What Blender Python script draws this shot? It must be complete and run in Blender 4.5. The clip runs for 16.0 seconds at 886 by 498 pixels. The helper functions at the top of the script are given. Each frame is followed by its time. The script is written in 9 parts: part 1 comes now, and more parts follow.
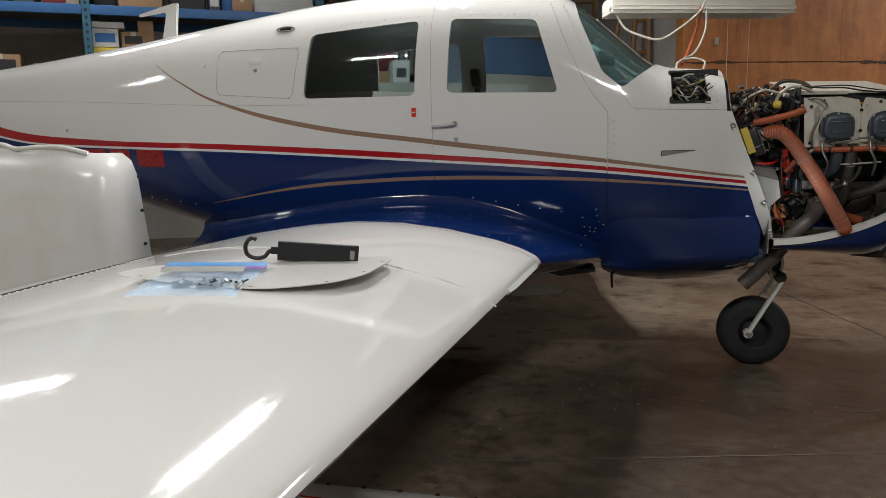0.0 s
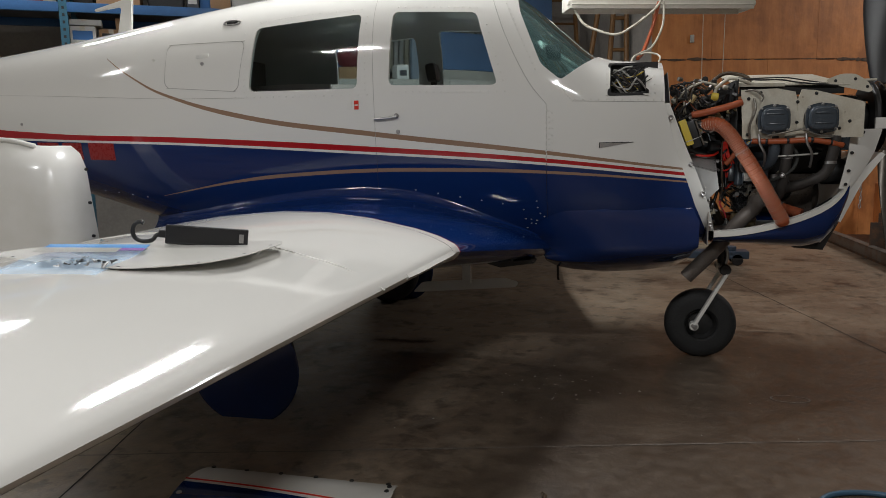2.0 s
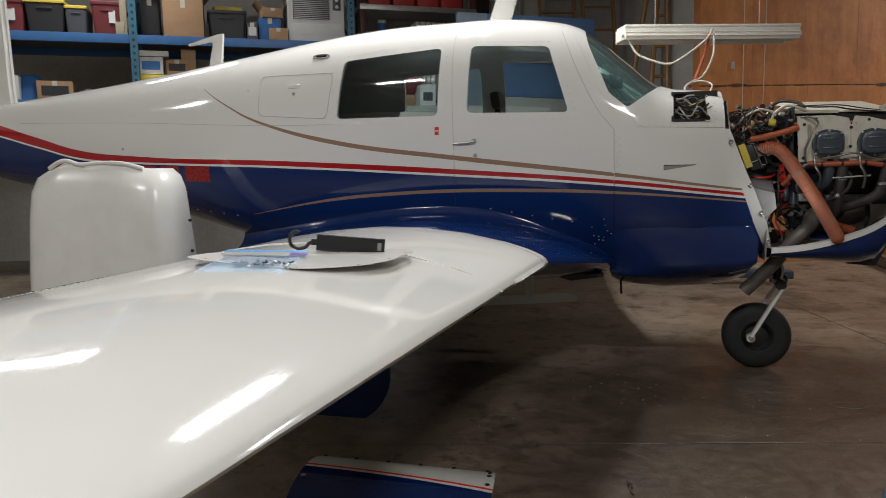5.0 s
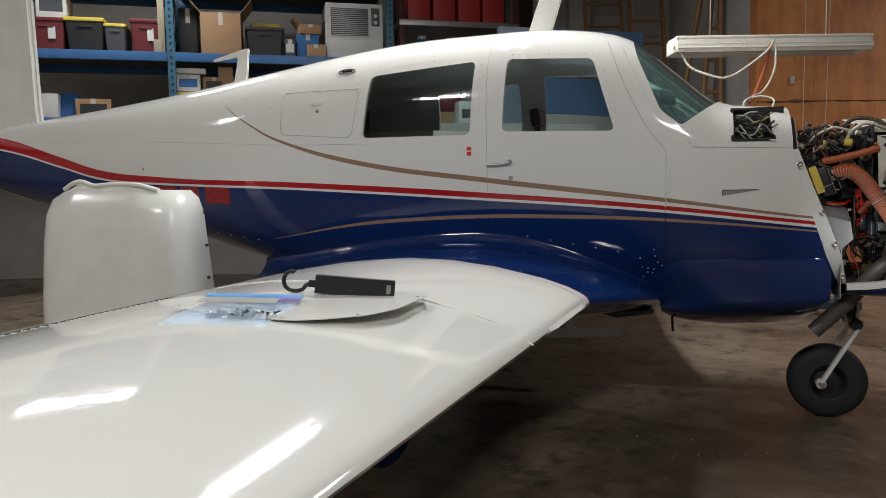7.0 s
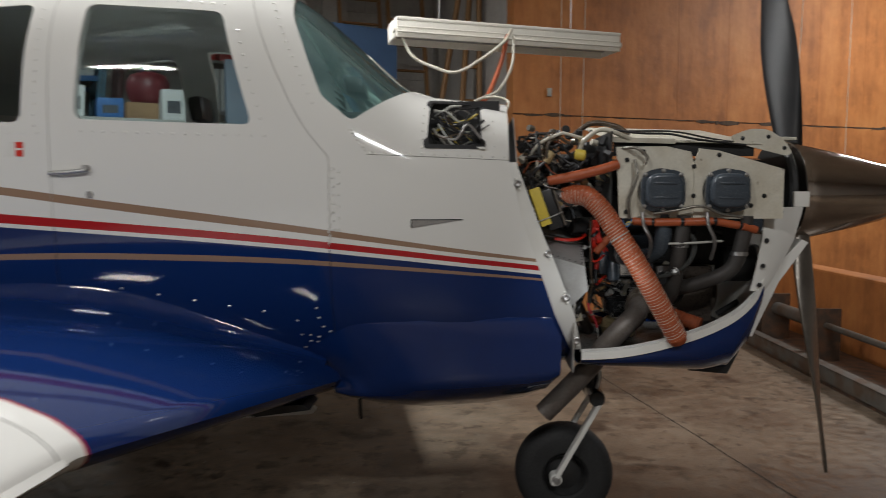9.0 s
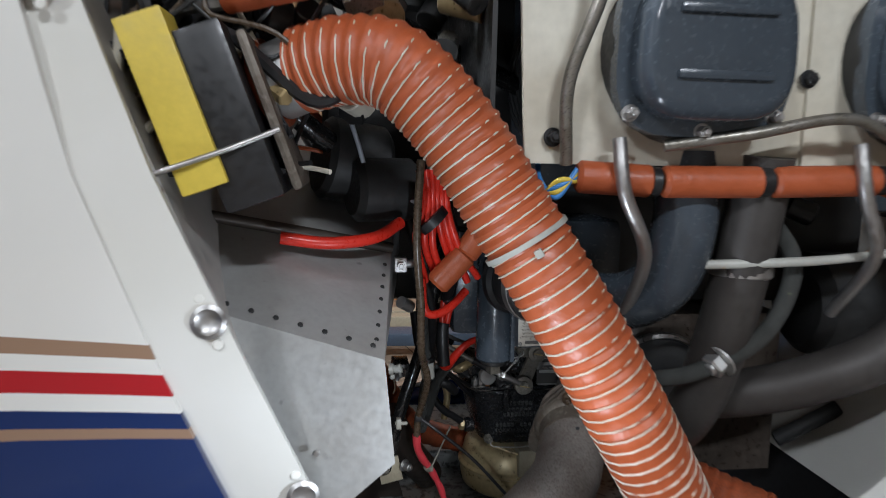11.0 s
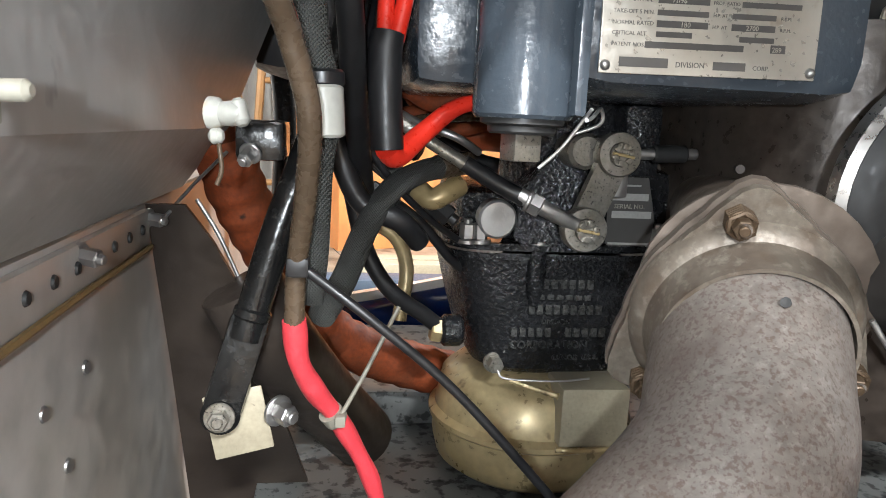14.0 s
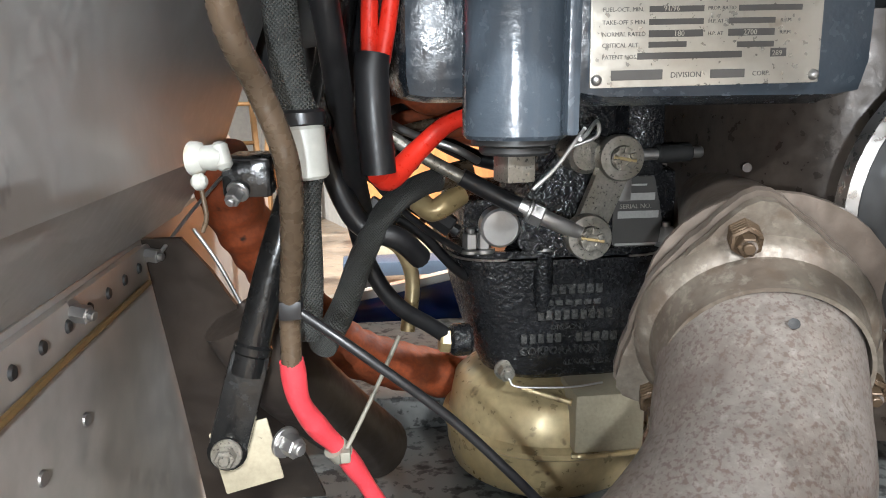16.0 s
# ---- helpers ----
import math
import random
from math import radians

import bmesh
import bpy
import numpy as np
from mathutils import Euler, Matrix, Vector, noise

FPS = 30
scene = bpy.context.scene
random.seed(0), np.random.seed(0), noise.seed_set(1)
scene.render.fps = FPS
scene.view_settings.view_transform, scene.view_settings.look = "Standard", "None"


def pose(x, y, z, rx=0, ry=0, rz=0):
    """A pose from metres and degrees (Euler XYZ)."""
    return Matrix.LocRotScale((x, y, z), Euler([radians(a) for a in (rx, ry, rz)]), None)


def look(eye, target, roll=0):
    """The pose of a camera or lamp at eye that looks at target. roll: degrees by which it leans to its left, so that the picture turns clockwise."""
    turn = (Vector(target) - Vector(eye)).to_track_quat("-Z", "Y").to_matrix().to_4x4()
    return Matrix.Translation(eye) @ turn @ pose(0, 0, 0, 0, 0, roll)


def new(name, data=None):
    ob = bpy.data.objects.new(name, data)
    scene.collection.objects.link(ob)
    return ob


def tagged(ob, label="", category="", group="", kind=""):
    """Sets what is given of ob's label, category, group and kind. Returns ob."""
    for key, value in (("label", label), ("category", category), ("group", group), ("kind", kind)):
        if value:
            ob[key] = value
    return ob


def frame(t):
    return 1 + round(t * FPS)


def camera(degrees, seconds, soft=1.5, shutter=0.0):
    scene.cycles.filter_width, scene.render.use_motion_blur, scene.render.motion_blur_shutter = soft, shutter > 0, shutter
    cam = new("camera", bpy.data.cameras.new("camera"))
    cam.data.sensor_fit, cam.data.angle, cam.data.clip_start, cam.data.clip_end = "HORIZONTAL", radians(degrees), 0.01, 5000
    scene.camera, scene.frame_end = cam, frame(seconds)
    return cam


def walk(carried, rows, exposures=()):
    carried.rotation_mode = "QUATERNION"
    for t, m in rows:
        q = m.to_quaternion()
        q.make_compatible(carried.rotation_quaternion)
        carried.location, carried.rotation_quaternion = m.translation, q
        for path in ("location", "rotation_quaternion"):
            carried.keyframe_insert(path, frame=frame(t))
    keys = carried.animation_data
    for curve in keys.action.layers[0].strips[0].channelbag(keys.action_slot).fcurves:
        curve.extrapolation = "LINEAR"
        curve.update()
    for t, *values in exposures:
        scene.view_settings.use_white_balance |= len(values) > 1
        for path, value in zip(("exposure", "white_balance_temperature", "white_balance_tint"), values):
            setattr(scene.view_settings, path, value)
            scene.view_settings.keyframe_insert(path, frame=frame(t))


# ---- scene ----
cam = camera(63.7, 16.0, soft=0.55, shutter=0.25)
PATH = [
    (0, (1.647, -3.913, 1.172), (1.224, -1.979, 0.885), -1.2),
    (0.5, (1.66, -3.923, 1.158), (1.234, -1.991, 0.868), -1.2),
    (1, (1.728, -3.924, 1.153), (1.3, -1.993, 0.862), -1.2),
    (1.5, (1.858, -3.893, 1.143), (1.427, -1.962, 0.851), -1.2),
    (2, (1.933, -3.876, 1.127), (1.503, -1.944, 0.842), -1.2),
    (2.5, (1.953, -3.934, 1.127), (1.53, -2.0, 0.843), -1.4),
    (3, (1.908, -4.043, 1.129), (1.546, -2.097, 0.843), -1.3),
    (3.5, (1.847, -4.127, 1.143), (1.493, -2.179, 0.859), -1.2),
    (4, (1.849, -4.145, 1.134), (1.507, -2.193, 0.86), -1.3),
    (4.5, (1.834, -4.158, 1.13), (1.449, -2.212, 0.88), -1.2),
    (5, (1.751, -4.206, 1.124), (1.252, -2.282, 0.906), -1.2),
    (5.2, (1.713, -4.239, 1.108), (1.195, -2.318, 0.903), -1.2),
    (7.3, (1.729, -3.792, 1.162), (1.108, -1.898, 1.001), -0.9),
    (7.5, (1.717, -3.73, 1.163), (1.106, -1.832, 1.009), -0.8),
    (8, (1.803, -3.449, 1.15), (1.346, -1.508, 1.001), -0.6),
    (8.5, (1.965, -3.044, 1.172), (1.654, -1.074, 1.029), -0.3),
    (9, (2.09, -2.61, 1.192), (2.021, -0.616, 1.049), 0.1),
    (9.2, (2.152, -2.419, 1.18), (2.197, -0.425, 1.04), 0.1),
    (11.3, (2.436, -0.757, 1.118), (2.715, 1.204, 0.838), 1.6),
    (11.5, (2.442, -0.678, 1.053), (2.721, 1.283, 0.777), 2.1),
    (12, (2.473, -0.552, 0.964), (2.75, 1.404, 0.654), 2.5),
    (12.5, (2.491, -0.494, 0.928), (2.784, 1.458, 0.607), 2.9),
    (13, (2.495, -0.474, 0.924), (2.799, 1.477, 0.607), 3.0),
    (13.5, (2.504, -0.456, 0.914), (2.806, 1.494, 0.585), 3.0),
    (14, (2.515, -0.444, 0.912), (2.808, 1.502, 0.553), 2.8),
    (14.5, (2.52, -0.439, 0.922), (2.802, 1.506, 0.547), 2.0),
    (15, (2.528, -0.432, 0.927), (2.8, 1.51, 0.531), 0.6),
    (15.5, (2.529, -0.431, 0.928), (2.787, 1.509, 0.517), -0.1),
    (16, (2.525, -0.435, 0.931), (2.762, 1.504, 0.5), -0.6),
]
walk(cam, [(t, look(eye, target, roll)) for t, eye, target, roll in PATH],
     [(0, -0.05, 6500, 10), (1.5, -0.15, 6500, 10), (2.4, 0.0, 6500, 10), (3, 0.2, 6500, 10), (4, 0.25, 6500, 10), (4.7, 0.1, 6500, 10), (5.2, 0.0, 6500, 10), (7.3, 0, 6500, 10), (8, 0.03, 6500, 10), (8.5, 0.08, 6500, 10), (9.2, 0.15, 6500, 10),
      (11.3, 1.2, 5900, 9), (11.5, 1.25, 5900, 9), (12, 1.8, 5700, 8), (12.5, 2.0, 5900, 6), (13, 2.6, 6050, 6), (13.5, 2.85, 6300, 7), (14, 3.2, 6300, 8), (16, 3.35, 6250, 8)])

# ---- light ----
world = bpy.data.worlds.new("world")
world.use_nodes = True
scene.world = world
world.node_tree.nodes["Background"].inputs[0].default_value = (0.9, 0.95, 1.0, 1)
world.node_tree.nodes["Background"].inputs[1].default_value = 0.01

AX = math.radians(20)          # the building stands at an angle to the aircraft
BX, BY = Vector((math.cos(AX), math.sin(AX), 0)), Vector((-math.sin(AX), math.cos(AX), 0))
WALL0 = Vector((4.3, 5.0, 0))  # a point of the plywood wall's foot


def bpos(u, v, z=0.0):
    """A place in the building: u along the plywood wall, v towards the room, from WALL0."""
    return WALL0 + BX * u - BY * v + Vector((0, 0, z))


# ---- materials ----
def material(name, base, rough=0.5, metal=0.0, var=0.0, scale=6.0, bump=0.0, bscale=60.0, coat=0.0, second=None, spots=None, ior=None):
    """base colour; var: brightness spread at two scales; second: a colour for patches; spots: (colour, scale, amount)."""
    m = bpy.data.materials.new(name)
    m.use_nodes = True
    nt = m.node_tree
    b = nt.nodes["Principled BSDF"]
    b.inputs["Base Color"].default_value = (*base, 1)
    b.inputs["Roughness"].default_value = rough
    b.inputs["Metallic"].default_value = metal
    b.inputs["Coat Weight"].default_value = coat
    b.inputs["Coat Roughness"].default_value = 0.06
    tc = nt.nodes.new("ShaderNodeTexCoord")
    col = None
    if var or second or spots:
        n1 = nt.nodes.new("ShaderNodeTexNoise")
        n1.inputs["Scale"].default_value, n1.inputs["Detail"].default_value = scale, 8
        nt.links.new(tc.outputs["Object"], n1.inputs["Vector"])
        n2 = nt.nodes.new("ShaderNodeTexNoise")
        n2.inputs["Scale"].default_value, n2.inputs["Detail"].default_value = scale * 9, 4
        nt.links.new(tc.outputs["Object"], n2.inputs["Vector"])
        mix0 = nt.nodes.new("ShaderNodeMix")
        mix0.data_type = "RGBA"
        mix0.inputs[6].default_value = (*base, 1)
        mix0.inputs[7].default_value = (*(second or base), 1)
        r = nt.nodes.new("ShaderNodeMapRange")
        r.inputs[1].default_value, r.inputs[2].default_value = 0.42, 0.62
        nt.links.new(n1.outputs["Fac"], r.inputs[0])
        nt.links.new(r.outputs[0], mix0.inputs[0])
        col = mix0.outputs[2]
        if var:
            add = nt.nodes.new("ShaderNodeMath")
            add.operation = "ADD"
            nt.links.new(n1.outputs["Fac"], add.inputs[0])
            nt.links.new(n2.outputs["Fac"], add.inputs[1])
            r2 = nt.nodes.new("ShaderNodeMapRange")
            r2.inputs[1].default_value, r2.inputs[2].default_value = 0.65, 1.35
            r2.inputs[3].default_value, r2.inputs[4].default_value = 1 - var, 1 + var
            nt.links.new(add.outputs[0], r2.inputs[0])
            mul = nt.nodes.new("ShaderNodeMix")
            mul.data_type, mul.blend_type = "RGBA", "MULTIPLY"
            mul.inputs[0].default_value = 1
            nt.links.new(col, mul.inputs[6])
            nt.links.new(r2.outputs[0], mul.inputs[7])
            col = mul.outputs[2]
            r3 = nt.nodes.new("ShaderNodeMapRange")
            r3.inputs[1].default_value, r3.inputs[2].default_value = 0.3, 0.7
            r3.inputs[3].default_value, r3.inputs[4].default_value = max(rough - 0.12, 0.02), min(rough + 0.12, 1)
            nt.links.new(n2.outputs["Fac"], r3.inputs[0])
            nt.links.new(r3.outputs[0], b.inputs["Roughness"])
        if spots:
            sc, ss, amount = spots
            n3 = nt.nodes.new("ShaderNodeTexNoise")
            n3.inputs["Scale"].default_value, n3.inputs["Detail"].default_value = ss, 3
            nt.links.new(tc.outputs["Object"], n3.inputs["Vector"])
            r4 = nt.nodes.new("ShaderNodeMapRange")
            r4.inputs[1].default_value, r4.inputs[2].default_value = 0.70 - amount, 0.79 - amount
            nt.links.new(n3.outputs["Fac"], r4.inputs[0])
            mx = nt.nodes.new("ShaderNodeMix")
            mx.data_type = "RGBA"
            mx.inputs[7].default_value = (*sc, 1)
            nt.links.new(r4.outputs[0], mx.inputs[0])
            nt.links.new(col, mx.inputs[6])
            col = mx.outputs[2]
        nt.links.new(col, b.inputs["Base Color"])
    if bump:
        n4 = nt.nodes.new("ShaderNodeTexNoise")
        n4.inputs["Scale"].default_value, n4.inputs["Detail"].default_value = bscale, 5
        nt.links.new(tc.outputs["Object"], n4.inputs["Vector"])
        bp = nt.nodes.new("ShaderNodeBump")
        bp.inputs["Strength"].default_value, bp.inputs["Distance"].default_value = bump, 0.01
        nt.links.new(n4.outputs["Fac"], bp.inputs["Height"])
        nt.links.new(bp.outputs[0], b.inputs["Normal"])
    return m


def speckle(m, layers):
    """Soft-edged fleck layers over a material's colour: (colour, scale, from, to, share)."""
    nt = m.node_tree
    b = nt.nodes["Principled BSDF"]
    tc = nt.nodes.new("ShaderNodeTexCoord")
    for colour, scale, lo, hi, share in layers:
        old = b.inputs["Base Color"].links[0].from_socket
        n = nt.nodes.new("ShaderNodeTexNoise")
        n.inputs["Scale"].default_value, n.inputs["Detail"].default_value, n.inputs["Roughness"].default_value = scale, 4, 0.6
        nt.links.new(tc.outputs["Object"], n.inputs["Vector"])
        r = nt.nodes.new("ShaderNodeMapRange")
        r.inputs[1].default_value, r.inputs[2].default_value, r.inputs[4].default_value = lo, hi, share
        nt.links.new(n.outputs["Fac"], r.inputs[0])
        mx = nt.nodes.new("ShaderNodeMix")
        mx.data_type = "RGBA"
        mx.inputs[7].default_value = (*colour, 1)
        nt.links.new(r.outputs[0], mx.inputs[0])
        nt.links.new(old, mx.inputs[6])
        nt.links.new(mx.outputs[2], b.inputs["Base Color"])


def woven(m, pitch, strength):
    """A woven cover: crossed fine ridges as bump."""
    nt = m.node_tree
    b = nt.nodes["Principled BSDF"]
    tc = nt.nodes.new("ShaderNodeTexCoord")
    hs = []
    for turn in (0.7, -0.7):
        mp = nt.nodes.new("ShaderNodeMapping")
        mp.inputs["Rotation"].default_value = (0.2, turn, 0.1)
        nt.links.new(tc.outputs["Object"], mp.inputs[0])
        w = nt.nodes.new("ShaderNodeTexWave")
        w.inputs["Scale"].default_value, w.inputs["Distortion"].default_value = 1 / pitch / 3.14, 1.0
        nt.links.new(mp.outputs[0], w.inputs["Vector"])
        hs.append(w.outputs["Fac"])
    mul = nt.nodes.new("ShaderNodeMath")
    mul.operation = "MULTIPLY"
    nt.links.new(hs[0], mul.inputs[0])
    nt.links.new(hs[1], mul.inputs[1])
    bp = nt.nodes.new("ShaderNodeBump")
    bp.inputs["Strength"].default_value, bp.inputs["Distance"].default_value = strength, 0.002
    nt.links.new(mul.outputs[0], bp.inputs["Height"])
    nt.links.new(bp.outputs[0], b.inputs["Normal"])


def glowing(name, colour, strength):
    m = material(name, (0.9, 0.9, 0.9), 0.4)
    b = m.node_tree.nodes["Principled BSDF"]
    b.inputs["Emission Color"].default_value = (*colour, 1)
    b.inputs["Emission Strength"].default_value = strength
    return m


def glass(name, tint, rough=0.0):
    m = material(name, tint, rough)
    b = m.node_tree.nodes["Principled BSDF"]
    b.inputs["Transmission Weight"].default_value = 1
    b.inputs["IOR"].default_value = 1.1
    b.inputs["Coat Weight"].default_value = 1.0
    b.inputs["Coat Roughness"].default_value = 0.02
    return m


WHITE = material("white_aircraft_paint", (0.74, 0.73, 0.69), 0.25, coat=0.3, second=(0.70, 0.69, 0.64), spots=((0.5, 0.47, 0.4), 3.0, -0.06))
BLUE = material("dark_blue_paint", (0.005, 0.022, 0.105), 0.1, var=0.05, scale=3, coat=0.6)
ALU = material("brushed_aluminium", (0.55, 0.55, 0.54), 0.42, 0.9, var=0.12, scale=9, bump=0.05, bscale=200)
STEEL = material("dull_steel", (0.42, 0.41, 0.4), 0.4, 0.9, var=0.15, scale=20)
# Warm tint in the metal's colour imitates plywood reflected in it.
CHROME = material("polished_spinner_metal", (0.66, 0.6, 0.55), 0.08, 1.0, var=0.05, scale=5)
BLACK = material("black_plastic", (0.012, 0.012, 0.013), 0.4, var=0.1, scale=20)
RUBBER = material("tyre_rubber", (0.014, 0.014, 0.014), 0.75, var=0.25, scale=15, bump=0.15, bscale=120)
GREYCAST = material("grey_enamelled_casting", (0.048, 0.06, 0.074), 0.2, var=0.1, scale=25, bump=0.045, bscale=420, spots=((0.012, 0.012, 0.012), 300, -0.03))
# The pale spots are chips and wet glints put into the colour.
CARB = material("black_enamelled_casting", (0.011, 0.0115, 0.013), 0.22, var=0.3, scale=40, bump=0.3, bscale=360, spots=((0.2, 0.2, 0.19), 380, 0.02))
HOSE = material("orange_silicone_hose", (0.36, 0.08, 0.026), 0.45, var=0.12, scale=12, bump=0.1, bscale=150)
CONCRETE = material("stained_concrete", (0.27, 0.208, 0.148), 0.42, var=0.55, scale=1.9, bump=0.12, bscale=60, second=(0.145, 0.108, 0.077), spots=((0.07, 0.05, 0.036), 3.1, 0.1))
PLY = material("orange_stained_plywood", (0.5, 0.2, 0.065), 0.6, var=0.2, scale=1.8, bump=0.1, bscale=30, second=(0.36, 0.13, 0.04))
DARKMETAL = material("dark_engine_metal", (0.03, 0.03, 0.03), 0.5, 0.3, var=0.3, scale=30)
EXHAUST = material("heat_stained_steel", (0.165, 0.147, 0.132), 0.5, 0.3, var=0.25, scale=26, second=(0.125, 0.106, 0.092), bump=0.06, bscale=260)
BLOCKWALL = material("grey_block_wall", (0.38, 0.36, 0.33), 0.85, var=0.15, scale=3)
CEILING = material("dull_white_ceiling", (0.5, 0.48, 0.44), 0.8, var=0.1, scale=1)
CABIN = material("grey_cabin_lining", (0.16, 0.15, 0.13), 0.8, var=0.1, scale=8)
GLASS = glass("tinted_perspex", (0.62, 0.76, 0.77))
DARKGLASS = glass("dark_tinted_perspex", (0.4, 0.52, 0.52))
TEALGLASS = glass("teal_tinted_perspex", (0.3, 0.56, 0.56))
TEALGLASS.node_tree.nodes["Principled BSDF"].inputs["Transmission Weight"].default_value = 0.86
TUBE = glowing("lit_fluorescent_tube", (1.0, 0.93, 0.8), 14)
CREAM = material("cream_painted_sheet", (0.6, 0.57, 0.48), 0.45, var=0.1, scale=14, second=(0.5, 0.46, 0.37), spots=((0.16, 0.12, 0.08), 30, 0.03))
PINK = material("red_heat_shrink", (0.52, 0.04, 0.052), 0.4, var=0.08, scale=40, bump=0.2, bscale=90)
REDWIRE = material("red_wire_insulation", (0.6, 0.025, 0.012), 0.35, var=0.1, scale=40)
SHEATH = material("brown_grey_sheath", (0.075, 0.052, 0.033), 0.28, var=0.15, scale=30)
BRAID = material("grey_braided_hose", (0.05, 0.052, 0.048), 0.75, var=0.35, scale=90, spots=((0.2, 0.24, 0.12), 50, -0.06))
BLACKPAINT = material("chipped_black_enamel", (0.008, 0.008, 0.008), 0.2, var=0.2, scale=30, spots=((0.35, 0.34, 0.32), 70, -0.04), bump=0.05, bscale=150)
FIREWALL = material("dull_stainless_sheet", (0.48, 0.46, 0.43), 0.45, 0.35, var=0.2, scale=9, second=(0.36, 0.33, 0.29), bump=0.03, bscale=60)
HOUSING = material("dull_brushed_aluminium_sheet", (0.4, 0.4, 0.39), 0.45, 0.4, var=0.12, scale=22, second=(0.34, 0.335, 0.32), bump=0.02, bscale=90, spots=((0.2, 0.2, 0.195), 60, -0.02))
GRIMY = material("grimy_grey_sheet", (0.15, 0.155, 0.15), 0.5, 0.4, var=0.2, scale=18, spots=((0.02, 0.02, 0.02), 70, 0.12))
PLATE = material("etched_data_plate", (0.5, 0.475, 0.42), 0.36, 0.6, var=0.1, scale=40, spots=((0.25, 0.16, 0.09), 60, 0.02))
ETCH = material("dark_etched_field", (0.09, 0.085, 0.08), 0.5, 0.2, var=0.1, scale=60)
WHITEPLASTIC = material("white_nylon", (0.38, 0.38, 0.345), 0.4, var=0.1, scale=40, spots=((0.4, 0.3, 0.18), 60, 0.03))
NYLON = material("aged_grey_nylon", (0.2, 0.19, 0.155), 0.45, var=0.1, scale=40)
TAN = material("zinc_chromate_plate", (0.34, 0.3, 0.215), 0.5, 0.2, var=0.18, scale=60, spots=((0.16, 0.13, 0.09), 300, 0.0))
YELLOW = material("yellow_paint", (0.62, 0.47, 0.06), 0.5, var=0.1, scale=20)
BLUEWIRE = material("blue_wire_insulation", (0.05, 0.2, 0.5), 0.4, var=0.1, scale=40)
COPPER = material("copper_washer", (0.6, 0.27, 0.13), 0.4, 0.9, var=0.1, scale=50)
BROWNSTEEL = material("browned_muffler_shroud", (0.15, 0.122, 0.1), 0.42, 0.4, var=0.3, scale=16, second=(0.1, 0.08, 0.065), bump=0.1, bscale=90)
SHROUD = material("oily_brown_shroud_sheet", (0.062, 0.05, 0.041), 0.36, 0.35, var=0.4, scale=18, second=(0.045, 0.035, 0.028), spots=((0.16, 0.13, 0.1), 140, -0.04), bump=0.08, bscale=70)
OLDDUCT = material("oily_orange_duct", (0.25, 0.055, 0.018), 0.7, var=0.35, scale=45, second=(0.17, 0.045, 0.018), spots=((0.03, 0.015, 0.01), 90, 0.0), bump=0.12, bscale=120)
DIRTYSTEEL = material("dirty_lever_steel", (0.27, 0.255, 0.225), 0.36, 0.7, var=0.3, scale=90, second=(0.19, 0.175, 0.145), spots=((0.11, 0.09, 0.065), 320, -0.05), bump=0.08, bscale=400)
# Exhaust steel with the bay's shade darkened into its colour.
DARKPIPE = material("shaded_dark_pipe", (0.065, 0.06, 0.056), 0.55, 0.3, var=0.25, scale=20, second=(0.045, 0.04, 0.037))
BURNT = material("dark_burnt_sheet", (0.055, 0.042, 0.033), 0.5, 0.3, var=0.25, scale=14, second=(0.035, 0.027, 0.022), bump=0.05, bscale=80)
FLANGE = material("heat_browned_flange", (0.135, 0.115, 0.092), 0.5, 0.35, var=0.3, scale=45, second=(0.085, 0.067, 0.052), bump=0.05, bscale=160)
RIMSTEEL = material("rolled_steel_rim", (0.3, 0.285, 0.27), 0.33, 0.9, var=0.15, scale=30)
RUSTBOLT = material("rusty_bolt", (0.075, 0.05, 0.03), 0.5, 0.5, var=0.3, scale=80)
BASINBLUE = material("blue_rack_paint", (0.03, 0.12, 0.3), 0.45, var=0.15, scale=6)
BRASS = material("gold_passivated_steel", (0.5, 0.4, 0.22), 0.36, 0.35, var=0.25, scale=18, second=(0.38, 0.285, 0.14), spots=((0.12, 0.085, 0.045), 75, 0.03), bump=0.03, bscale=160)



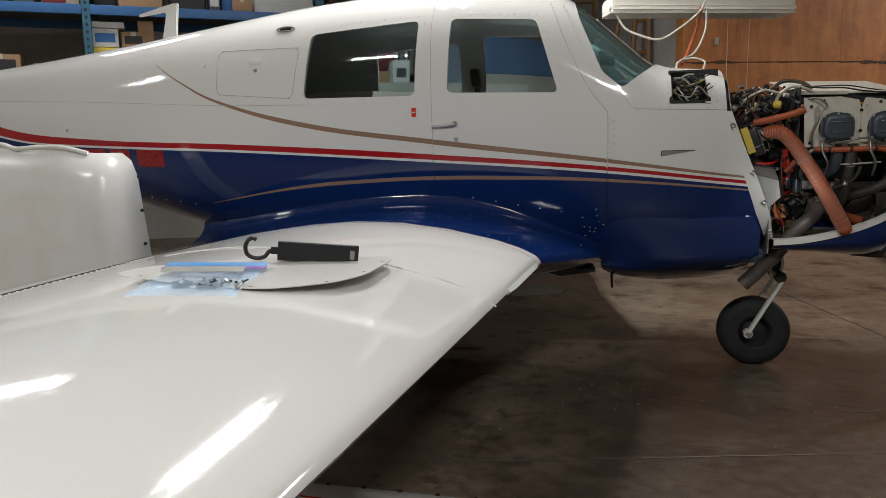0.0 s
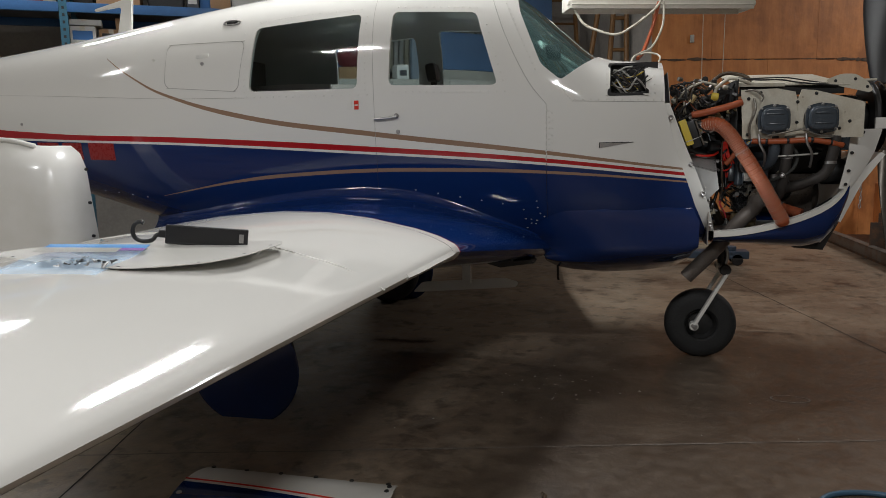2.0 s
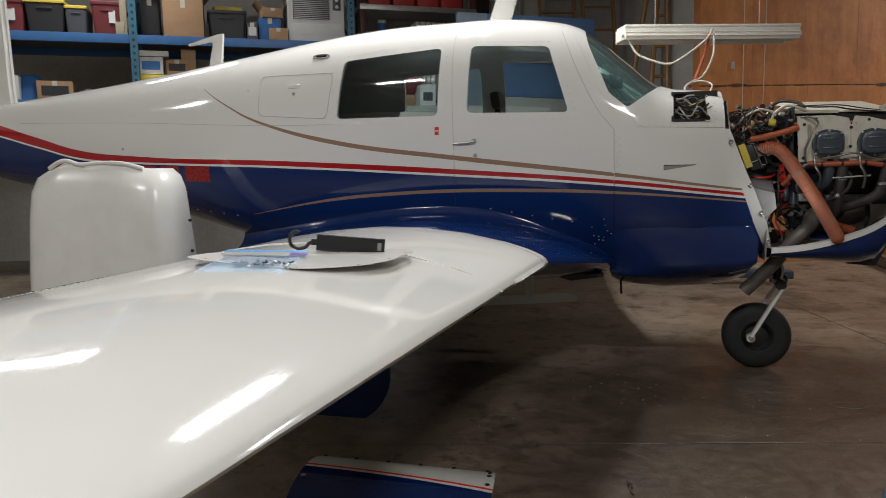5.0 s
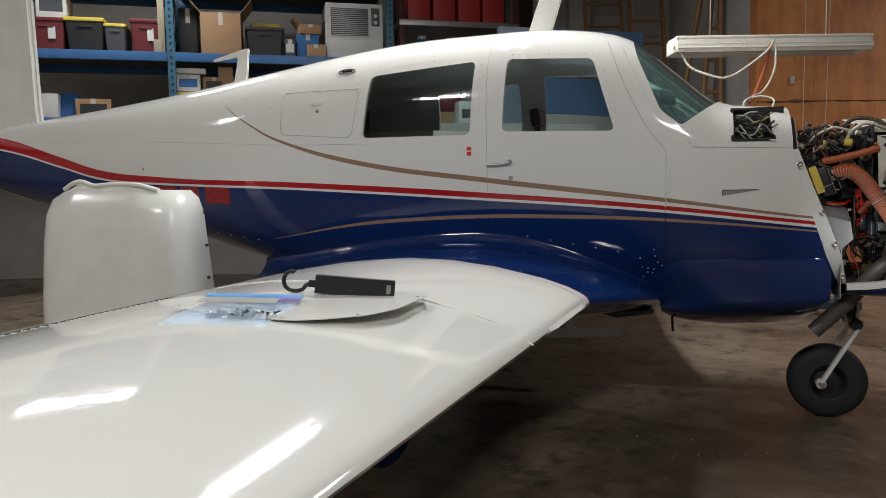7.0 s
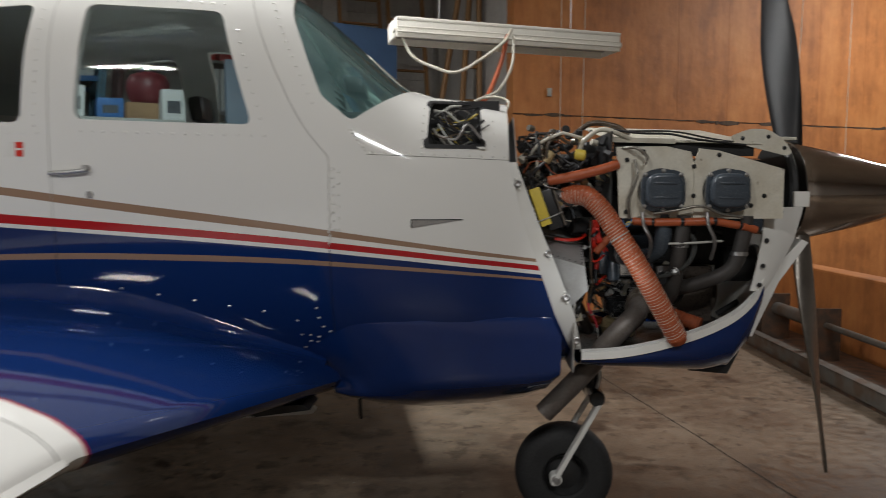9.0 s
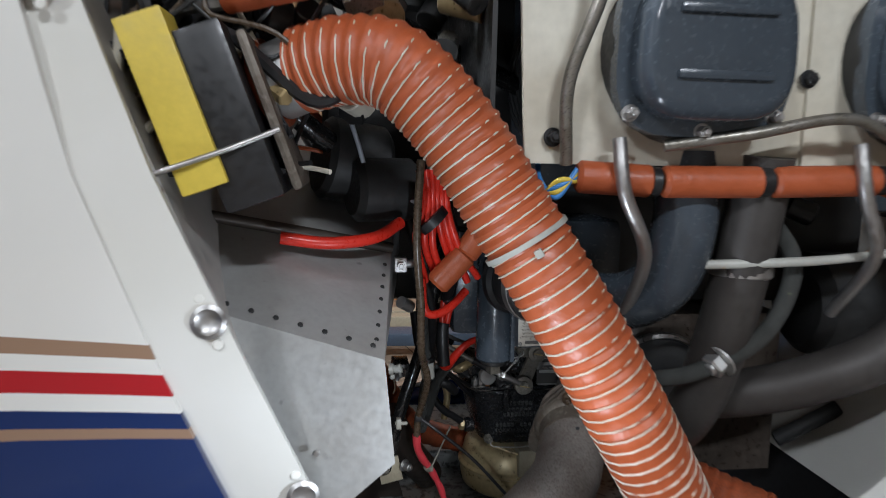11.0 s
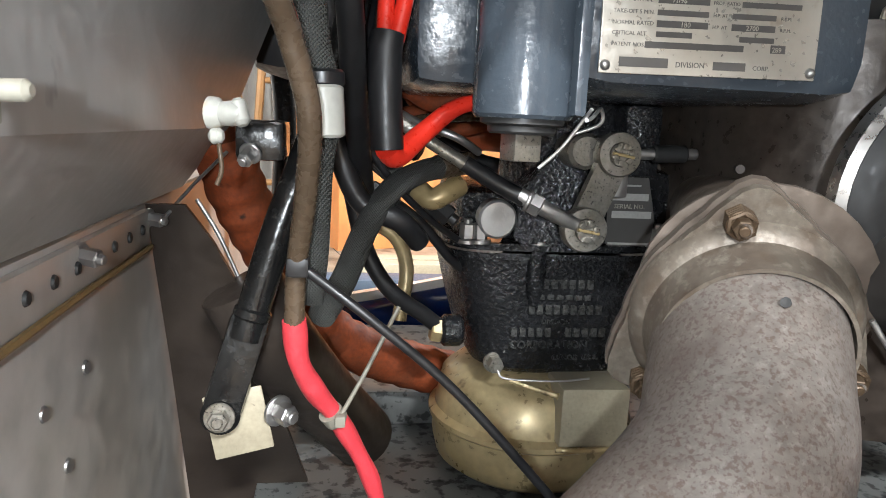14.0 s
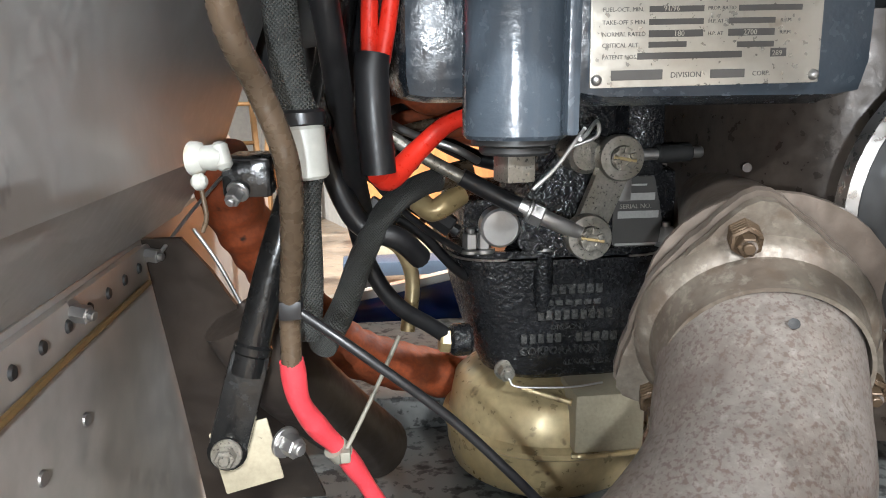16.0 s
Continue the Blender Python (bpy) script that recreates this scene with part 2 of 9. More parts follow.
def stain_and_shade(m, centre, r0, r1, colour):
    """One broad dark patch, stain plus painted shade, ragged-edged, round a place on the floor."""
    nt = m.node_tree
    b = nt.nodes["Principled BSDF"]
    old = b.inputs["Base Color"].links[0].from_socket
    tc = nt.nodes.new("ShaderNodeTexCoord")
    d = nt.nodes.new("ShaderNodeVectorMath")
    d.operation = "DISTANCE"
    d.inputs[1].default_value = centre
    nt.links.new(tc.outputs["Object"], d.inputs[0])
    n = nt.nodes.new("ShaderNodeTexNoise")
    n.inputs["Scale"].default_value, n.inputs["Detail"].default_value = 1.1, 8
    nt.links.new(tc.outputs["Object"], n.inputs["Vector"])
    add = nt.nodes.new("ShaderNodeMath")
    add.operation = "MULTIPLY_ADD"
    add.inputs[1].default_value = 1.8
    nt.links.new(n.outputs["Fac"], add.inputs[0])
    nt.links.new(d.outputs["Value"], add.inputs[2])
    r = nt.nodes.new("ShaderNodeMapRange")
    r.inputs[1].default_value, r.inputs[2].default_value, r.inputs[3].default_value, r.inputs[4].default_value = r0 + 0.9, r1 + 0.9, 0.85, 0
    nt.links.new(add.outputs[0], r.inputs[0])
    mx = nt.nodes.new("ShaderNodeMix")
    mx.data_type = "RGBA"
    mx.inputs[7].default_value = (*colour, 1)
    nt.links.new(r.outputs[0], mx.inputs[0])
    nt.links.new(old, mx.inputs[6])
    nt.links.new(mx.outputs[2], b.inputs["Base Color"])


speckle(EXHAUST, [((0.088, 0.062, 0.05), 560, 0.5, 0.6, 0.72), ((0.23, 0.21, 0.195), 420, 0.56, 0.7, 0.45), ((0.09, 0.07, 0.06), 40, 0.56, 0.68, 0.5)])
OLDDUCT.node_tree.nodes["Principled BSDF"].inputs["Specular IOR Level"].default_value = 0.25
speckle(GRIMY, [((0.012, 0.012, 0.012), 90, 0.54, 0.6, 0.75)])
speckle(CONCRETE, [((0.05, 0.038, 0.028), 0.75, 0.5, 0.62, 0.55), ((0.33, 0.28, 0.22), 1.3, 0.6, 0.72, 0.35), ((0.06, 0.045, 0.034), 14, 0.6, 0.7, 0.5), ((0.30, 0.245, 0.185), 4.5, 0.52, 0.62, 0.4), ((0.04, 0.03, 0.022), 7, 0.55, 0.63, 0.5), ((0.3, 0.26, 0.21), 45, 0.6, 0.7, 0.4)])
speckle(FLANGE, [((0.24, 0.215, 0.18), 160, 0.54, 0.68, 0.5), ((0.08, 0.058, 0.04), 90, 0.56, 0.68, 0.6)])
woven(BRAID, 0.0009, 0.7)
stain_and_shade(CONCRETE, (3.6, -1.6, 0), 1.6, 2.8, (0.06, 0.042, 0.029))


# ---- mesh helpers ----
def mesh_of(name, bm, mat, smooth=True, angle=40):
    me = bpy.data.meshes.new(name)
    bm.normal_update()
    bm.to_mesh(me)
    bm.free()
    for m in mat if isinstance(mat, (list, tuple)) else [mat]:
        me.materials.append(m)
    if smooth:
        me.shade_smooth()
        me.set_sharp_from_angle(angle=math.radians(angle))
    return me


def part(name, bm, mat, parent=None, label="", smooth=True, angle=40):
    ob = new(name, mesh_of(name, bm, mat, smooth, angle))
    if parent:
        ob.parent = parent
        ob.matrix_parent_inverse = parent.matrix_basis.inverted()
    if label:
        tagged(ob, label)
    return ob


def thing(name, label, category, at=(0, 0, 0), group="", kind=""):
    ob = new(name)
    ob.empty_display_size = 0.05
    ob.location = at
    return tagged(ob, label, category, group, kind)


def solo(name, bm, mat, label, category, group="", kind="", smooth=True, angle=40):
    return tagged(part(name, bm, mat, None, label, smooth, angle), label, category, group, kind)


def box(bm, lo, hi, m=None, bevel=0.0):
    """A box from lo to hi, moved by the matrix m, its edges bevelled."""
    lo, hi = Vector(lo), Vector(hi)
    c = (lo + hi) / 2
    r = bmesh.ops.create_cube(bm, size=1, matrix=(m or Matrix()) @ Matrix.Translation(c) @ Matrix.Diagonal((*(hi - lo), 1)))
    if bevel:
        es = list({e for v in r["verts"] for e in v.link_edges})
        bmesh.ops.bevel(bm, geom=es, offset=bevel, segments=2, affect="EDGES", profile=0.6)
    return bm


def frame_to(a, b):
    a, b = Vector(a), Vector(b)
    return Matrix.Translation(a) @ (b - a).to_track_quat("Z", "Y").to_matrix().to_4x4()


def lathe(bm, profile, m=None, seg=24):
    """Turns (radius, height) pairs about z."""
    m = m or Matrix()
    rings = []
    for r, h in profile:
        if r < 1e-5:
            rings.append([bm.verts.new(m @ Vector((0, 0, h)))])
        else:
            rings.append([bm.verts.new(m @ Vector((r * math.cos(2 * math.pi * k / seg), r * math.sin(2 * math.pi * k / seg), h))) for k in range(seg)])
    for a, b in zip(rings, rings[1:]):
        for k in range(seg):
            q = [a[k % len(a)], a[(k + 1) % len(a)], b[(k + 1) % len(b)], b[k % len(b)]]
            q = [v for n, v in enumerate(q) if v not in q[:n]]
            if len(q) > 2:
                bm.faces.new(q)
    return bm


def rod(bm, a, b, r, r2=None, seg=16, bevel=0.0):
    L = (Vector(b) - Vector(a)).length
    r2 = r if r2 is None else r2
    e = min(bevel, L / 3)
    prof = [(0, 0), (r - e, 0), (r, e), (r2, L - e), (r2 - e, L), (0, L)] if e else [(0, 0), (r, 0), (r2, L), (0, L)]
    return lathe(bm, prof, frame_to(a, b), seg)


def spline(points, n=12):
    """A smooth line through the points."""
    p = [Vector(q) for q in points]
    p = [2 * p[0] - p[1]] + p + [2 * p[-1] - p[-2]]
    out = []
    for i in range(1, len(p) - 2):
        for k in range(n):
            t = k / n
            a, b, c, d = p[i - 1:i + 3]
            out.append(0.5 * (2 * b + (c - a) * t + (2 * a - 5 * b + 4 * c - d) * t * t + (3 * b - a - 3 * c + d) * t ** 3))
    out.append(p[-2])
    return out


def tube(bm, points, r, n=10, seg=10, wave=None, cap=True):
    """A tube along a smooth line; r a number or a function of the way along it; wave(i) scales the rings."""
    line = spline(points, n) if len(points) > 1 else points
    up = Vector((0, 0, 1))
    prev, rings, along = None, [], 0.0
    total = sum((b - a).length for a, b in zip(line, line[1:]))
    for i, c in enumerate(line):
        d = (line[min(i + 1, len(line) - 1)] - line[max(i - 1, 0)]).normalized()
        if prev is None:
            side = d.cross(up if abs(d.z) < 0.95 else Vector((1, 0, 0))).normalized()
        else:
            side = (prev - d * prev.dot(d)).normalized()
        prev = side
        o = d.cross(side)
        if i:
            along += (c - line[i - 1]).length
        rr = r(along / total) if callable(r) else r
        if wave:
            rr *= wave(along)
        rings.append([bm.verts.new(c + (side * math.cos(2 * math.pi * k / seg) + o * math.sin(2 * math.pi * k / seg)) * rr) for k in range(seg)])
    for a, b in zip(rings, rings[1:]):
        for k in range(seg):
            bm.faces.new((a[k], a[(k + 1) % seg], b[(k + 1) % seg], b[k]))
    if cap:
        bm.faces.new(rings[0][::-1])
        bm.faces.new(rings[-1])
    return bm


def prism(bm, outline, lo, hi, m=None):
    """An outline of (a, b) pairs in the x-z plane, from y = lo to y = hi."""
    m = m or Matrix()
    f = [bm.verts.new(m @ Vector((a, lo, b))) for a, b in outline]
    g = [bm.verts.new(m @ Vector((a, hi, b))) for a, b in outline]
    bm.faces.new(f)
    bm.faces.new(g[::-1])
    k = len(f)
    for i in range(k):
        bm.faces.new((f[i], g[i], g[(i + 1) % k], f[(i + 1) % k]))
    bmesh.ops.recalc_face_normals(bm, faces=bm.faces[:])
    return bm


def B():
    return bmesh.new()


# ---- building ----
def building():
    bm = B()
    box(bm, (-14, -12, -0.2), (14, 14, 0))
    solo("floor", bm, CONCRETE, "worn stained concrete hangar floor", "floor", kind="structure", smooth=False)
    R = Matrix.Translation(WALL0) @ Matrix.Rotation(AX, 4, "Z")
    bm = B()
    box(bm, (-1.9, 0, 0), (8, 0.15, 5), R)
    solo("wall_north", bm, PLY, "orange-stained plywood hangar wall", "wall", kind="structure", smooth=False)
    bm = B()
    box(bm, (-14, 2.6, 0), (-1.9, 2.75, 5), R)
    box(bm, (-1.9, 0.15, 0), (-1.75, 2.75, 5), R)
    solo("wall_back", bm, BLOCKWALL, "grey block wall behind the racks", "wall", kind="structure", smooth=False)
    bm = B()
    box(bm, (-14, -14, 5), (8, 2.75, 5.15), R)
    solo("ceiling", bm, CEILING, "dull white hangar ceiling", "ceiling", kind="structure", smooth=False)
    for n, lo, hi in (("wall_east", (8, -14, 0), (8.15, 2.75, 5)), ("wall_west", (-14.15, -14, 0), (-14, 2.75, 5)), ("wall_south", (-14, -14.15, 0), (8, -14, 5))):
        bm = B()
        box(bm, lo, hi, R)
        solo(n, bm, BLOCKWALL, "plain grey hangar wall", "wall", kind="structure", smooth=False)


building()

# unseen ceiling lights over the hangar, each a pair of long area lights
def fitting(at, turn, power, twin=True):
    m = Matrix.Translation(at) @ Matrix.Rotation(turn, 4, "Z")
    for y in ((-0.09, 0.09) if twin else (0,)):
        la = bpy.data.lights.new("unseen_ceiling_light", "AREA")
        la.shape, la.size, la.size_y, la.energy, la.color = "RECTANGLE", 1.25, 0.035 if twin else 0.25, power / (2 if twin else 1), (0.968, 0.972, 0.975)
        o = new("unseen_ceiling_light", la)
        o.matrix_basis = m @ Matrix.Translation((0, y, -0.03))


# the two at y near -5.5 are added to brighten the starboard side
for at, power, turn in (((0.6, 0.3, 3.7), 120, 95), ((-5.6, -3.2, 4.4), 60, 20), ((-1.2, -5.6, 4.4), 140, 20), ((3.3, -5.4, 4.4), 150, 20), ((-3.6, 2.0, 4.4), 55, 20), ((7.3, 4.0, 4.2), 130, 20)):
    fitting(at, math.radians(turn), power)

# the phone's torch, unseen and fixed in one place, that lights the engine bay
la = bpy.data.lights.new("phone_torch", "SPOT")
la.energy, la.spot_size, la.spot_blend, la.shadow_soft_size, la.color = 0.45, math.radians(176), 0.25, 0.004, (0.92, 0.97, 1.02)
o = new("phone_torch", la)
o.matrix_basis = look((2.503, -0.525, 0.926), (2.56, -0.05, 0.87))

# ---- aircraft ----
STATIONS = [  # x, bottom, top, half-width, height of greatest width, squareness
    (-3.3, 1.35, 1.56, 0.08, 1.45, 2.2), (-2.42, 1.10, 1.66, 0.18, 1.38, 2.3), (-1.72, 1.0, 1.72, 0.30, 1.33, 2.4), (-1.07, 0.88, 1.785, 0.41, 1.30, 2.5),
    (-0.47, 0.72, 1.855, 0.505, 1.30, 2.7), (0.09, 0.62, 1.92, 0.555, 1.32, 2.9), (0.44, 0.58, 1.948, 0.565, 1.32, 3.0), (0.78, 0.57, 1.956, 0.565, 1.3, 3.0),
    (1.10, 0.56, 1.955, 0.56, 1.28, 3.0), (1.41, 0.56, 1.915, 0.555, 1.25, 2.9), (1.56, 0.57, 1.85, 0.55, 1.22, 2.8), (1.75, 0.58, 1.69, 0.55, 1.2, 2.7),
    (1.92, 0.59, 1.555, 0.53, 1.16, 2.7), (2.10, 0.60, 1.525, 0.49, 1.12, 2.8), (2.25, 0.61, 1.515, 0.445, 1.10, 2.8), (2.6, 0.63, 1.50, 0.40, 1.09, 2.8)]


def station(x):
    S = STATIONS
    x = min(max(x, S[0][0]), S[-1][0])
    i = max(k for k in range(len(S) - 1) if S[k][0] <= x)
    u = (x - S[i][0]) / (S[i + 1][0] - S[i][0])
    a, b = S[i], S[i + 1]
    p, q = S[max(i - 1, 0)], S[min(i + 2, len(S) - 1)]
    out = []
    for k in range(1, 6):
        d0 = (b[k] - p[k]) / (b[0] - p[0]) * (b[0] - a[0])
        d1 = (q[k] - a[k]) / (q[0] - a[0]) * (b[0] - a[0])
        out.append(a[k] * (2 * u ** 3 - 3 * u * u + 1) + d0 * (u ** 3 - 2 * u * u + u) + b[k] * (3 * u * u - 2 * u ** 3) + d1 * (u ** 3 - u * u))
    return out


def skin(x, a, inset=0.0):
    """A point of the fuselage skin: a = 0 at starboard mid-height, 90 at the top, 180 port."""
    zb, zt, hw, zm, n = station(x)
    c, s = math.cos(math.radians(a)), math.sin(math.radians(a))
    y = -math.copysign(abs(c) ** (2 / n), c) * (hw - inset)
    z = zm + (abs(s) ** (2 / n) * (zt - zm - inset) if s > 0 else -abs(s) ** (2 / n) * (zm - zb - inset))
    return Vector((x, y, z))


def side_y(x, z, inset=0.0):
    """The starboard skin's y at a given x and z."""
    zb, zt, hw, zm, n = station(x)
    h = (zt - zm - inset) if z > zm else (zm - zb - inset)
    k = min(abs(z - zm) / h, 1)
    return -(hw - inset) * (1 - k ** n) ** (1 / n)


def loft(bm, xs, angles, inset=0.0, closed=True, flip=False):
    rings = [[bm.verts.new(skin(x, a, inset)) for a in angles] for x in xs]
    k = len(angles)
    for r, q in zip(rings, rings[1:]):
        for i in range(k if closed else k - 1):
            f = (r[i], r[(i + 1) % k], q[(i + 1) % k], q[i])
            bm.faces.new(f[::-1] if flip else f)
    return rings


def livery():
    """White over dark blue with red, white and gold lines along the side."""
    m = material("aircraft_livery_paint", (0.74, 0.73, 0.69), 0.07, coat=0.2, bump=0.015, bscale=3)
    nt = m.node_tree
    b = nt.nodes["Principled BSDF"]
    tc = nt.nodes.new("ShaderNodeTexCoord")
    sep = nt.nodes.new("ShaderNodeSeparateXYZ")
    nt.links.new(tc.outputs["Object"], sep.inputs[0])
    u = nt.nodes.new("ShaderNodeMapRange")
    u.inputs[1].default_value, u.inputs[2].default_value = -3.5, 3.5
    nt.links.new(sep.outputs[0], u.inputs[0])

    def height(pts):
        c = nt.nodes.new("ShaderNodeFloatCurve")
        cm = c.mapping
        cv = cm.curves[0]
        cm.use_clip = False
        pts = [((x + 3.5) / 7, z / 2) for x, z in pts]
        cv.points[0].location, cv.points[1].location = pts[0], pts[-1]
        for p in pts[1:-1]:
            cv.points.new(*p)
        cm.update()
        nt.links.new(u.outputs[0], c.inputs[1])
        d = nt.nodes.new("ShaderNodeMath")
        d.operation = "MULTIPLY_ADD"
        d.inputs[1].default_value = -2
        nt.links.new(c.outputs[0], d.inputs[0])
        nt.links.new(sep.outputs[2], d.inputs[2])
        return d.outputs[0]      # how far above the line

    def math_node(op, a, bb):
        d = nt.nodes.new("ShaderNodeMath")
        d.operation = op
        for k, v in enumerate((a, bb)):
            if isinstance(v, (int, float)):
                d.inputs[k].default_value = v
            else:
                nt.links.new(v, d.inputs[k])
        return d.outputs[0]

    def band(h, lo, hi):
        return math_node("MULTIPLY", math_node("GREATER_THAN", h, lo), math_node("LESS_THAN", h, hi))

    state = {"c": None}

    def lay(mask, colour):
        mx = nt.nodes.new("ShaderNodeMix")
        mx.data_type = "RGBA"
        mx.inputs[6].default_value = (0.74, 0.73, 0.69, 1)
        if state["c"]:
            nt.links.new(state["c"], mx.inputs[6])
        mx.inputs[7].default_value = (*colour, 1)
        nt.links.new(mask, mx.inputs[0])
        state["c"] = mx.outputs[2]

    red = height([(-3.5, 1.62), (-2.6, 1.50), (-2.03, 1.365), (-1.62, 1.272), (-1.157, 1.232), (-0.111, 1.182), (0.861, 1.119), (1.677, 1.053), (2.293, 0.980), (3.5, 0.84)])
    gold = height([(-3.5, 1.9), (-1.0, 1.9), (-0.66, 1.63), (-0.46, 1.51), (-0.273, 1.421), (0.231, 1.284), (0.862, 1.192), (1.677, 1.089), (2.293, 1.003), (3.5, 0.86)])
    low = height([(-3.5, 0.4), (-0.36, 0.895), (0.219, 0.983), (0.546, 1.007), (0.859, 1.018), (1.158, 1.017), (1.678, 0.999), (2.293, 0.945), (3.5, 0.8)])
    x = sep.outputs[0]
    gw = nt.nodes.new("ShaderNodeMapRange")
    gw.inputs[1].default_value, gw.inputs[2].default_value, gw.inputs[3].default_value, gw.inputs[4].default_value = -0.66, 0.1, 0.002, 0.012
    nt.links.new(x, gw.inputs[0])
    gw2 = nt.nodes.new("ShaderNodeMapRange")
    gw2.inputs[1].default_value, gw2.inputs[2].default_value, gw2.inputs[3].default_value, gw2.inputs[4].default_value = 1.3, 2.3, 1.0, 0.4
    nt.links.new(x, gw2.inputs[0])
    gwid = math_node("MULTIPLY", gw.outputs[0], gw2.outputs[0])
    lay(math_node("LESS_THAN", red, 0), (0.005, 0.022, 0.105))
    rw = nt.nodes.new("ShaderNodeMapRange")
    rw.inputs[1].default_value, rw.inputs[2].default_value, rw.inputs[3].default_value, rw.inputs[4].default_value = 0.6, 2.2, 0.014, 0.0075
    nt.links.new(x, rw.inputs[0])
    rt = nt.nodes.new("ShaderNodeMapRange")
    rt.inputs[1].default_value, rt.inputs[2].default_value, rt.inputs[3].default_value, rt.inputs[4].default_value = -2.6, -0.9, 0.022, 0.0
    nt.links.new(x, rt.inputs[0])
    half = math_node("ADD", rw.outputs[0], rt.outputs[0])
    lay(math_node("LESS_THAN", math_node("ABSOLUTE", math_node("ADD", red, 0.008), 0), math_node("ADD", half, 0.004)), (0.74, 0.73, 0.69))
    lay(math_node("LESS_THAN", math_node("ABSOLUTE", red, 0), half), (0.4, 0.012, 0.018))
    g = math_node("MULTIPLY", math_node("LESS_THAN", math_node("ABSOLUTE", gold, 0), gwid), math_node("GREATER_THAN", x, -0.66))
    lay(g, (0.3, 0.19, 0.125))
    lw = nt.nodes.new("ShaderNodeMapRange")
    lw.inputs[1].default_value, lw.inputs[2].default_value, lw.inputs[3].default_value, lw.inputs[4].default_value = -0.36, 0.3, 0.001, 0.009
    nt.links.new(x, lw.inputs[0])
    lwid = math_node("MULTIPLY", lw.outputs[0], gw2.outputs[0])
    g2 = math_node("MULTIPLY", math_node("LESS_THAN", math_node("ABSOLUTE", low, 0), lwid), math_node("GREATER_THAN", x, -0.36))
    lay(g2, (0.3, 0.19, 0.125))
    nt.links.new(state["c"], b.inputs["Base Color"])
    return m


LIVERY = livery()


def boolean(ob, cutters):
    """Cuts the shapes out of ob's mesh, once and for all."""
    for bm in cutters:
        c = new("cut", mesh_of("cut", bm, ob.data.materials[0], False))
        md = ob.modifiers.new("cut", "BOOLEAN")
        md.object, md.solver = c, "EXACT"
        dg = bpy.context.evaluated_depsgraph_get()
        me = bpy.data.meshes.new_from_object(ob.evaluated_get(dg))
        ob.modifiers.clear()
        ob.data = me
        bpy.data.objects.remove(c)


def rounded(pts, r=0.03, n=4):
    """The outline with its corners rounded."""
    out = []
    k = len(pts)
    for i in range(k):
        p, a, b = Vector(pts[i]), Vector(pts[i - 1]), Vector(pts[(i + 1) % k])
        u, v = (a - p), (b - p)
        e = min(r, u.length / 2.2, v.length / 2.2)
        s, t = p + u.normalized() * e, p + v.normalized() * e
        for j in range(n + 1):
            w = j / n
            out.append(tuple(s * (1 - w) ** 2 + p * 2 * w * (1 - w) + t * w * w))
    return out


AFT_WINDOW = [(0.263, 1.724), (0.805, 1.764), (0.79, 1.409), (0.225, 1.414)]
FRONT_WINDOW = [(0.962, 1.765), (1.358, 1.744), (1.465, 1.402), (0.946, 1.418)]
WINDSHIELD = [(1.555, 1.745), (1.66, 1.49), (1.75, 1.415), (1.925, 1.545), (2.0, 1.7), (1.66, 2.1), (1.52, 1.88)]

aircraft = thing("light_aircraft", "white and dark blue light aircraft with its engine uncovered", "aircraft")


def window_cuts():
    far_aft = [(x, z + 0.06 if z > 1.6 else z - 0.01) for x, z in AFT_WINDOW]
    far_front = [(x, z + 0.09 if z > 1.6 else z - 0.01) for x, z in FRONT_WINDOW]
    return [prism(B(), rounded(w, 0.03), lo, hi) for w, lo, hi in ((AFT_WINDOW, -1, 0), (FRONT_WINDOW, -1, 0), (far_aft, 0, 1), (far_front, 0, 1))] + [prism(B(), rounded(WINDSHIELD, 0.02), -1, 1)]


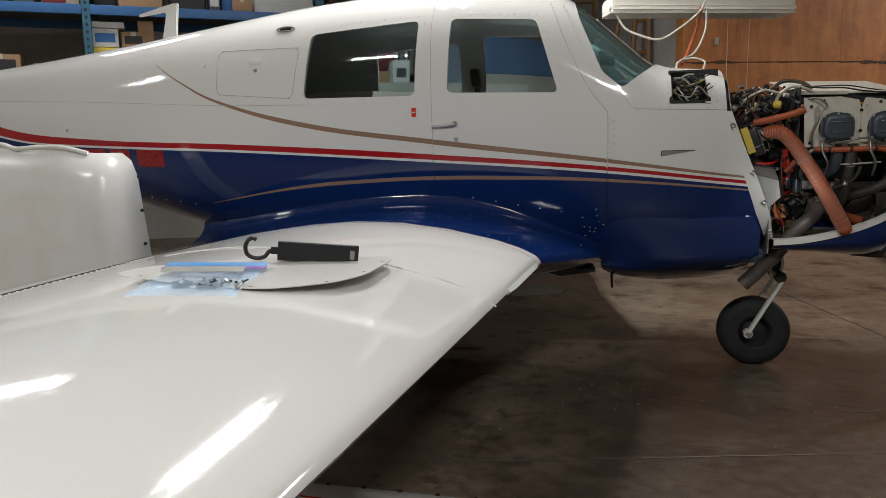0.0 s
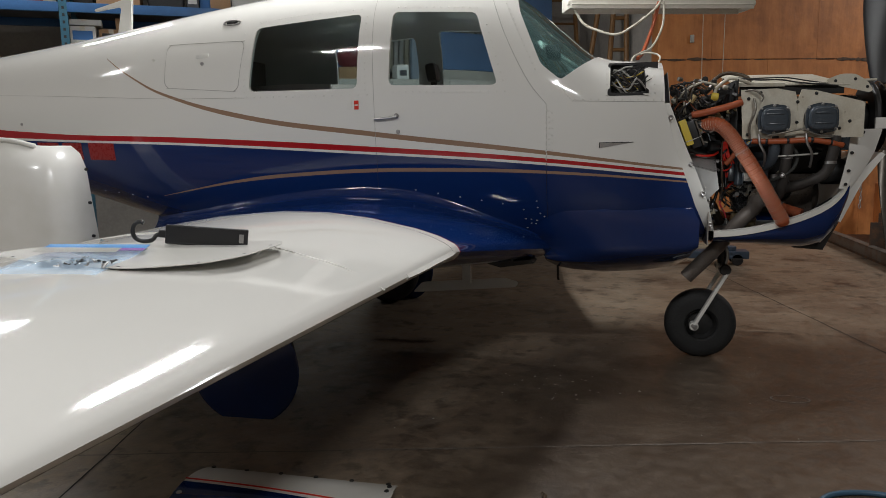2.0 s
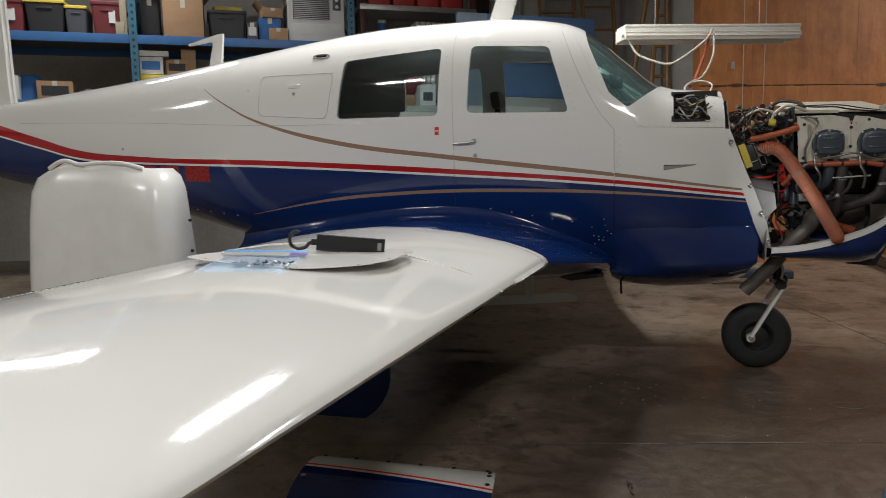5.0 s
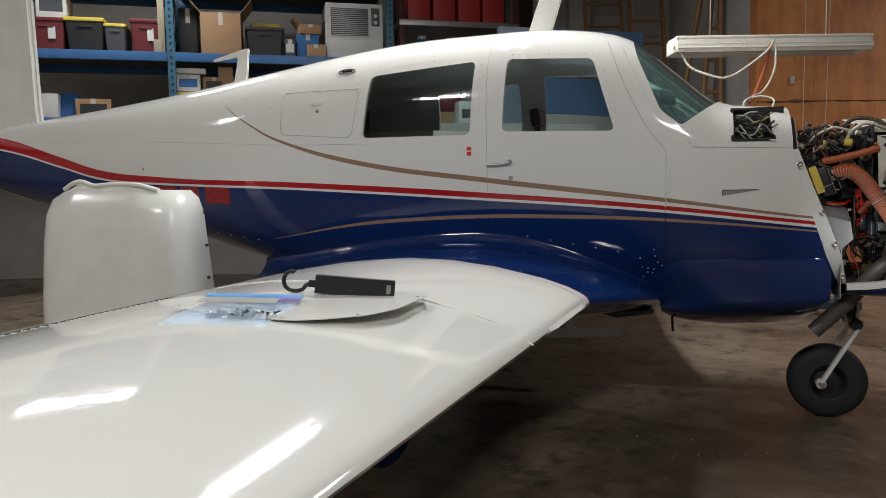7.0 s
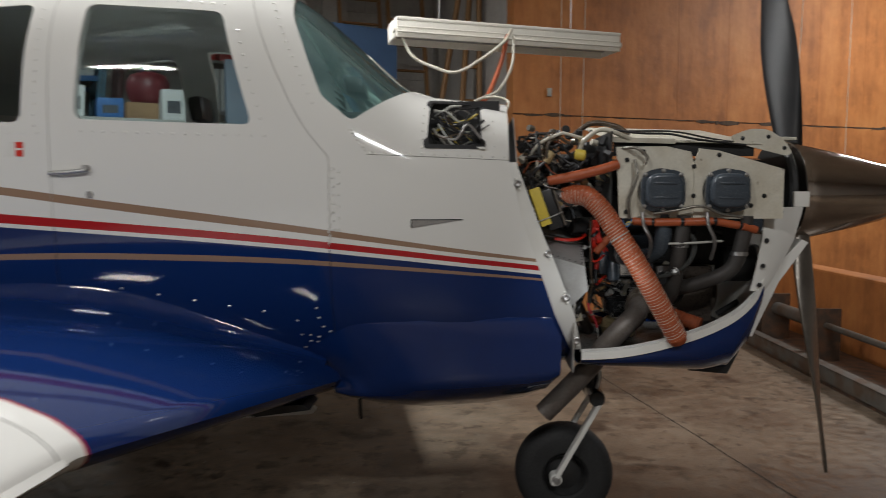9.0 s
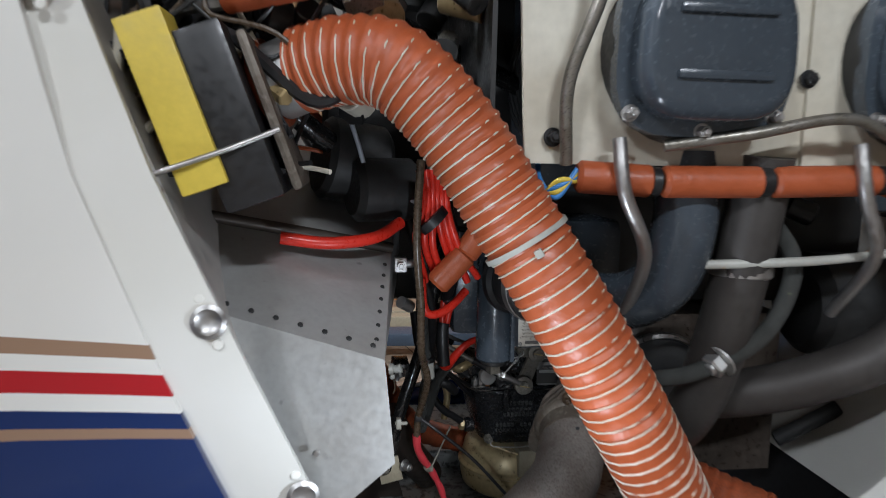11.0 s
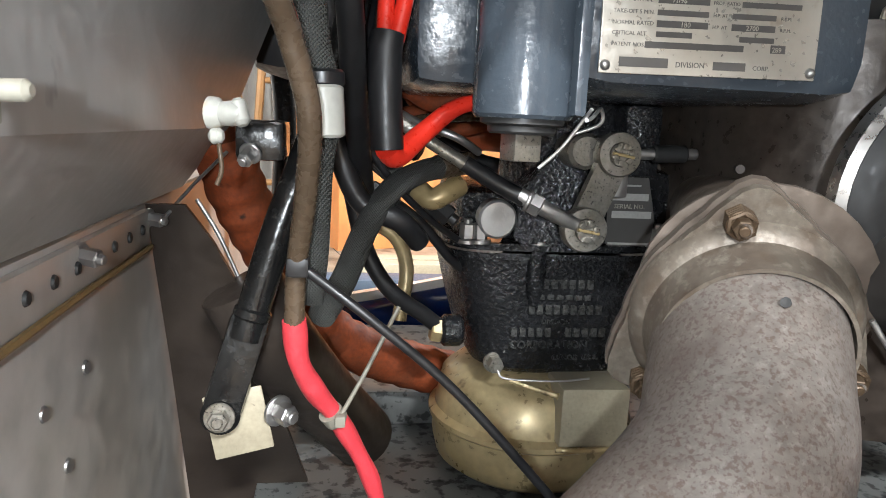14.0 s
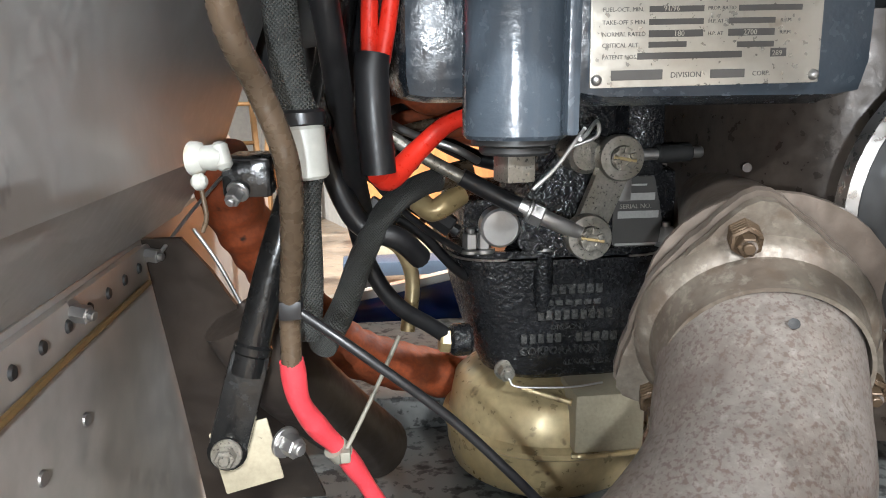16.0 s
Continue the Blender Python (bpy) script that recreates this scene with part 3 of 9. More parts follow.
def fuselage():
    xs = [-3.3 + 0.06 * i for i in range(99)]
    ang = [i * 360 / 72 for i in range(72)]
    bm = B()
    o = loft(bm, xs, ang)
    i = loft(bm, xs, ang, 0.02, flip=True)
    for a, b in ((o[0], i[0]), (i[-1], o[-1])):
        for k in range(72):
            bm.faces.new((a[k], b[k], b[(k + 1) % 72], a[(k + 1) % 72]))
    bmesh.ops.recalc_face_normals(bm, faces=bm.faces[:])
    ob = part("fuselage", bm, LIVERY, aircraft)
    cuts = []
    cuts += window_cuts()
    cuts.append(prism(B(), [(2.212, 2), (2.214, 1.3), (2.257, 1.12), (2.305, 0.985), (2.362, 0.83), (2.43, 0.69), (2.46, 0.3), (3, 0.3), (3, 2)], -1, 1))
    cuts.append(prism(B(), rounded([(1.972, 1.49), (2.128, 1.49), (2.132, 1.345), (1.968, 1.345)], 0.012), -1, -0.2))
    boolean(ob, cuts)
    lin = B()
    loft(lin, [-0.22 + 0.05 * k for k in range(37)], ang, 0.024)
    bmesh.ops.solidify(lin, geom=lin.faces[:], thickness=0.003)
    bmesh.ops.recalc_face_normals(lin, faces=lin.faces[:])
    boolean(part("cabin_lining", lin, CABIN, aircraft, "grey cabin lining"), window_cuts())
    ob.data.shade_smooth()
    ob.data.set_sharp_from_angle(angle=math.radians(35))
    for nm, x0, x1, a0, a1 in (("cabin_window", 0.19, 0.84, 5, 75), ("cabin_window", 0.92, 1.5, 5, 75), ("cabin_window", 0.19, 0.84, 98, 175), ("cabin_window", 0.92, 1.5, 98, 175), ("windshield", 1.5, 1.97, 20, 160)):
        bm = B()
        n = 14 if nm == "windshield" else 8
        loft(bm, [x0 + (x1 - x0) * k / n for k in range(n + 1)], [a0 + (a1 - a0) * k / 24 for k in range(25)], 0.008, closed=False)
        g = part(nm, bm, TEALGLASS if nm == "windshield" else GLASS if x0 > 0.5 else DARKGLASS, aircraft, "clear tinted perspex pane")
        g.visible_shadow = False


fuselage()


def wheel(name, c, r, w, hub, label):
    """A tyre with its rim, its axle along y."""
    m = Matrix.Translation(c) @ Matrix.Rotation(math.radians(90), 4, "X")
    bm = B()
    h = w / 2
    lathe(bm, [(hub, -h * 0.75), (hub * 1.15, -h * 0.95), (r * 0.72, -h), (r * 0.9, -h * 0.85), (r * 0.985, -h * 0.5), (r, 0), (r * 0.985, h * 0.5), (r * 0.9, h * 0.85), (r * 0.72, h), (hub * 1.15, h * 0.95), (hub, h * 0.75), (hub, -h * 0.75)], m, 48)
    t = part("tyre", bm, RUBBER, aircraft, label)
    bm = B()
    lathe(bm, [(0, -h * 0.5), (hub * 0.35, -h * 0.75), (hub * 0.4, -h * 0.35), (hub * 0.8, -h * 0.35), (hub * 0.98, -h * 0.9), (hub * 0.98, h * 0.9), (hub * 0.8, h * 0.4), (hub * 0.3, h * 0.6), (0, h * 0.6)], m, 32)
    part("rim", bm, DARKMETAL, t)
    return t


wheel("nose_wheel", (2.45, 0, 0.18), 0.18, 0.125, 0.075, "black nose-wheel tyre")
wheel("main_wheel", (0.42, -1.1, 0.22), 0.22, 0.16, 0.085, "black main-wheel tyre")
wheel("main_wheel", (0.42, 1.1, 0.22), 0.22, 0.16, 0.085, "black main-wheel tyre")

bm = B()
lathe(bm, [(0, 0.5), (0.015, 0.49), (0.06, 0.42), (0.105, 0.3), (0.14, 0.16), (0.168, 0.03), (0.172, 0), (0.168, -0.02), (0, -0.02)], Matrix.Translation((3.25, 0, 1.215)) @ Matrix.Rotation(math.radians(90), 4, "Y"), 48)
part("spinner", bm, CHROME, aircraft, "polished metal spinner")


PROPBLACK = material("black_blade_paint", (0.006, 0.006, 0.007), 0.45, scale=5, second=(0.012, 0.011, 0.011))
PROPBLACK.node_tree.nodes["Principled BSDF"].inputs["Specular IOR Level"].default_value = 0.3
PROPMETAL = material("dull_blade_metal", (0.2, 0.18, 0.155), 0.4, 0.7, var=0.2, scale=8)


def blade(up):
    """One propeller blade; the propeller stands a little off upright."""
    bm = B()
    rings = []
    spin = Matrix.Translation((3.262, 0, 1.215)) @ Matrix.Rotation(math.radians(-18), 4, "X") @ Matrix.Rotation(0 if up > 0 else math.pi, 4, "X")
    for k in range(17):
        u = k / 16
        r = 0.10 + 0.862 * u
        c = 0.07 + 0.075 * math.sin(min(u * 1.6, 1) * math.pi * 0.5) - 0.06 * max(u - 0.6, 0) / 0.4 - (0.05 if u > 0.99 else 0)
        tw = math.radians(62 - 46 * u)
        t = 0.05 * (1 - u) ** 1.5 + 0.010
        ring = []
        for j in range(14):
            a = 2 * math.pi * j / 14
            p, q = math.cos(a) * c / 2, math.sin(a) * t / 2
            ring.append(bm.verts.new(spin @ Vector((-p * math.sin(tw) + q * math.cos(tw), p * math.cos(tw) + q * math.sin(tw), r))))
        rings.append(ring)
    for a, b in zip(rings, rings[1:]):
        for i in range(14):
            bm.faces.new((a[i], a[(i + 1) % 14], b[(i + 1) % 14], b[i]))
    bm.faces.new(rings[-1])
    bmesh.ops.recalc_face_normals(bm, faces=bm.faces[:])
    part("propeller_blade", bm, PROPBLACK if up > 0 else PROPMETAL, aircraft, "black propeller blade" if up > 0 else "bare metal propeller blade")


blade(1)
blade(-1)


# ---- engine and its bay ----
engine = thing("aircraft_engine", "grey flat-four aircraft engine with cream baffles and orange hoses", "engine", (2.65, 0, 1.0))


def bolt(a, b, r, parent, mat=STEEL, washer=1.45, name="bolt"):
    """A hexagon bolt head from a out to b, with its washer."""
    bm = B()
    a, b = Vector(a), Vector(b)
    rod(bm, a, a + (b - a) * 0.22, r * washer, seg=18, bevel=0.0004)
    rod(bm, a + (b - a) * 0.2, b, r, seg=6, bevel=r * 0.12)
    rod(bm, a + (b - a) * 0.9, b + (b - a) * 0.25, r * 0.55, seg=12, bevel=r * 0.1)
    return part(name, bm, mat, parent, angle=30)


def line_part(name, points, r, mat, parent, label="", n=10, seg=12):
    return part(name, tube(B(), points, r, n, seg), mat, parent, label)


def plate(name, outline, y0, y1, mat, parent, label="", bevel=0.002):
    bm = prism(B(), outline, y0, y1)
    if bevel:
        bmesh.ops.bevel(bm, geom=bm.edges[:], offset=bevel, segments=2, affect="EDGES", profile=0.6)
    return part(name, bm, mat, parent, label)


def lettering(text, size, m, mat, parent, depth=0.0006, name="lettering"):
    """Raised letters, their lower left at the pose m."""
    cu = bpy.data.curves.new("letters", "FONT")
    cu.body, cu.size, cu.extrude, cu.resolution_u = text, size, depth, 2
    o = bpy.data.objects.new("letters", cu)
    scene.collection.objects.link(o)
    me = bpy.data.meshes.new_from_object(o.evaluated_get(bpy.context.evaluated_depsgraph_get()))
    bpy.data.objects.remove(o)
    me.transform(m)
    me.materials.clear()
    me.materials.append(mat)
    ob = new(name, me)
    ob.parent = parent
    ob.matrix_parent_inverse = parent.matrix_basis.inverted()
    return ob


FACE = Matrix.Rotation(math.radians(90), 4, "X")     # text that reads from starboard


# crankcase, cylinders, valve covers
part("crankcase", box(B(), (2.60, -0.12, 1.07), (3.12, 0.12, 1.33), bevel=0.03), GREYCAST, engine)


def cylinder(cx, side):
    bm = B()
    prof = [(0, 0.1), (0.06, 0.1)]
    for k in range(13):
        d = 0.12 + 0.017 * k
        prof += [(0.066, d), (0.088, d + 0.003), (0.088, d + 0.006), (0.066, d + 0.009)]
    prof += [(0.072, 0.345), (0.068, 0.40), (0, 0.40)]
    m = Matrix.Translation((cx, 0, 1.215)) @ Matrix.Rotation(math.radians(90 if side < 0 else -90), 4, "X")
    lathe(bm, prof, m, 32)
    return part("cylinder", bm, DARKMETAL, engine)


def valve_cover(cx, side):
    bm = B()
    y0, y1 = side * 0.395, side * 0.408
    o = rounded([(cx - 0.066, 1.279), (cx + 0.066, 1.279), (cx + 0.069, 1.152), (cx - 0.069, 1.152)], 0.046, 6)
    f = prism(B(), o, min(y0, y1), max(y0, y1))
    p = part("valve_cover", f, GREYCAST, engine, "grey enamelled valve cover")
    bm = B()
    o2 = rounded([(cx - 0.056, 1.268), (cx + 0.056, 1.268), (cx + 0.059, 1.163), (cx - 0.059, 1.163)], 0.042, 6)
    prism(bm, o2, min(side * 0.405, side * 0.437), max(side * 0.405, side * 0.437))
    far = [e for e in bm.edges if all(abs(v.co.y - side * 0.437) < 1e-4 for v in e.verts)]
    bmesh.ops.bevel(bm, geom=far, offset=0.012, segments=4, affect="EDGES", profile=0.5)
    part("dome", bm, GREYCAST, p)
    for dz in (1.238, 1.194):
        part("ridge", box(B(), (cx - 0.036, min(side * 0.434, side * 0.441), dz - 0.0035), (cx + 0.036, max(side * 0.434, side * 0.441), dz + 0.0035), None, 0.003), GREYCAST, p)
    for dx, dz in ((-0.054, 1.264), (0.054, 1.264), (-0.056, 1.168), (0.056, 1.168), (0, 1.276), (0, 1.156)):
        bolt((cx + dx, side * 0.406, dz), (cx + dx, side * 0.416, dz), 0.0045, p)
    return p


for s in (-1, 1):
    for cx in (2.685, 2.881):
        cylinder(cx, s)
        valve_cover(cx, s)

# cream baffles round the cylinders
for s in (-1, 1):
    a, b = sorted((s * 0.372, s * 0.377))
    plate("baffle", [(2.548, 1.35), (2.70, 1.352), (2.775, 1.335), (2.785, 1.30), (2.785, 1.13), (2.56, 1.13)], a, b, CREAM, engine, "cream-painted sheet baffle", 0)
    plate("baffle", [(2.785, 1.30), (2.80, 1.345), (2.86, 1.338), (3.058, 1.282), (3.058, 1.13), (2.785, 1.13)], a - 0.004, b - 0.004, CREAM, engine, "cream-painted sheet baffle", 0)
    for x, z in ((2.58, 1.15), (2.58, 1.31), (2.785, 1.20), (2.785, 1.29), (2.96, 1.17), (2.63, 1.335), (2.86, 1.325), (3.0, 1.2)):
        bolt((x, s * 0.38, z), (x, s * 0.388, z), 0.005, engine, BLACK)
bm = B()
tri = [Vector(p) for p in ((2.76, -0.132, 0.963), (2.79, -0.10, 0.988), (2.83, -0.10, 0.965))]
nrm = (tri[1] - tri[0]).cross(tri[2] - tri[0]).normalized() * 0.001
lo, hi = [bm.verts.new(p - nrm) for p in tri], [bm.verts.new(p + nrm) for p in tri]
bm.faces.new(lo[::-1])
bm.faces.new(hi)
for k in range(3):
    bm.faces.new((lo[k], lo[(k + 1) % 3], hi[(k + 1) % 3], hi[k]))
part("gusset", bm, CREAM, engine, "cream-painted gusset")
part("rear_baffle", box(B(), (2.535, -0.36, 1.12), (2.539, 0.36, 1.40)), DARKMETAL, engine)
m = Matrix.Translation((2.54, -0.33, 1.372)) @ Matrix.Rotation(math.radians(9), 4, "X") @ Matrix.Rotation(math.radians(1.5), 4, "Y")
part("top_baffle", box(B(), (0.0, 0, 0), (0.47, 0.62, 0.005), m, 0.002), CREAM, engine, "cream-painted top baffle")
# Added black strip: the shade in the gap below the top baffle.
part("gap_shade", box(B(), (2.55, -0.318, 1.325), (2.99, -0.31, 1.374), None, 0.002), RUBBER, engine, "black strip standing in for the shaded gap")
part("top_baffle_lip", box(B(), (0.0, -0.004, -0.004), (0.20, 0.0, 0.012), m, 0.001), CREAM, engine)
part("baffle_seal", tube(B(), [(2.53, -0.34, 1.408), (2.62, -0.345, 1.395), (2.72, -0.34, 1.392), (2.80, -0.345, 1.376), (2.96, -0.33, 1.358)], 0.0035, 10, 8), BLACK, engine, "black rubber baffle seal")
part("baffle_seal", tube(B(), [(2.60, -0.30, 1.405), (2.75, -0.27, 1.406), (2.86, -0.24, 1.39), (2.95, -0.26, 1.372)], 0.003, 10, 8), BLACK, engine, "black rubber baffle seal")
part("front_baffle", prism(B(), rounded([(2.91, 1.385), (2.97, 1.41), (3.03, 1.408), (3.08, 1.375), (3.105, 1.335), (3.09, 1.325), (2.93, 1.365)], 0.02, 3), -0.325, -0.32), CREAM, engine, "cream-painted front baffle")
part("front_baffle", box(B(), (3.0, -0.32, 1.375), (3.12, 0.30, 1.385), bevel=0.003), CREAM, engine, "cream-painted front baffle")
for x, z in ((2.95, 1.38), (3.03, 1.385), (3.08, 1.35)):
    bolt((x, -0.325, z), (x, -0.332, z), 0.0045, engine, BLACK)
part("starter_ring", lathe(B(), [(0.1, 0), (0.17, 0), (0.178, 0.008), (0.178, 0.022), (0.17, 0.03), (0.1, 0.03)], Matrix.Translation((3.17, 0, 1.215)) @ Matrix.Rotation(math.radians(90), 4, "Y"), 48), DARKMETAL, engine)
part("crankshaft_nose", rod(B(), (3.05, 0, 1.215), (3.24, 0, 1.215), 0.09, 0.07, 24), DARKMETAL, engine)
part("spinner_bulkhead", lathe(B(), [(0, 0), (0.172, 0), (0.178, 0.004), (0.178, 0.018), (0.172, 0.022), (0, 0.022)], Matrix.Translation((3.222, 0, 1.215)) @ Matrix.Rotation(math.radians(90), 4, "Y"), 48), CHROME, engine, "polished spinner backing plate")

# ignition leads in orange sleeve below the covers
segs = [(2.595, -0.385, 1.121), (2.66, -0.39, 1.118), (2.75, -0.39, 1.119), (2.85, -0.39, 1.122), (2.93, -0.385, 1.108), (2.985, -0.375, 1.094)]
for a, b in zip(segs, segs[1:]):
    a, b = Vector(a), Vector(b)
    bm = B()
    d = (b - a)
    rod(bm, a + d * 0.05, b - d * 0.05, 0.0125, seg=16, bevel=0.003)
    part("heat_sleeve", bm, HOSE, engine, "orange ignition lead sleeve")
    part("sleeve_tie", rod(B(), b - d * 0.07, b + d * 0.03, 0.0115, seg=12), BLACK, engine)
for cx in (2.685, 2.881):
    line_part("push_rod_tube", [(cx - 0.06, -0.40, 1.15), (cx - 0.055, -0.405, 1.11), (cx - 0.03, -0.39, 1.06), (cx - 0.02, -0.33, 1.0)], 0.0055, STEEL, engine)
line_part("oil_drain_line", [(2.60, -0.395, 1.31), (2.605, -0.41, 1.26), (2.585, -0.40, 1.19), (2.59, -0.385, 1.13)], 0.005, DIRTYSTEEL, engine)
line_part("oil_drain_line", [(2.56, -0.37, 1.345), (2.60, -0.40, 1.345), (2.635, -0.40, 1.32), (2.63, -0.40, 1.295)], 0.0048, DIRTYSTEEL, engine)
line_part("drain_hose", [(2.66, -0.40, 1.145), (2.72, -0.415, 1.155), (2.80, -0.415, 1.168), (2.86, -0.41, 1.145), (2.93, -0.40, 1.135)], 0.0045, DIRTYSTEEL, engine)
line_part("drain_hose", [(2.70, -0.37, 1.05), (2.80, -0.38, 1.055), (2.88, -0.37, 1.06)], 0.004, WHITEPLASTIC, engine)
line_part("drain_hose", [(2.775, -0.34, 1.10), (2.80, -0.36, 1.05), (2.78, -0.36, 0.99), (2.73, -0.35, 0.955), (2.69, -0.33, 0.94)], 0.0075, BRAID, engine)
bolt((2.745, -0.352, 0.965), (2.735, -0.356, 0.958), 0.011, engine, ALU)

# intake and exhaust pipes on the starboard side
line_part("intake_pipe", [(2.70, -0.355, 1.14), (2.70, -0.36, 1.08), (2.69, -0.345, 1.03), (2.665, -0.30, 1.005), (2.62, -0.245, 1.008)], 0.026, GREYCAST, engine, "dark grey induction pipe", 10, 20)
for y0, y1, r in ((-0.185, -0.20, 0.036), (-0.20, -0.228, 0.033), (-0.226, -0.24, 0.0355)):
    t = (y0 + 0.185) / -0.06
    part("rubber_sleeve", rod(B(), (2.596 + 0.022 * t, y0, 1.006), (2.596 + 0.022 * (y1 + 0.185) / -0.06, y1, 1.007), r, seg=32, bevel=0.004), BLACK, engine, "black rubber induction sleeve")
part("hose_clamp", lathe(B(), [(0.0362, 0), (0.0375, 0), (0.0375, 0.009), (0.0362, 0.009)], frame_to((2.612, -0.226, 1.0068), (2.616, -0.24, 1.007)), 32), STEEL, engine, "steel worm-drive clamp")
bolt((2.614, -0.233, 0.972), (2.628, -0.233, 0.976), 0.0035, engine, BRASS)
bolt((2.624, -0.233, 0.974), (2.634, -0.232, 0.978), 0.0035, engine, BRASS)
line_part("exhaust_header", [(2.76, -0.37, 1.14), (2.757, -0.36, 1.07), (2.752, -0.34, 0.98), (2.75, -0.30, 0.90), (2.745, -0.25, 0.86), (2.74, -0.16, 0.86)], 0.0235, DARKPIPE, engine, "heat-stained exhaust stack", 10, 20)
line_part("exhaust_header", [(2.95, -0.37, 1.14), (2.945, -0.36, 1.06), (2.925, -0.34, 0.975), (2.86, -0.31, 0.93), (2.79, -0.26, 0.90), (2.75, -0.16, 0.875)], 0.0235, DARKPIPE, engine, "heat-stained exhaust stack", 10, 20)
for x, z in ((2.757, 1.045), (2.94, 1.02)):
    part("exhaust_clamp", rod(B(), (x, -0.353, z - 0.007), (x, -0.353, z + 0.007), 0.026, seg=24, bevel=0.002), STEEL, engine)
part("dark_shroud", box(B(), (2.62, -0.12, 0.96), (3.06, 0.14, 1.12), bevel=0.03), DARKMETAL, engine)
part("alternator", rod(B(), (2.95, -0.15, 0.97), (3.06, -0.15, 0.97), 0.06, seg=32, bevel=0.012), DARKMETAL, engine)
part("alternator_fan", rod(B(), (3.055, -0.15, 0.97), (3.075, -0.15, 0.97), 0.066, seg=32, bevel=0.004), ALU, engine)

# muffler behind the coupling, collector and tail pipe
part("muffler", rod(B(), (2.70, 0.02, 0.85), (2.98, 0.02, 0.86), 0.085, seg=40, bevel=0.012), BROWNSTEEL, engine, "browned exhaust muffler")
part("collector", lathe(B(), [(0.026, -0.12), (0.028, -0.06), (0.036, -0.02), (0.046, 0.0), (0.046, 0.003), (0.03, 0.003)], frame_to((2.683, -0.182, 0.849), (2.676, -0.2, 0.8455)), 32), BROWNSTEEL, engine, "browned collector neck")
FM = frame_to((2.675, -0.187, 0.841), (2.6675, -0.21, 0.834))
FX, FY = FM.to_3x3() @ Vector((1, 0, 0)), FM.to_3x3() @ Vector((0, 1, 0))


def flange(z0, z1, grow, mat):
    """A three-cornered coupling flange with its round opening."""
    bm = B()
    inner, outer = [], []
    up = Vector((0, 0, 1))
    n = (FM.to_3x3() @ Vector((0, 0, 1)))
    u = (up - n * up.dot(n)).normalized()
    w = n.cross(u)
    c = FM.translation
    lobes = (math.radians(4), math.radians(122), math.radians(240))
    k = 72
    # straight-sided hull round the opening and the three bolt bosses
    edge = [(0.0425 * math.cos(q * 0.1), 0.0425 * math.sin(q * 0.1)) for q in range(63)]
    edge += [(0.0475 * math.cos(b) + 0.0095 * math.cos(q * 0.3), 0.0475 * math.sin(b) + 0.0095 * math.sin(q * 0.3)) for b in lobes for q in range(21)]

    def reach(a):
        best = 0.0
        for h in range(-13, 14):
            d = a + h * 0.11
            top = max(x * math.cos(d) + y * math.sin(d) for x, y in edge)
            best = top / math.cos(d - a) if not best else min(best, top / math.cos(d - a))
        return best
    for lay in (z0, z1):
        ring_i, ring_o = [], []
        for i in range(k):
            a = 2 * math.pi * i / k
            r = reach(a) + grow
            d = u * math.cos(a) + w * math.sin(a)
            ring_o.append(bm.verts.new(c + n * lay + d * r))
            ring_i.append(bm.verts.new(c + n * lay + d * 0.036))
        inner.append(ring_i)
        outer.append(ring_o)
    for i in range(k):
        j = (i + 1) % k
        bm.faces.new((outer[0][i], outer[0][j], outer[1][j], outer[1][i]))
        bm.faces.new((inner[1][i], inner[1][j], inner[0][j], inner[0][i]))
        bm.faces.new((outer[1][i], outer[1][j], inner[1][j], inner[1][i]))
        bm.faces.new((outer[0][j], outer[0][i], inner[0][i], inner[0][j]))
    bmesh.ops.recalc_face_normals(bm, faces=bm.faces[:])
    return part("coupling_flange", bm, mat, engine, "heat-stained three-bolt exhaust flange"), u, w, n, c


FL, FU, FW, FN, FC = flange(0.004, 0.008, 0.0, FLANGE)
flange(-0.003, 0.001, 0.001, BROWNSTEEL)
part("flange_cup", lathe(B(), [(0.044, 0.006), (0.0435, 0.009), (0.041, 0.013), (0.0385, 0.0145), (0.0365, 0.022), (0.0355, 0.03), (0.034, 0.03), (0.034, 0.004)], FM, 48), FLANGE, engine, "pressed flange cup")
for a in (4, 122, 240):
    d = FU * math.cos(math.radians(a + 8)) + FW * math.sin(math.radians(a + 8))
    p = FC + d * 0.0455
    sp = B()
    coil = [p + FN * (0.007 + 0.0016 * k / 6) + (FU * math.cos(k * math.pi / 3) + FW * math.sin(k * math.pi / 3)) * 0.0048 for k in range(36)]
    tube(sp, coil, 0.0011, 1, 6)
    part("spring", sp, RUSTBOLT, engine)
    part("stud", rod(B(), p - FN * 0.016, p + FN * 0.02, 0.003, seg=10), EXHAUST, engine)
    bolt(p + FN * 0.014, p + FN * 0.02, 0.0038, engine, RUSTBOLT)
TAIL = [(2.672, -0.197, 0.8415), (2.661, -0.219, 0.823), (2.645, -0.242, 0.801), (2.605, -0.256, 0.766), (2.55, -0.245, 0.70), (2.48, -0.218, 0.598), (2.353, -0.20, 0.457)]
line_part("tail_pipe", TAIL, lambda u: 0.035, EXHAUST, engine, "heat-stained exhaust tail pipe", 14, 40)
part("rivet_hole", rod(B(), (2.6645, -0.2305, 0.8562), (2.6615, -0.2345, 0.858), 0.0018, seg=10), RUBBER, engine)

# air box with a bright rim beside the coupling
bm = B()
plan = [(2.702, -0.07), (2.706, -0.11), (2.718, -0.14), (2.738, -0.16), (2.77, -0.17), (2.92, -0.17), (2.92, 0.07), (2.702, 0.07)]
lo = [bm.verts.new((x, y, 0.775)) for x, y in plan]
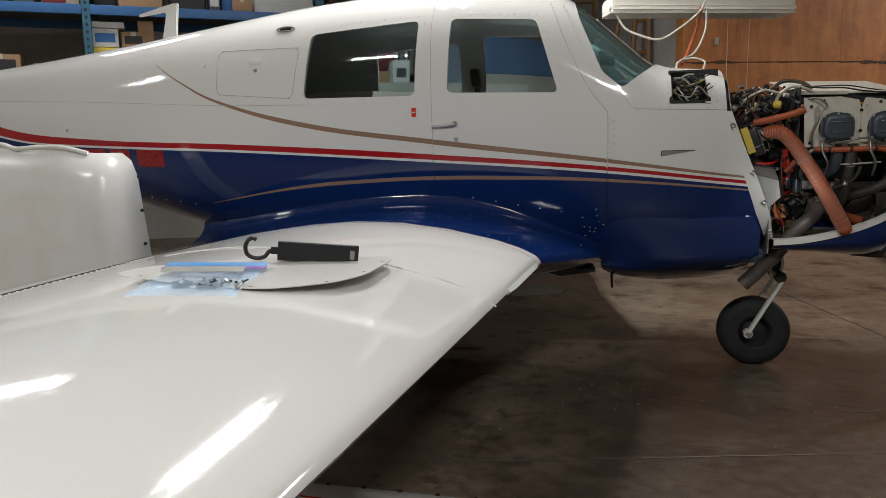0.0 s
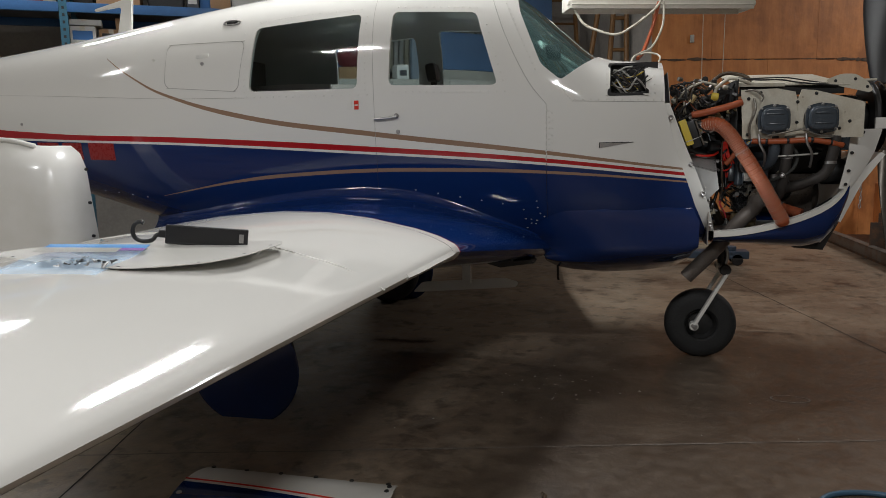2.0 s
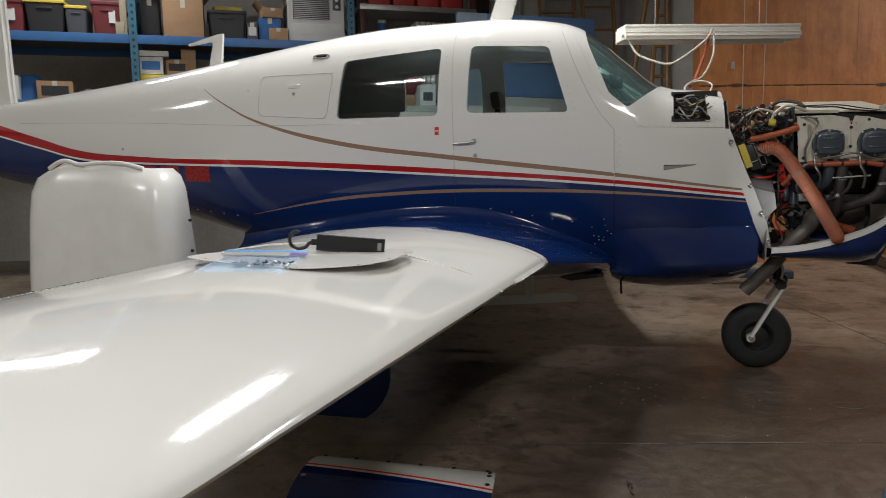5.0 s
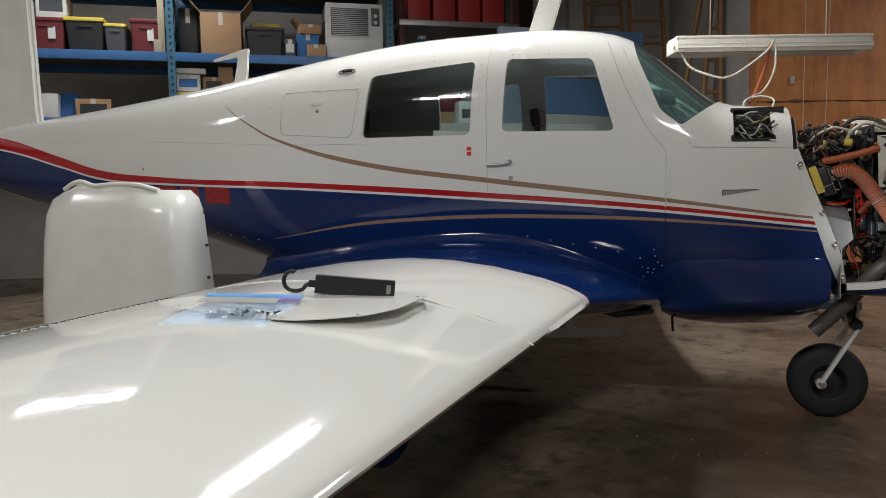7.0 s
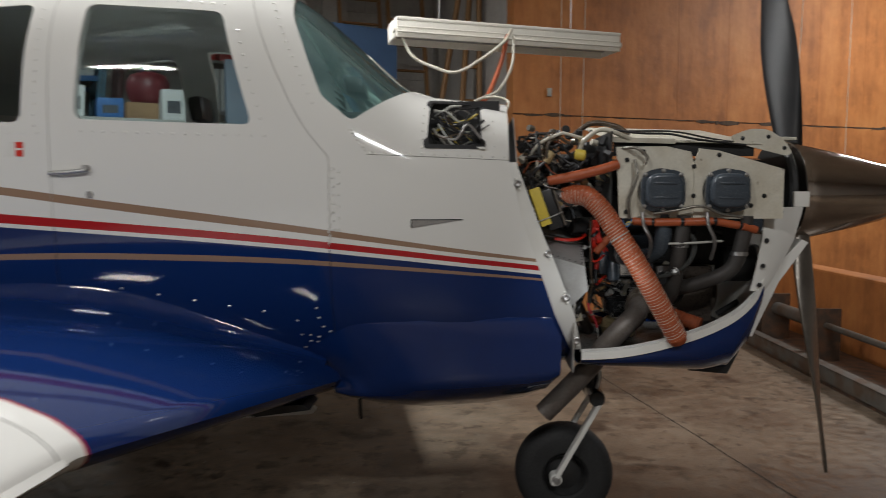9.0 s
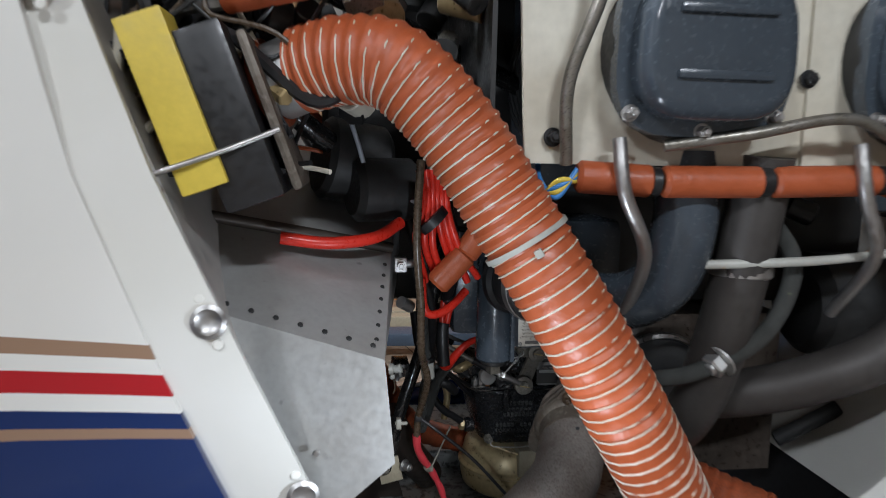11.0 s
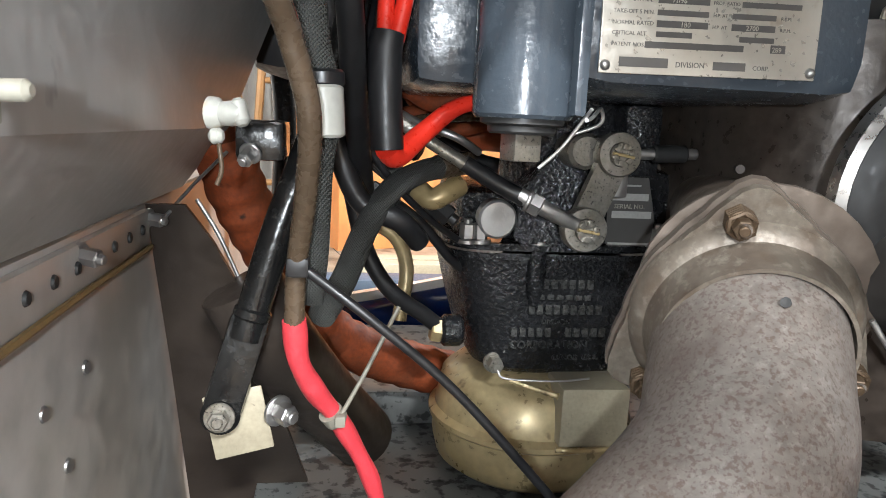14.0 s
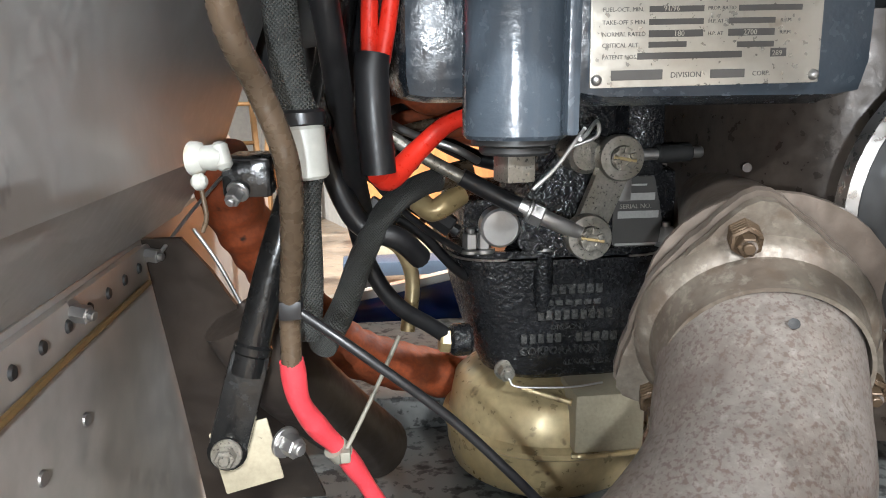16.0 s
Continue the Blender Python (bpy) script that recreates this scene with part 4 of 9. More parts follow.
hi = [bm.verts.new((x, y, 0.962)) for x, y in plan]
for i in range(len(plan)):
    bm.faces.new((lo[i], lo[(i + 1) % 8], hi[(i + 1) % 8], hi[i]))
bm.faces.new(lo[::-1])
bm.faces.new(hi)
bmesh.ops.recalc_face_normals(bm, faces=bm.faces[:])
part("heater_shroud", bm, SHROUD, engine, "browned muffler heater shroud", angle=50)
part("shroud_screw", rod(B(), (2.708, -0.118, 0.895), (2.706, -0.123, 0.895), 0.0022, seg=10), SHROUD, engine)
part("air_box", lathe(B(), [(0, 0.004), (0.045, 0.004), (0.05, 0.0), (0.0525, -0.002), (0.057, 0.0), (0.057, -0.004), (0.045, -0.008), (0.02, -0.035), (0, -0.035)], frame_to((2.765, -0.196, 0.888), (2.762, -0.25, 0.884)), 48), DARKMETAL, engine, "dark round air box")
part("bright_rim", lathe(B(), [(0.053, -0.003), (0.056, 0.0025), (0.0595, 0.0), (0.06, -0.006), (0.0565, -0.009)], frame_to((2.765, -0.196, 0.888), (2.762, -0.25, 0.884)), 48), RIMSTEEL, engine, "bright rolled rim")
line_part("lock_wire", [(2.715, -0.21, 0.845), (2.722, -0.212, 0.835), (2.735, -0.21, 0.822), (2.752, -0.205, 0.815)], 0.0012, STEEL, engine)

line_part("disc_strap", [(2.722, -0.208, 0.868), (2.745, -0.204, 0.880), (2.775, -0.203, 0.893)], 0.002, STEEL, engine)
# duct stub low at the front, with its clamp
line_part("duct_stub", [(2.755, -0.235, 0.812), (2.795, -0.26, 0.796), (2.845, -0.29, 0.78)], lambda u: 0.025 + 0.0012 * math.sin(u * 60), OLDDUCT, engine, "orange air duct", 14, 24)
part("hose_clamp", rod(B(), (2.76, -0.238, 0.81), (2.77, -0.244, 0.806), 0.0275, seg=32), STEEL, engine, "steel worm-drive clamp")


def corrugated(name, points, r, parent, label, pitch=0.0105, n=26):
    """A silicone duct whose wire helix shows as pale ridges."""
    bm = tube(B(), points, r, n, 28, wave=lambda d: 1 + 0.035 * math.cos(2 * math.pi * d / pitch))
    ob = part(name, bm, HOSE, parent, label)
    line = spline(points, n)
    total, helix = 0.0, []
    side = None
    for i, c in enumerate(line):
        d = (line[min(i + 1, len(line) - 1)] - line[max(i - 1, 0)]).normalized()
        side = (side - d * side.dot(d)).normalized() if side else d.cross(Vector((0, 1, 0))).normalized()
        o = d.cross(side)
        if i:
            seg = (c - line[i - 1]).length
            steps = max(int(seg / pitch * 16), 1)
            for k in range(steps):
                w = (k + 1) / steps
                a = 2 * math.pi * (total + seg * w) / pitch
                helix.append(line[i - 1].lerp(c, w) + (side * math.cos(a) + o * math.sin(a)) * (r * 1.012))
            total += seg
    part("wire_helix", tube(B(), helix, 0.0008, 1, 5), CREAM, ob, "pale wire helix")
    return ob


duct = corrugated("air_duct", [(2.395, -0.355, 1.196), (2.425, -0.372, 1.202), (2.462, -0.386, 1.195), (2.505, -0.393, 1.152), (2.545, -0.402, 1.092), (2.60, -0.416, 1.005), (2.655, -0.414, 0.912), (2.745, -0.382, 0.758)], 0.0315, engine, "orange corrugated silicone air duct", 0.0096)
part("cable_tie", lathe(B(), [(0.0322, 0), (0.0338, 0), (0.0338, 0.004), (0.0322, 0.004)], frame_to((2.555, -0.405, 1.076), (2.582, -0.412, 1.033)), 32), WHITEPLASTIC, engine, "white nylon cable tie")
part("tie_head", box(B(), (-0.0035, -0.003, -0.001), (0.0035, 0.003, 0.005), frame_to((2.556, -0.4385, 1.071), (2.583, -0.4455, 1.028)), 0.001), WHITEPLASTIC, engine)
part("duct_spigot", rod(B(), (2.372, -0.347, 1.186), (2.40, -0.357, 1.197), 0.0295, seg=32, bevel=0.002), ALU, engine)
part("duct_gasket", rod(B(), (2.366, -0.345, 1.184), (2.372, -0.347, 1.186), 0.034, seg=32), HOSE, engine)
line_part("breather_duct", [(2.34, -0.375, 1.245), (2.40, -0.39, 1.256), (2.455, -0.39, 1.269), (2.51, -0.388, 1.283), (2.552, -0.38, 1.297)], 0.0155, HOSE, engine, "orange heat sleeve", 10, 18)
part("rubber_foot", rod(B(), (2.742, -0.383, 0.763), (2.752, -0.378, 0.742), 0.029, 0.027, seg=24, bevel=0.003), HOSE, engine)

part("accessory_case", box(B(), (2.455, 0.03, 0.935), (2.62, 0.13, 1.2), None, 0.02), BLACK, engine)
# dark plate and ducts behind the carburettor
part("rear_plate", prism(B(), [(2.53, 0.885), (2.60, 0.893), (2.655, 0.905), (2.655, 0.96), (2.53, 0.96)], 0.138, 0.142), BURNT, engine)
line_part("heater_duct", [(2.50, 0.10, 0.955), (2.55, 0.11, 0.925), (2.60, 0.115, 0.905), (2.66, 0.11, 0.90)], 0.013, HOSE, engine, "orange heater duct", 10, 16)
line_part("dark_hose", [(2.53, 0.06, 0.96), (2.56, 0.07, 0.915), (2.61, 0.08, 0.885), (2.66, 0.08, 0.875)], 0.006, BLACK, engine)
line_part("dark_hose", [(2.52, 0.05, 0.90), (2.56, 0.06, 0.895), (2.60, 0.06, 0.91), (2.64, 0.06, 0.93)], 0.004, SHEATH, engine)
# oil sump with its boss and data plate
bm = B()
box(bm, (2.60, -0.183, 0.925), (2.722, 0.183, 1.07), bevel=0.016)
part("oil_sump", bm, GREYCAST, engine, "grey enamelled oil sump")
part("oil_sump_step", box(B(), (2.546, -0.118, 0.926), (2.61, 0.15, 1.07), bevel=0.012), GREYCAST, engine)
bm = B()
lathe(bm, [(0, 0), (0.0185, 0), (0.0198, 0.0015), (0.0198, 0.15), (0, 0.15)], Matrix.Translation((2.5855, -0.167, 0.9135)), 40)
part("oil_sump_boss", bm, GREYCAST, engine)
part("oil_sump_rib", box(B(), (2.5995, -0.188, 0.915), (2.6045, -0.15, 1.04), bevel=0.002), GREYCAST, engine)
bm = B()
lathe(bm, [(0, -0.006), (0.0125, -0.006), (0.0135, -0.005), (0.0135, -0.003), (0.0165, -0.002), (0.0165, 0.0), (0, 0)], Matrix.Translation((2.5855, -0.167, 0.9135)), 40)
part("drain_collar", bm, DARKMETAL, engine)
part("drain_plug", box(B(), (-0.006, -0.006, -0.0165), (0.006, 0.006, -0.005), Matrix.Translation((2.5855, -0.167, 0.9135)) @ Matrix.Rotation(0.3, 4, "Z"), 0.001), DIRTYSTEEL, engine, "bare steel drain plug")

PM = Matrix.Translation((2.6085, -0.1838, 0.9315)) @ Matrix.Rotation(math.radians(-1.0), 4, "Y")


def on_plate(lo, hi, proud=0.0, thick=0.0009, bevel=0.0):
    return box(B(), (lo[0], -0.0012 - proud, lo[1]), (hi[0], -0.0012 - proud + thick, hi[1]), PM, bevel)


data_plate = part("data_plate", on_plate((0, 0), (0.0865, 0.0425), 0, 0.0012, 0.0004), PLATE, engine, "etched metal engine data plate")
for lo, hi in (((0.024, 0.0295), (0.058, 0.0322)), ((0.021, 0.0255), (0.041, 0.0275)), ((0.054, 0.0255), (0.078, 0.0275)), ((0.021, 0.0212), (0.041, 0.0232)), ((0.0505, 0.0212), (0.068, 0.0232)),
               ((0.021, 0.0170), (0.041, 0.0194)), ((0.0505, 0.0170), (0.068, 0.0194)), ((0.021, 0.0135), (0.035, 0.0155)), ((0.054, 0.0130), (0.068, 0.0150)), ((0.017, 0.0095), (0.056, 0.0118)),
               ((0.067, 0.0095), (0.073, 0.0125)), ((0.022, 0.0335), (0.060, 0.0355)), ((0.064, 0.0330), (0.078, 0.0350)), ((0.024, 0.0375), (0.056, 0.0395)), ((0.066, 0.037), (0.080, 0.0395)),
               ((0.0075, 0.0025), (0.0265, 0.0060)), ((0.0445, 0.0025), (0.0575, 0.0055))):
    part("etched_field", on_plate(lo, hi, 0.0003, 0.0003), ETCH, data_plate)
for text, x, z, s in (("NORMAL RATED", 0.004, 0.0175, 0.0021), ("FUEL-OCT. MIN.", 0.004, 0.0258, 0.0021), ("TAKE-OFF 5 MIN.", 0.004, 0.0215, 0.0021), ("CRITICAL ALT.", 0.004, 0.0138, 0.0021), ("PATENT NOS.", 0.004, 0.0098, 0.0021),
                      ("PROP. RATIO", 0.0425, 0.0260, 0.0018), ("H.P. AT", 0.0428, 0.0216, 0.0018), ("H.P. AT", 0.0428, 0.0174, 0.0018), ("R.P.M.", 0.0700, 0.0216, 0.0018), ("R.P.M.", 0.0700, 0.0174, 0.0018), ("DIVISION", 0.0295, 0.0030, 0.0028), ("CORP.", 0.0605, 0.0030, 0.0024)):
    lettering(text, s, PM @ Matrix.Translation((x, -0.0013, z)) @ FACE, ETCH, data_plate, 0.0001)
for text, x, z, s in (("91/96", 0.026, 0.0258, 0.0026), ("180", 0.030, 0.0173, 0.0027), ("2700", 0.056, 0.0173, 0.0026), ("289", 0.0674, 0.0099, 0.0026)):
    lettering(text, s, PM @ Matrix.Translation((x, -0.0017, z)) @ FACE, PLATE, data_plate, 0.0001)
for x, z in ((0.0022, 0.0028), (0.0843, 0.0028), (0.0022, 0.0397), (0.0843, 0.0397)):
    p = PM @ Vector((x, -0.001, z))
    part("drive_screw", lathe(B(), [(0, 0.0022), (0.001, 0.002), (0.0018, 0.0012), (0.0021, 0)], frame_to(p, p + Vector((0, -1, 0))), 16), STEEL, data_plate)

# Raised marks: worn edges and their highlights, both as lighter colour.
WORNGLINT = material("worn_glint_black_casting", (0.06, 0.06, 0.058), 0.28, 0.4, var=0.4, scale=60, spots=((0.22, 0.21, 0.2), 380, 0.07))
# carburettor
carb = part("carburettor_bowl", B(), CARB, engine, "black enamelled carburettor")
bm = B()
rings = []
for z, x0, x1, yd in ((0.766, 2.603, 2.694, 0.052), (0.770, 2.597, 2.699, 0.056), (0.80, 2.588, 2.702, 0.059), (0.828, 2.581, 2.702, 0.061), (0.836, 2.579, 2.702, 0.062)):
    o = rounded([(x0, -yd), (x1, -yd), (x1, yd), (x0, yd)], 0.03, 6)
    rings.append([bm.verts.new((a, b, z)) for a, b in o])
for a, b in zip(rings, rings[1:]):
    for i in range(len(a)):
        bm.faces.new((a[i], a[(i + 1) % len(a)], b[(i + 1) % len(a)], b[i]))
bm.faces.new(rings[0][::-1])
bm.faces.new(rings[-1])
old = carb.data
carb.data = mesh_of("carburettor_bowl", bm, CARB)
bpy.data.meshes.remove(old)


def ring_plate(z0, z1, grow):
    bm = B()
    o = rounded([(2.576 - grow, -0.064 - grow), (2.704 + grow, -0.064 - grow), (2.704 + grow, 0.064), (2.576 - grow, 0.064)], 0.03, 6)
    f = [bm.verts.new((a, b, z0)) for a, b in o]
    g = [bm.verts.new((a, b, z1)) for a, b in o]
    for i in range(len(f)):
        bm.faces.new((f[i], f[(i + 1) % len(f)], g[(i + 1) % len(f)], g[i]))
    bm.faces.new(f[::-1])
    bm.faces.new(g)
    bmesh.ops.bevel(bm, geom=[e for e in bm.edges if abs(e.verts[0].co.z - e.verts[1].co.z) < 1e-5], offset=0.001, segments=2, affect="EDGES")
    return bm


part("cover_flange", ring_plate(0.8365, 0.8405, 0), CARB, carb)
part("gasket", ring_plate(0.8405, 0.8413, 0.0006), EXHAUST, carb)
part("cover_flange", ring_plate(0.8413, 0.8455, 0), CARB, carb)
part("carburettor_body", box(B(), (2.582, -0.050, 0.844), (2.700, 0.05, 0.874), bevel=0.01), CARB, carb)
part("throttle_body", lathe(B(), [(0.0, 0), (0.043, 0), (0.041, 0.03), (0.036, 0.05), (0.038, 0.056), (0, 0.056)], Matrix.Translation((2.655, -0.012, 0.868)), 36), CARB, carb)
part("mounting_neck", box(B(), (2.622, -0.055, 0.868), (2.672, 0.03, 0.928), bevel=0.012), CARB, carb)
part("side_cheek", prism(B(), rounded([(2.610, 0.846), (2.612, 0.872), (2.628, 0.893), (2.636, 0.905), (2.646, 0.905), (2.648, 0.846)], 0.008, 4), -0.066, -0.04), CARB, carb)
part("plate_boss", box(B(), (2.662, -0.060, 0.843), (2.708, 0.0, 0.89), bevel=0.012), CARB, carb)
part("stop_boss", box(B(), (2.668, -0.07, 0.885), (2.690, -0.03, 0.925), bevel=0.005), CARB, carb)
for x, z in ((2.593, 0.846), (2.627, 0.846), (2.586, 0.846), (2.697, 0.846)):
    bolt((x, -0.060, z - 0.001), (x, -0.060, z + 0.010), 0.0045, carb, STEEL)
part("screw_boss", lathe(B(), [(0, -0.034), (0.003, -0.032), (0.0055, -0.02), (0.006, 0.0), (0, 0.0)], Matrix.Translation((2.6265, -0.0605, 0.842)), 20), CARB, carb)
bolt((2.607, -0.052, 0.773), (2.607, -0.061, 0.773), 0.0048, carb, DIRTYSTEEL, 1.3, "drain_lug")
part("drain_lug", rod(B(), (2.672, -0.045, 0.773), (2.672, -0.056, 0.773), 0.004, seg=16, bevel=0.0008), CARB, carb)
part("fuel_cap", lathe(B(), [(0, 0.0105), (0.0095, 0.0105), (0.0108, 0.0095), (0.0108, 0.001), (0, 0.001)], frame_to((2.601, -0.058, 0.860), (2.601, -0.07, 0.8595)), 28), ALU, carb, "bright machined plug", angle=20)
part("copper_washer", prism(B(), rounded([(2.593, 0.846), (2.6, 0.842), (2.606, 0.8465), (2.608, 0.856), (2.592, 0.856)], 0.003, 3), -0.060, -0.0585), COPPER, carb, "copper locking tab")
part("inlet_stub", rod(B(), (2.589, -0.045, 0.79), (2.576, -0.045, 0.79), 0.0095, seg=24, bevel=0.002), CARB, carb)
part("inlet_nut", rod(B(), (2.577, -0.045, 0.79), (2.570, -0.045, 0.791), 0.0075, seg=6, bevel=0.001), BRASS, carb)
for x0, x1, z, h in ((2.630, 2.662, 0.8195, 0.0055), (2.628, 2.661, 0.8130, 0.0030), (2.623, 2.668, 0.8045, 0.0055), (2.614, 2.639, 0.7905, 0.0055), (2.646, 2.672, 0.7905, 0.0055)):
    k = int((x1 - x0) / 0.0048)
    for j in range(k):
        w = (x1 - x0) / k
        bm = B()
        box(bm, (x0 + j * w + 0.0007, -0.0618 if z > 0.8 else -0.0603, z), (x0 + (j + 1) * w - 0.0007, -0.056, z + h), None, 0.0006)
        part("cast_mark", bm, WORNGLINT, carb)
for text, x, z, s in (("DIVISION", 2.632, 0.7985, 0.0042), ("CORPORATION", 2.614, 0.7835, 0.0066), ("ILLINOIS  U.S.A.", 2.640, 0.7765, 0.0042)):
    lettering(text, s, Matrix.Translation((x, -0.0588 if z < 0.79 else -0.0598, z)) @ FACE, WORNGLINT, carb, 0.0011)
TAGSILVER = material("silvered_tag_print", (0.42, 0.41, 0.39), 0.4, 0.1, var=0.15, scale=90)
tag = part("number_tag", prism(B(), rounded([(2.6655, 0.8455), (2.6655, 0.884), (2.688, 0.886), (2.694, 0.86), (2.692, 0.8455)], 0.003, 3), -0.0612, -0.0602), ETCH, carb, "black and silver carburettor tag")
for lo, hi in (((2.668, 0.8715), (2.689, 0.8755)), ((2.668, 0.8615), (2.6915, 0.8655)), ((2.667, 0.8462), (2.692, 0.8474)), ((2.667, 0.8795), (2.684, 0.8805))):
    part("tag_field", box(B(), (lo[0], -0.0616, lo[1]), (hi[0], -0.0610, hi[1])), TAGSILVER, tag)
lettering("SERIAL NO.", 0.0036, Matrix.Translation((2.669, -0.0614, 0.8670)) @ FACE, PLATE, tag, 0.0002)

# throttle lever, rod and safety wire
for c, r, m in (((2.654, -0.098, 0.8985), 0.0112, DIRTYSTEEL), ((2.6375, -0.103, 0.8605), 0.0112, DIRTYSTEEL)):
    c = Vector(c)
    d = part("lever_disc", lathe(B(), [(0, -0.006), (r, -0.006), (r * 1.02, -0.004), (r * 1.02, 0.002), (r * 0.96, 0.0035), (r * 0.55, 0.0038), (r * 0.5, 0.0028), (0, 0.0028)], frame_to(c, c + Vector((-0.02, -1, 0.05))), 36), m, carb)
    nut = lathe(B(), [(0, -0.001), (r * 0.52, -0.001), (r * 0.52, 0.003), (r * 0.3, 0.003), (0, 0.0025)], frame_to(c + Vector((0, -0.003, 0)), c + Vector((0, -1, 0.05))), 24)
    for k in range(6):
        a = k * math.pi / 3 + 0.3
        q = c + Vector((math.cos(a) * r * 0.38, -0.0055, math.sin(a) * r * 0.38))
        part("nut_tooth", box(B(), (-r * 0.13, -0.0022, -r * 0.13), (r * 0.13, 0.001, r * 0.13), Matrix.Translation(q) @ Matrix.Rotation(-a, 4, "Y"), 0.0004), m, d)
    part("castle_nut", nut, m, d)
    part("split_pin", rod(B(), c + Vector((-r * 0.5, -0.007, 0.001)), c + Vector((r * 0.5, -0.007, -0.001)), 0.0008, seg=8), BRASS, d)
part("throttle_arm", prism(B(), rounded([(2.645, 0.897), (2.6605, 0.893), (2.646, 0.858), (2.631, 0.862)], 0.004, 4), -0.098, -0.092), DIRTYSTEEL, carb, "worn steel throttle arm")
part("throttle_shaft", rod(B(), (2.654, -0.09, 0.8985), (2.650, -0.03, 0.8985), 0.009, seg=24, bevel=0.001), DIRTYSTEEL, carb)
part("shaft_boss", rod(B(), (2.641, -0.088, 0.899), (2.641, -0.06, 0.899), 0.0095, seg=24, bevel=0.002), DIRTYSTEEL, carb)
part("stop_arm", box(B(), (2.6555, -0.094, 0.876), (2.6625, -0.086, 0.895), None, 0.0015), STEEL, carb)
line_part("throttle_rod", [(2.518, -0.10, 0.925), (2.561, -0.10, 0.899), (2.592, -0.10, 0.882)], 0.0032, DIRTYSTEEL, engine, "bare steel throttle rod")
line_part("rod_boot", [(2.575, -0.10, 0.8915), (2.592, -0.10, 0.882), (2.606, -0.102, 0.875)], 0.0043, BLACK, engine)
line_part("rod_end", [(2.603, -0.102, 0.877), (2.616, -0.105, 0.8705), (2.634, -0.104, 0.8625)], 0.004, STEEL, engine)
bolt((2.607, -0.1025, 0.8745), (2.614, -0.1045, 0.8712), 0.0058, engine, STEEL, 1.0)
line_part("safety_wire", [(2.591, -0.176, 0.895), (2.598, -0.18, 0.903), (2.604, -0.185, 0.9135), (2.6055, -0.19, 0.918)], 0.0007, ALU, engine, "twisted steel safety wire")
line_part("safety_wire", [(2.6045, -0.188, 0.914), (2.610, -0.178, 0.915), (2.620, -0.16, 0.919), (2.622, -0.155, 0.913), (2.612, -0.15, 0.908)], 0.0008, ALU, engine, "twisted steel safety wire")
part("idle_screw", rod(B(), (2.668, -0.09, 0.899), (2.700, -0.09, 0.900), 0.003, seg=12, bevel=0.0006), STEEL, carb)
part("idle_collar", rod(B(), (2.676, -0.09, 0.8992), (2.694, -0.09, 0.8998), 0.0047, seg=14, bevel=0.0008), DARKMETAL, carb)
line_part("mixture_cable", [(2.512, -0.03, 0.935), (2.55, -0.06, 0.912), (2.575, -0.07, 0.903), (2.59, -0.06, 0.895)], 0.0022, STEEL, engine)
line_part("primer_line", [(2.54, -0.06, 0.87), (2.56, -0.055, 0.855), (2.578, -0.05, 0.835), (2.59, -0.045, 0.825)], 0.003, BLACK, engine)
part("brass_elbow", tube(B(), [(2.558, -0.05, 0.873), (2.566, -0.055, 0.868), (2.574, -0.055, 0.872), (2.582, -0.05, 0.876)], 0.0062, 6, 14), BRASS, engine)

# gold-coloured air scoop box under the carburettor
part("carburettor_air_box", lathe(B(), [(0, 0), (0.052, 0), (0.060, 0.006), (0.063, 0.018), (0.0635, 0.03), (0.066, 0.032), (0.066, 0.035), (0.062, 0.038), (0.058, 0.058), (0.045, 0.069), (0, 0.071)], Matrix.Translation((2.642, -0.012, 0.694)), 44), BRASS, engine, "gold-coloured carburettor air box")
part("air_box_tab", box(B(), (2.641, -0.082, 0.732), (2.681, -0.05, 0.767), None, 0.002), TAN, engine, "welded tan bracket")
part("weld_bead", tube(B(), [(2.639, -0.0825, 0.7315), (2.65, -0.0835, 0.731), (2.665, -0.083, 0.7312), (2.682, -0.0825, 0.7318)], lambda u: 0.0016 + 0.0002 * math.sin(u * 60), 10, 8), BRASS, engine)
part("weld_bead", tube(B(), [(2.614, -0.066, 0.767), (2.625, -0.07, 0.764), (2.64, -0.078, 0.7615)], lambda u: 0.0018 + 0.0003 * math.sin(u * 45), 10, 8), BRASS, engine)
line_part("lock_wire", [(2.607, -0.064, 0.772), (2.612, -0.067, 0.768), (2.64, -0.072, 0.7683), (2.66, -0.07, 0.769)], 0.0006, ALU, engine)

# cables and hoses by the firewall
line_part("cable_sheath", [(2.494, -0.27, 0.995), (2.496, -0.258, 0.951), (2.501, -0.24, 0.932), (2.506, -0.228, 0.911), (2.5045, -0.21, 0.885), (2.501, -0.195, 0.859), (2.5, -0.19, 0.833)], 0.0037, SHEATH, engine, "brown-grey cable sheath", 10, 16)
line_part("cable_sheath", [(2.49, -0.285, 1.13), (2.488, -0.28, 1.06), (2.494, -0.27, 0.995)], 0.0037, SHEATH, engine, "brown-grey cable sheath", 10, 16)
line_part("heat_shrink", [(2.5, -0.19, 0.838), (2.5018, -0.1885, 0.822), (2.508, -0.184, 0.808), (2.517, -0.179, 0.794), (2.529, -0.175, 0.770), (2.535, -0.172, 0.75)], lambda u: 0.0044 - 0.001 * u + 0.0003 * math.sin(u * 25), PINK, engine, "red heat-shrunk cable end", 10, 16)
line_part("white_lead", [(2.535, -0.172, 0.752), (2.537, -0.172, 0.735), (2.54, -0.17, 0.71)], 0.0015, WHITEPLASTIC, engine)
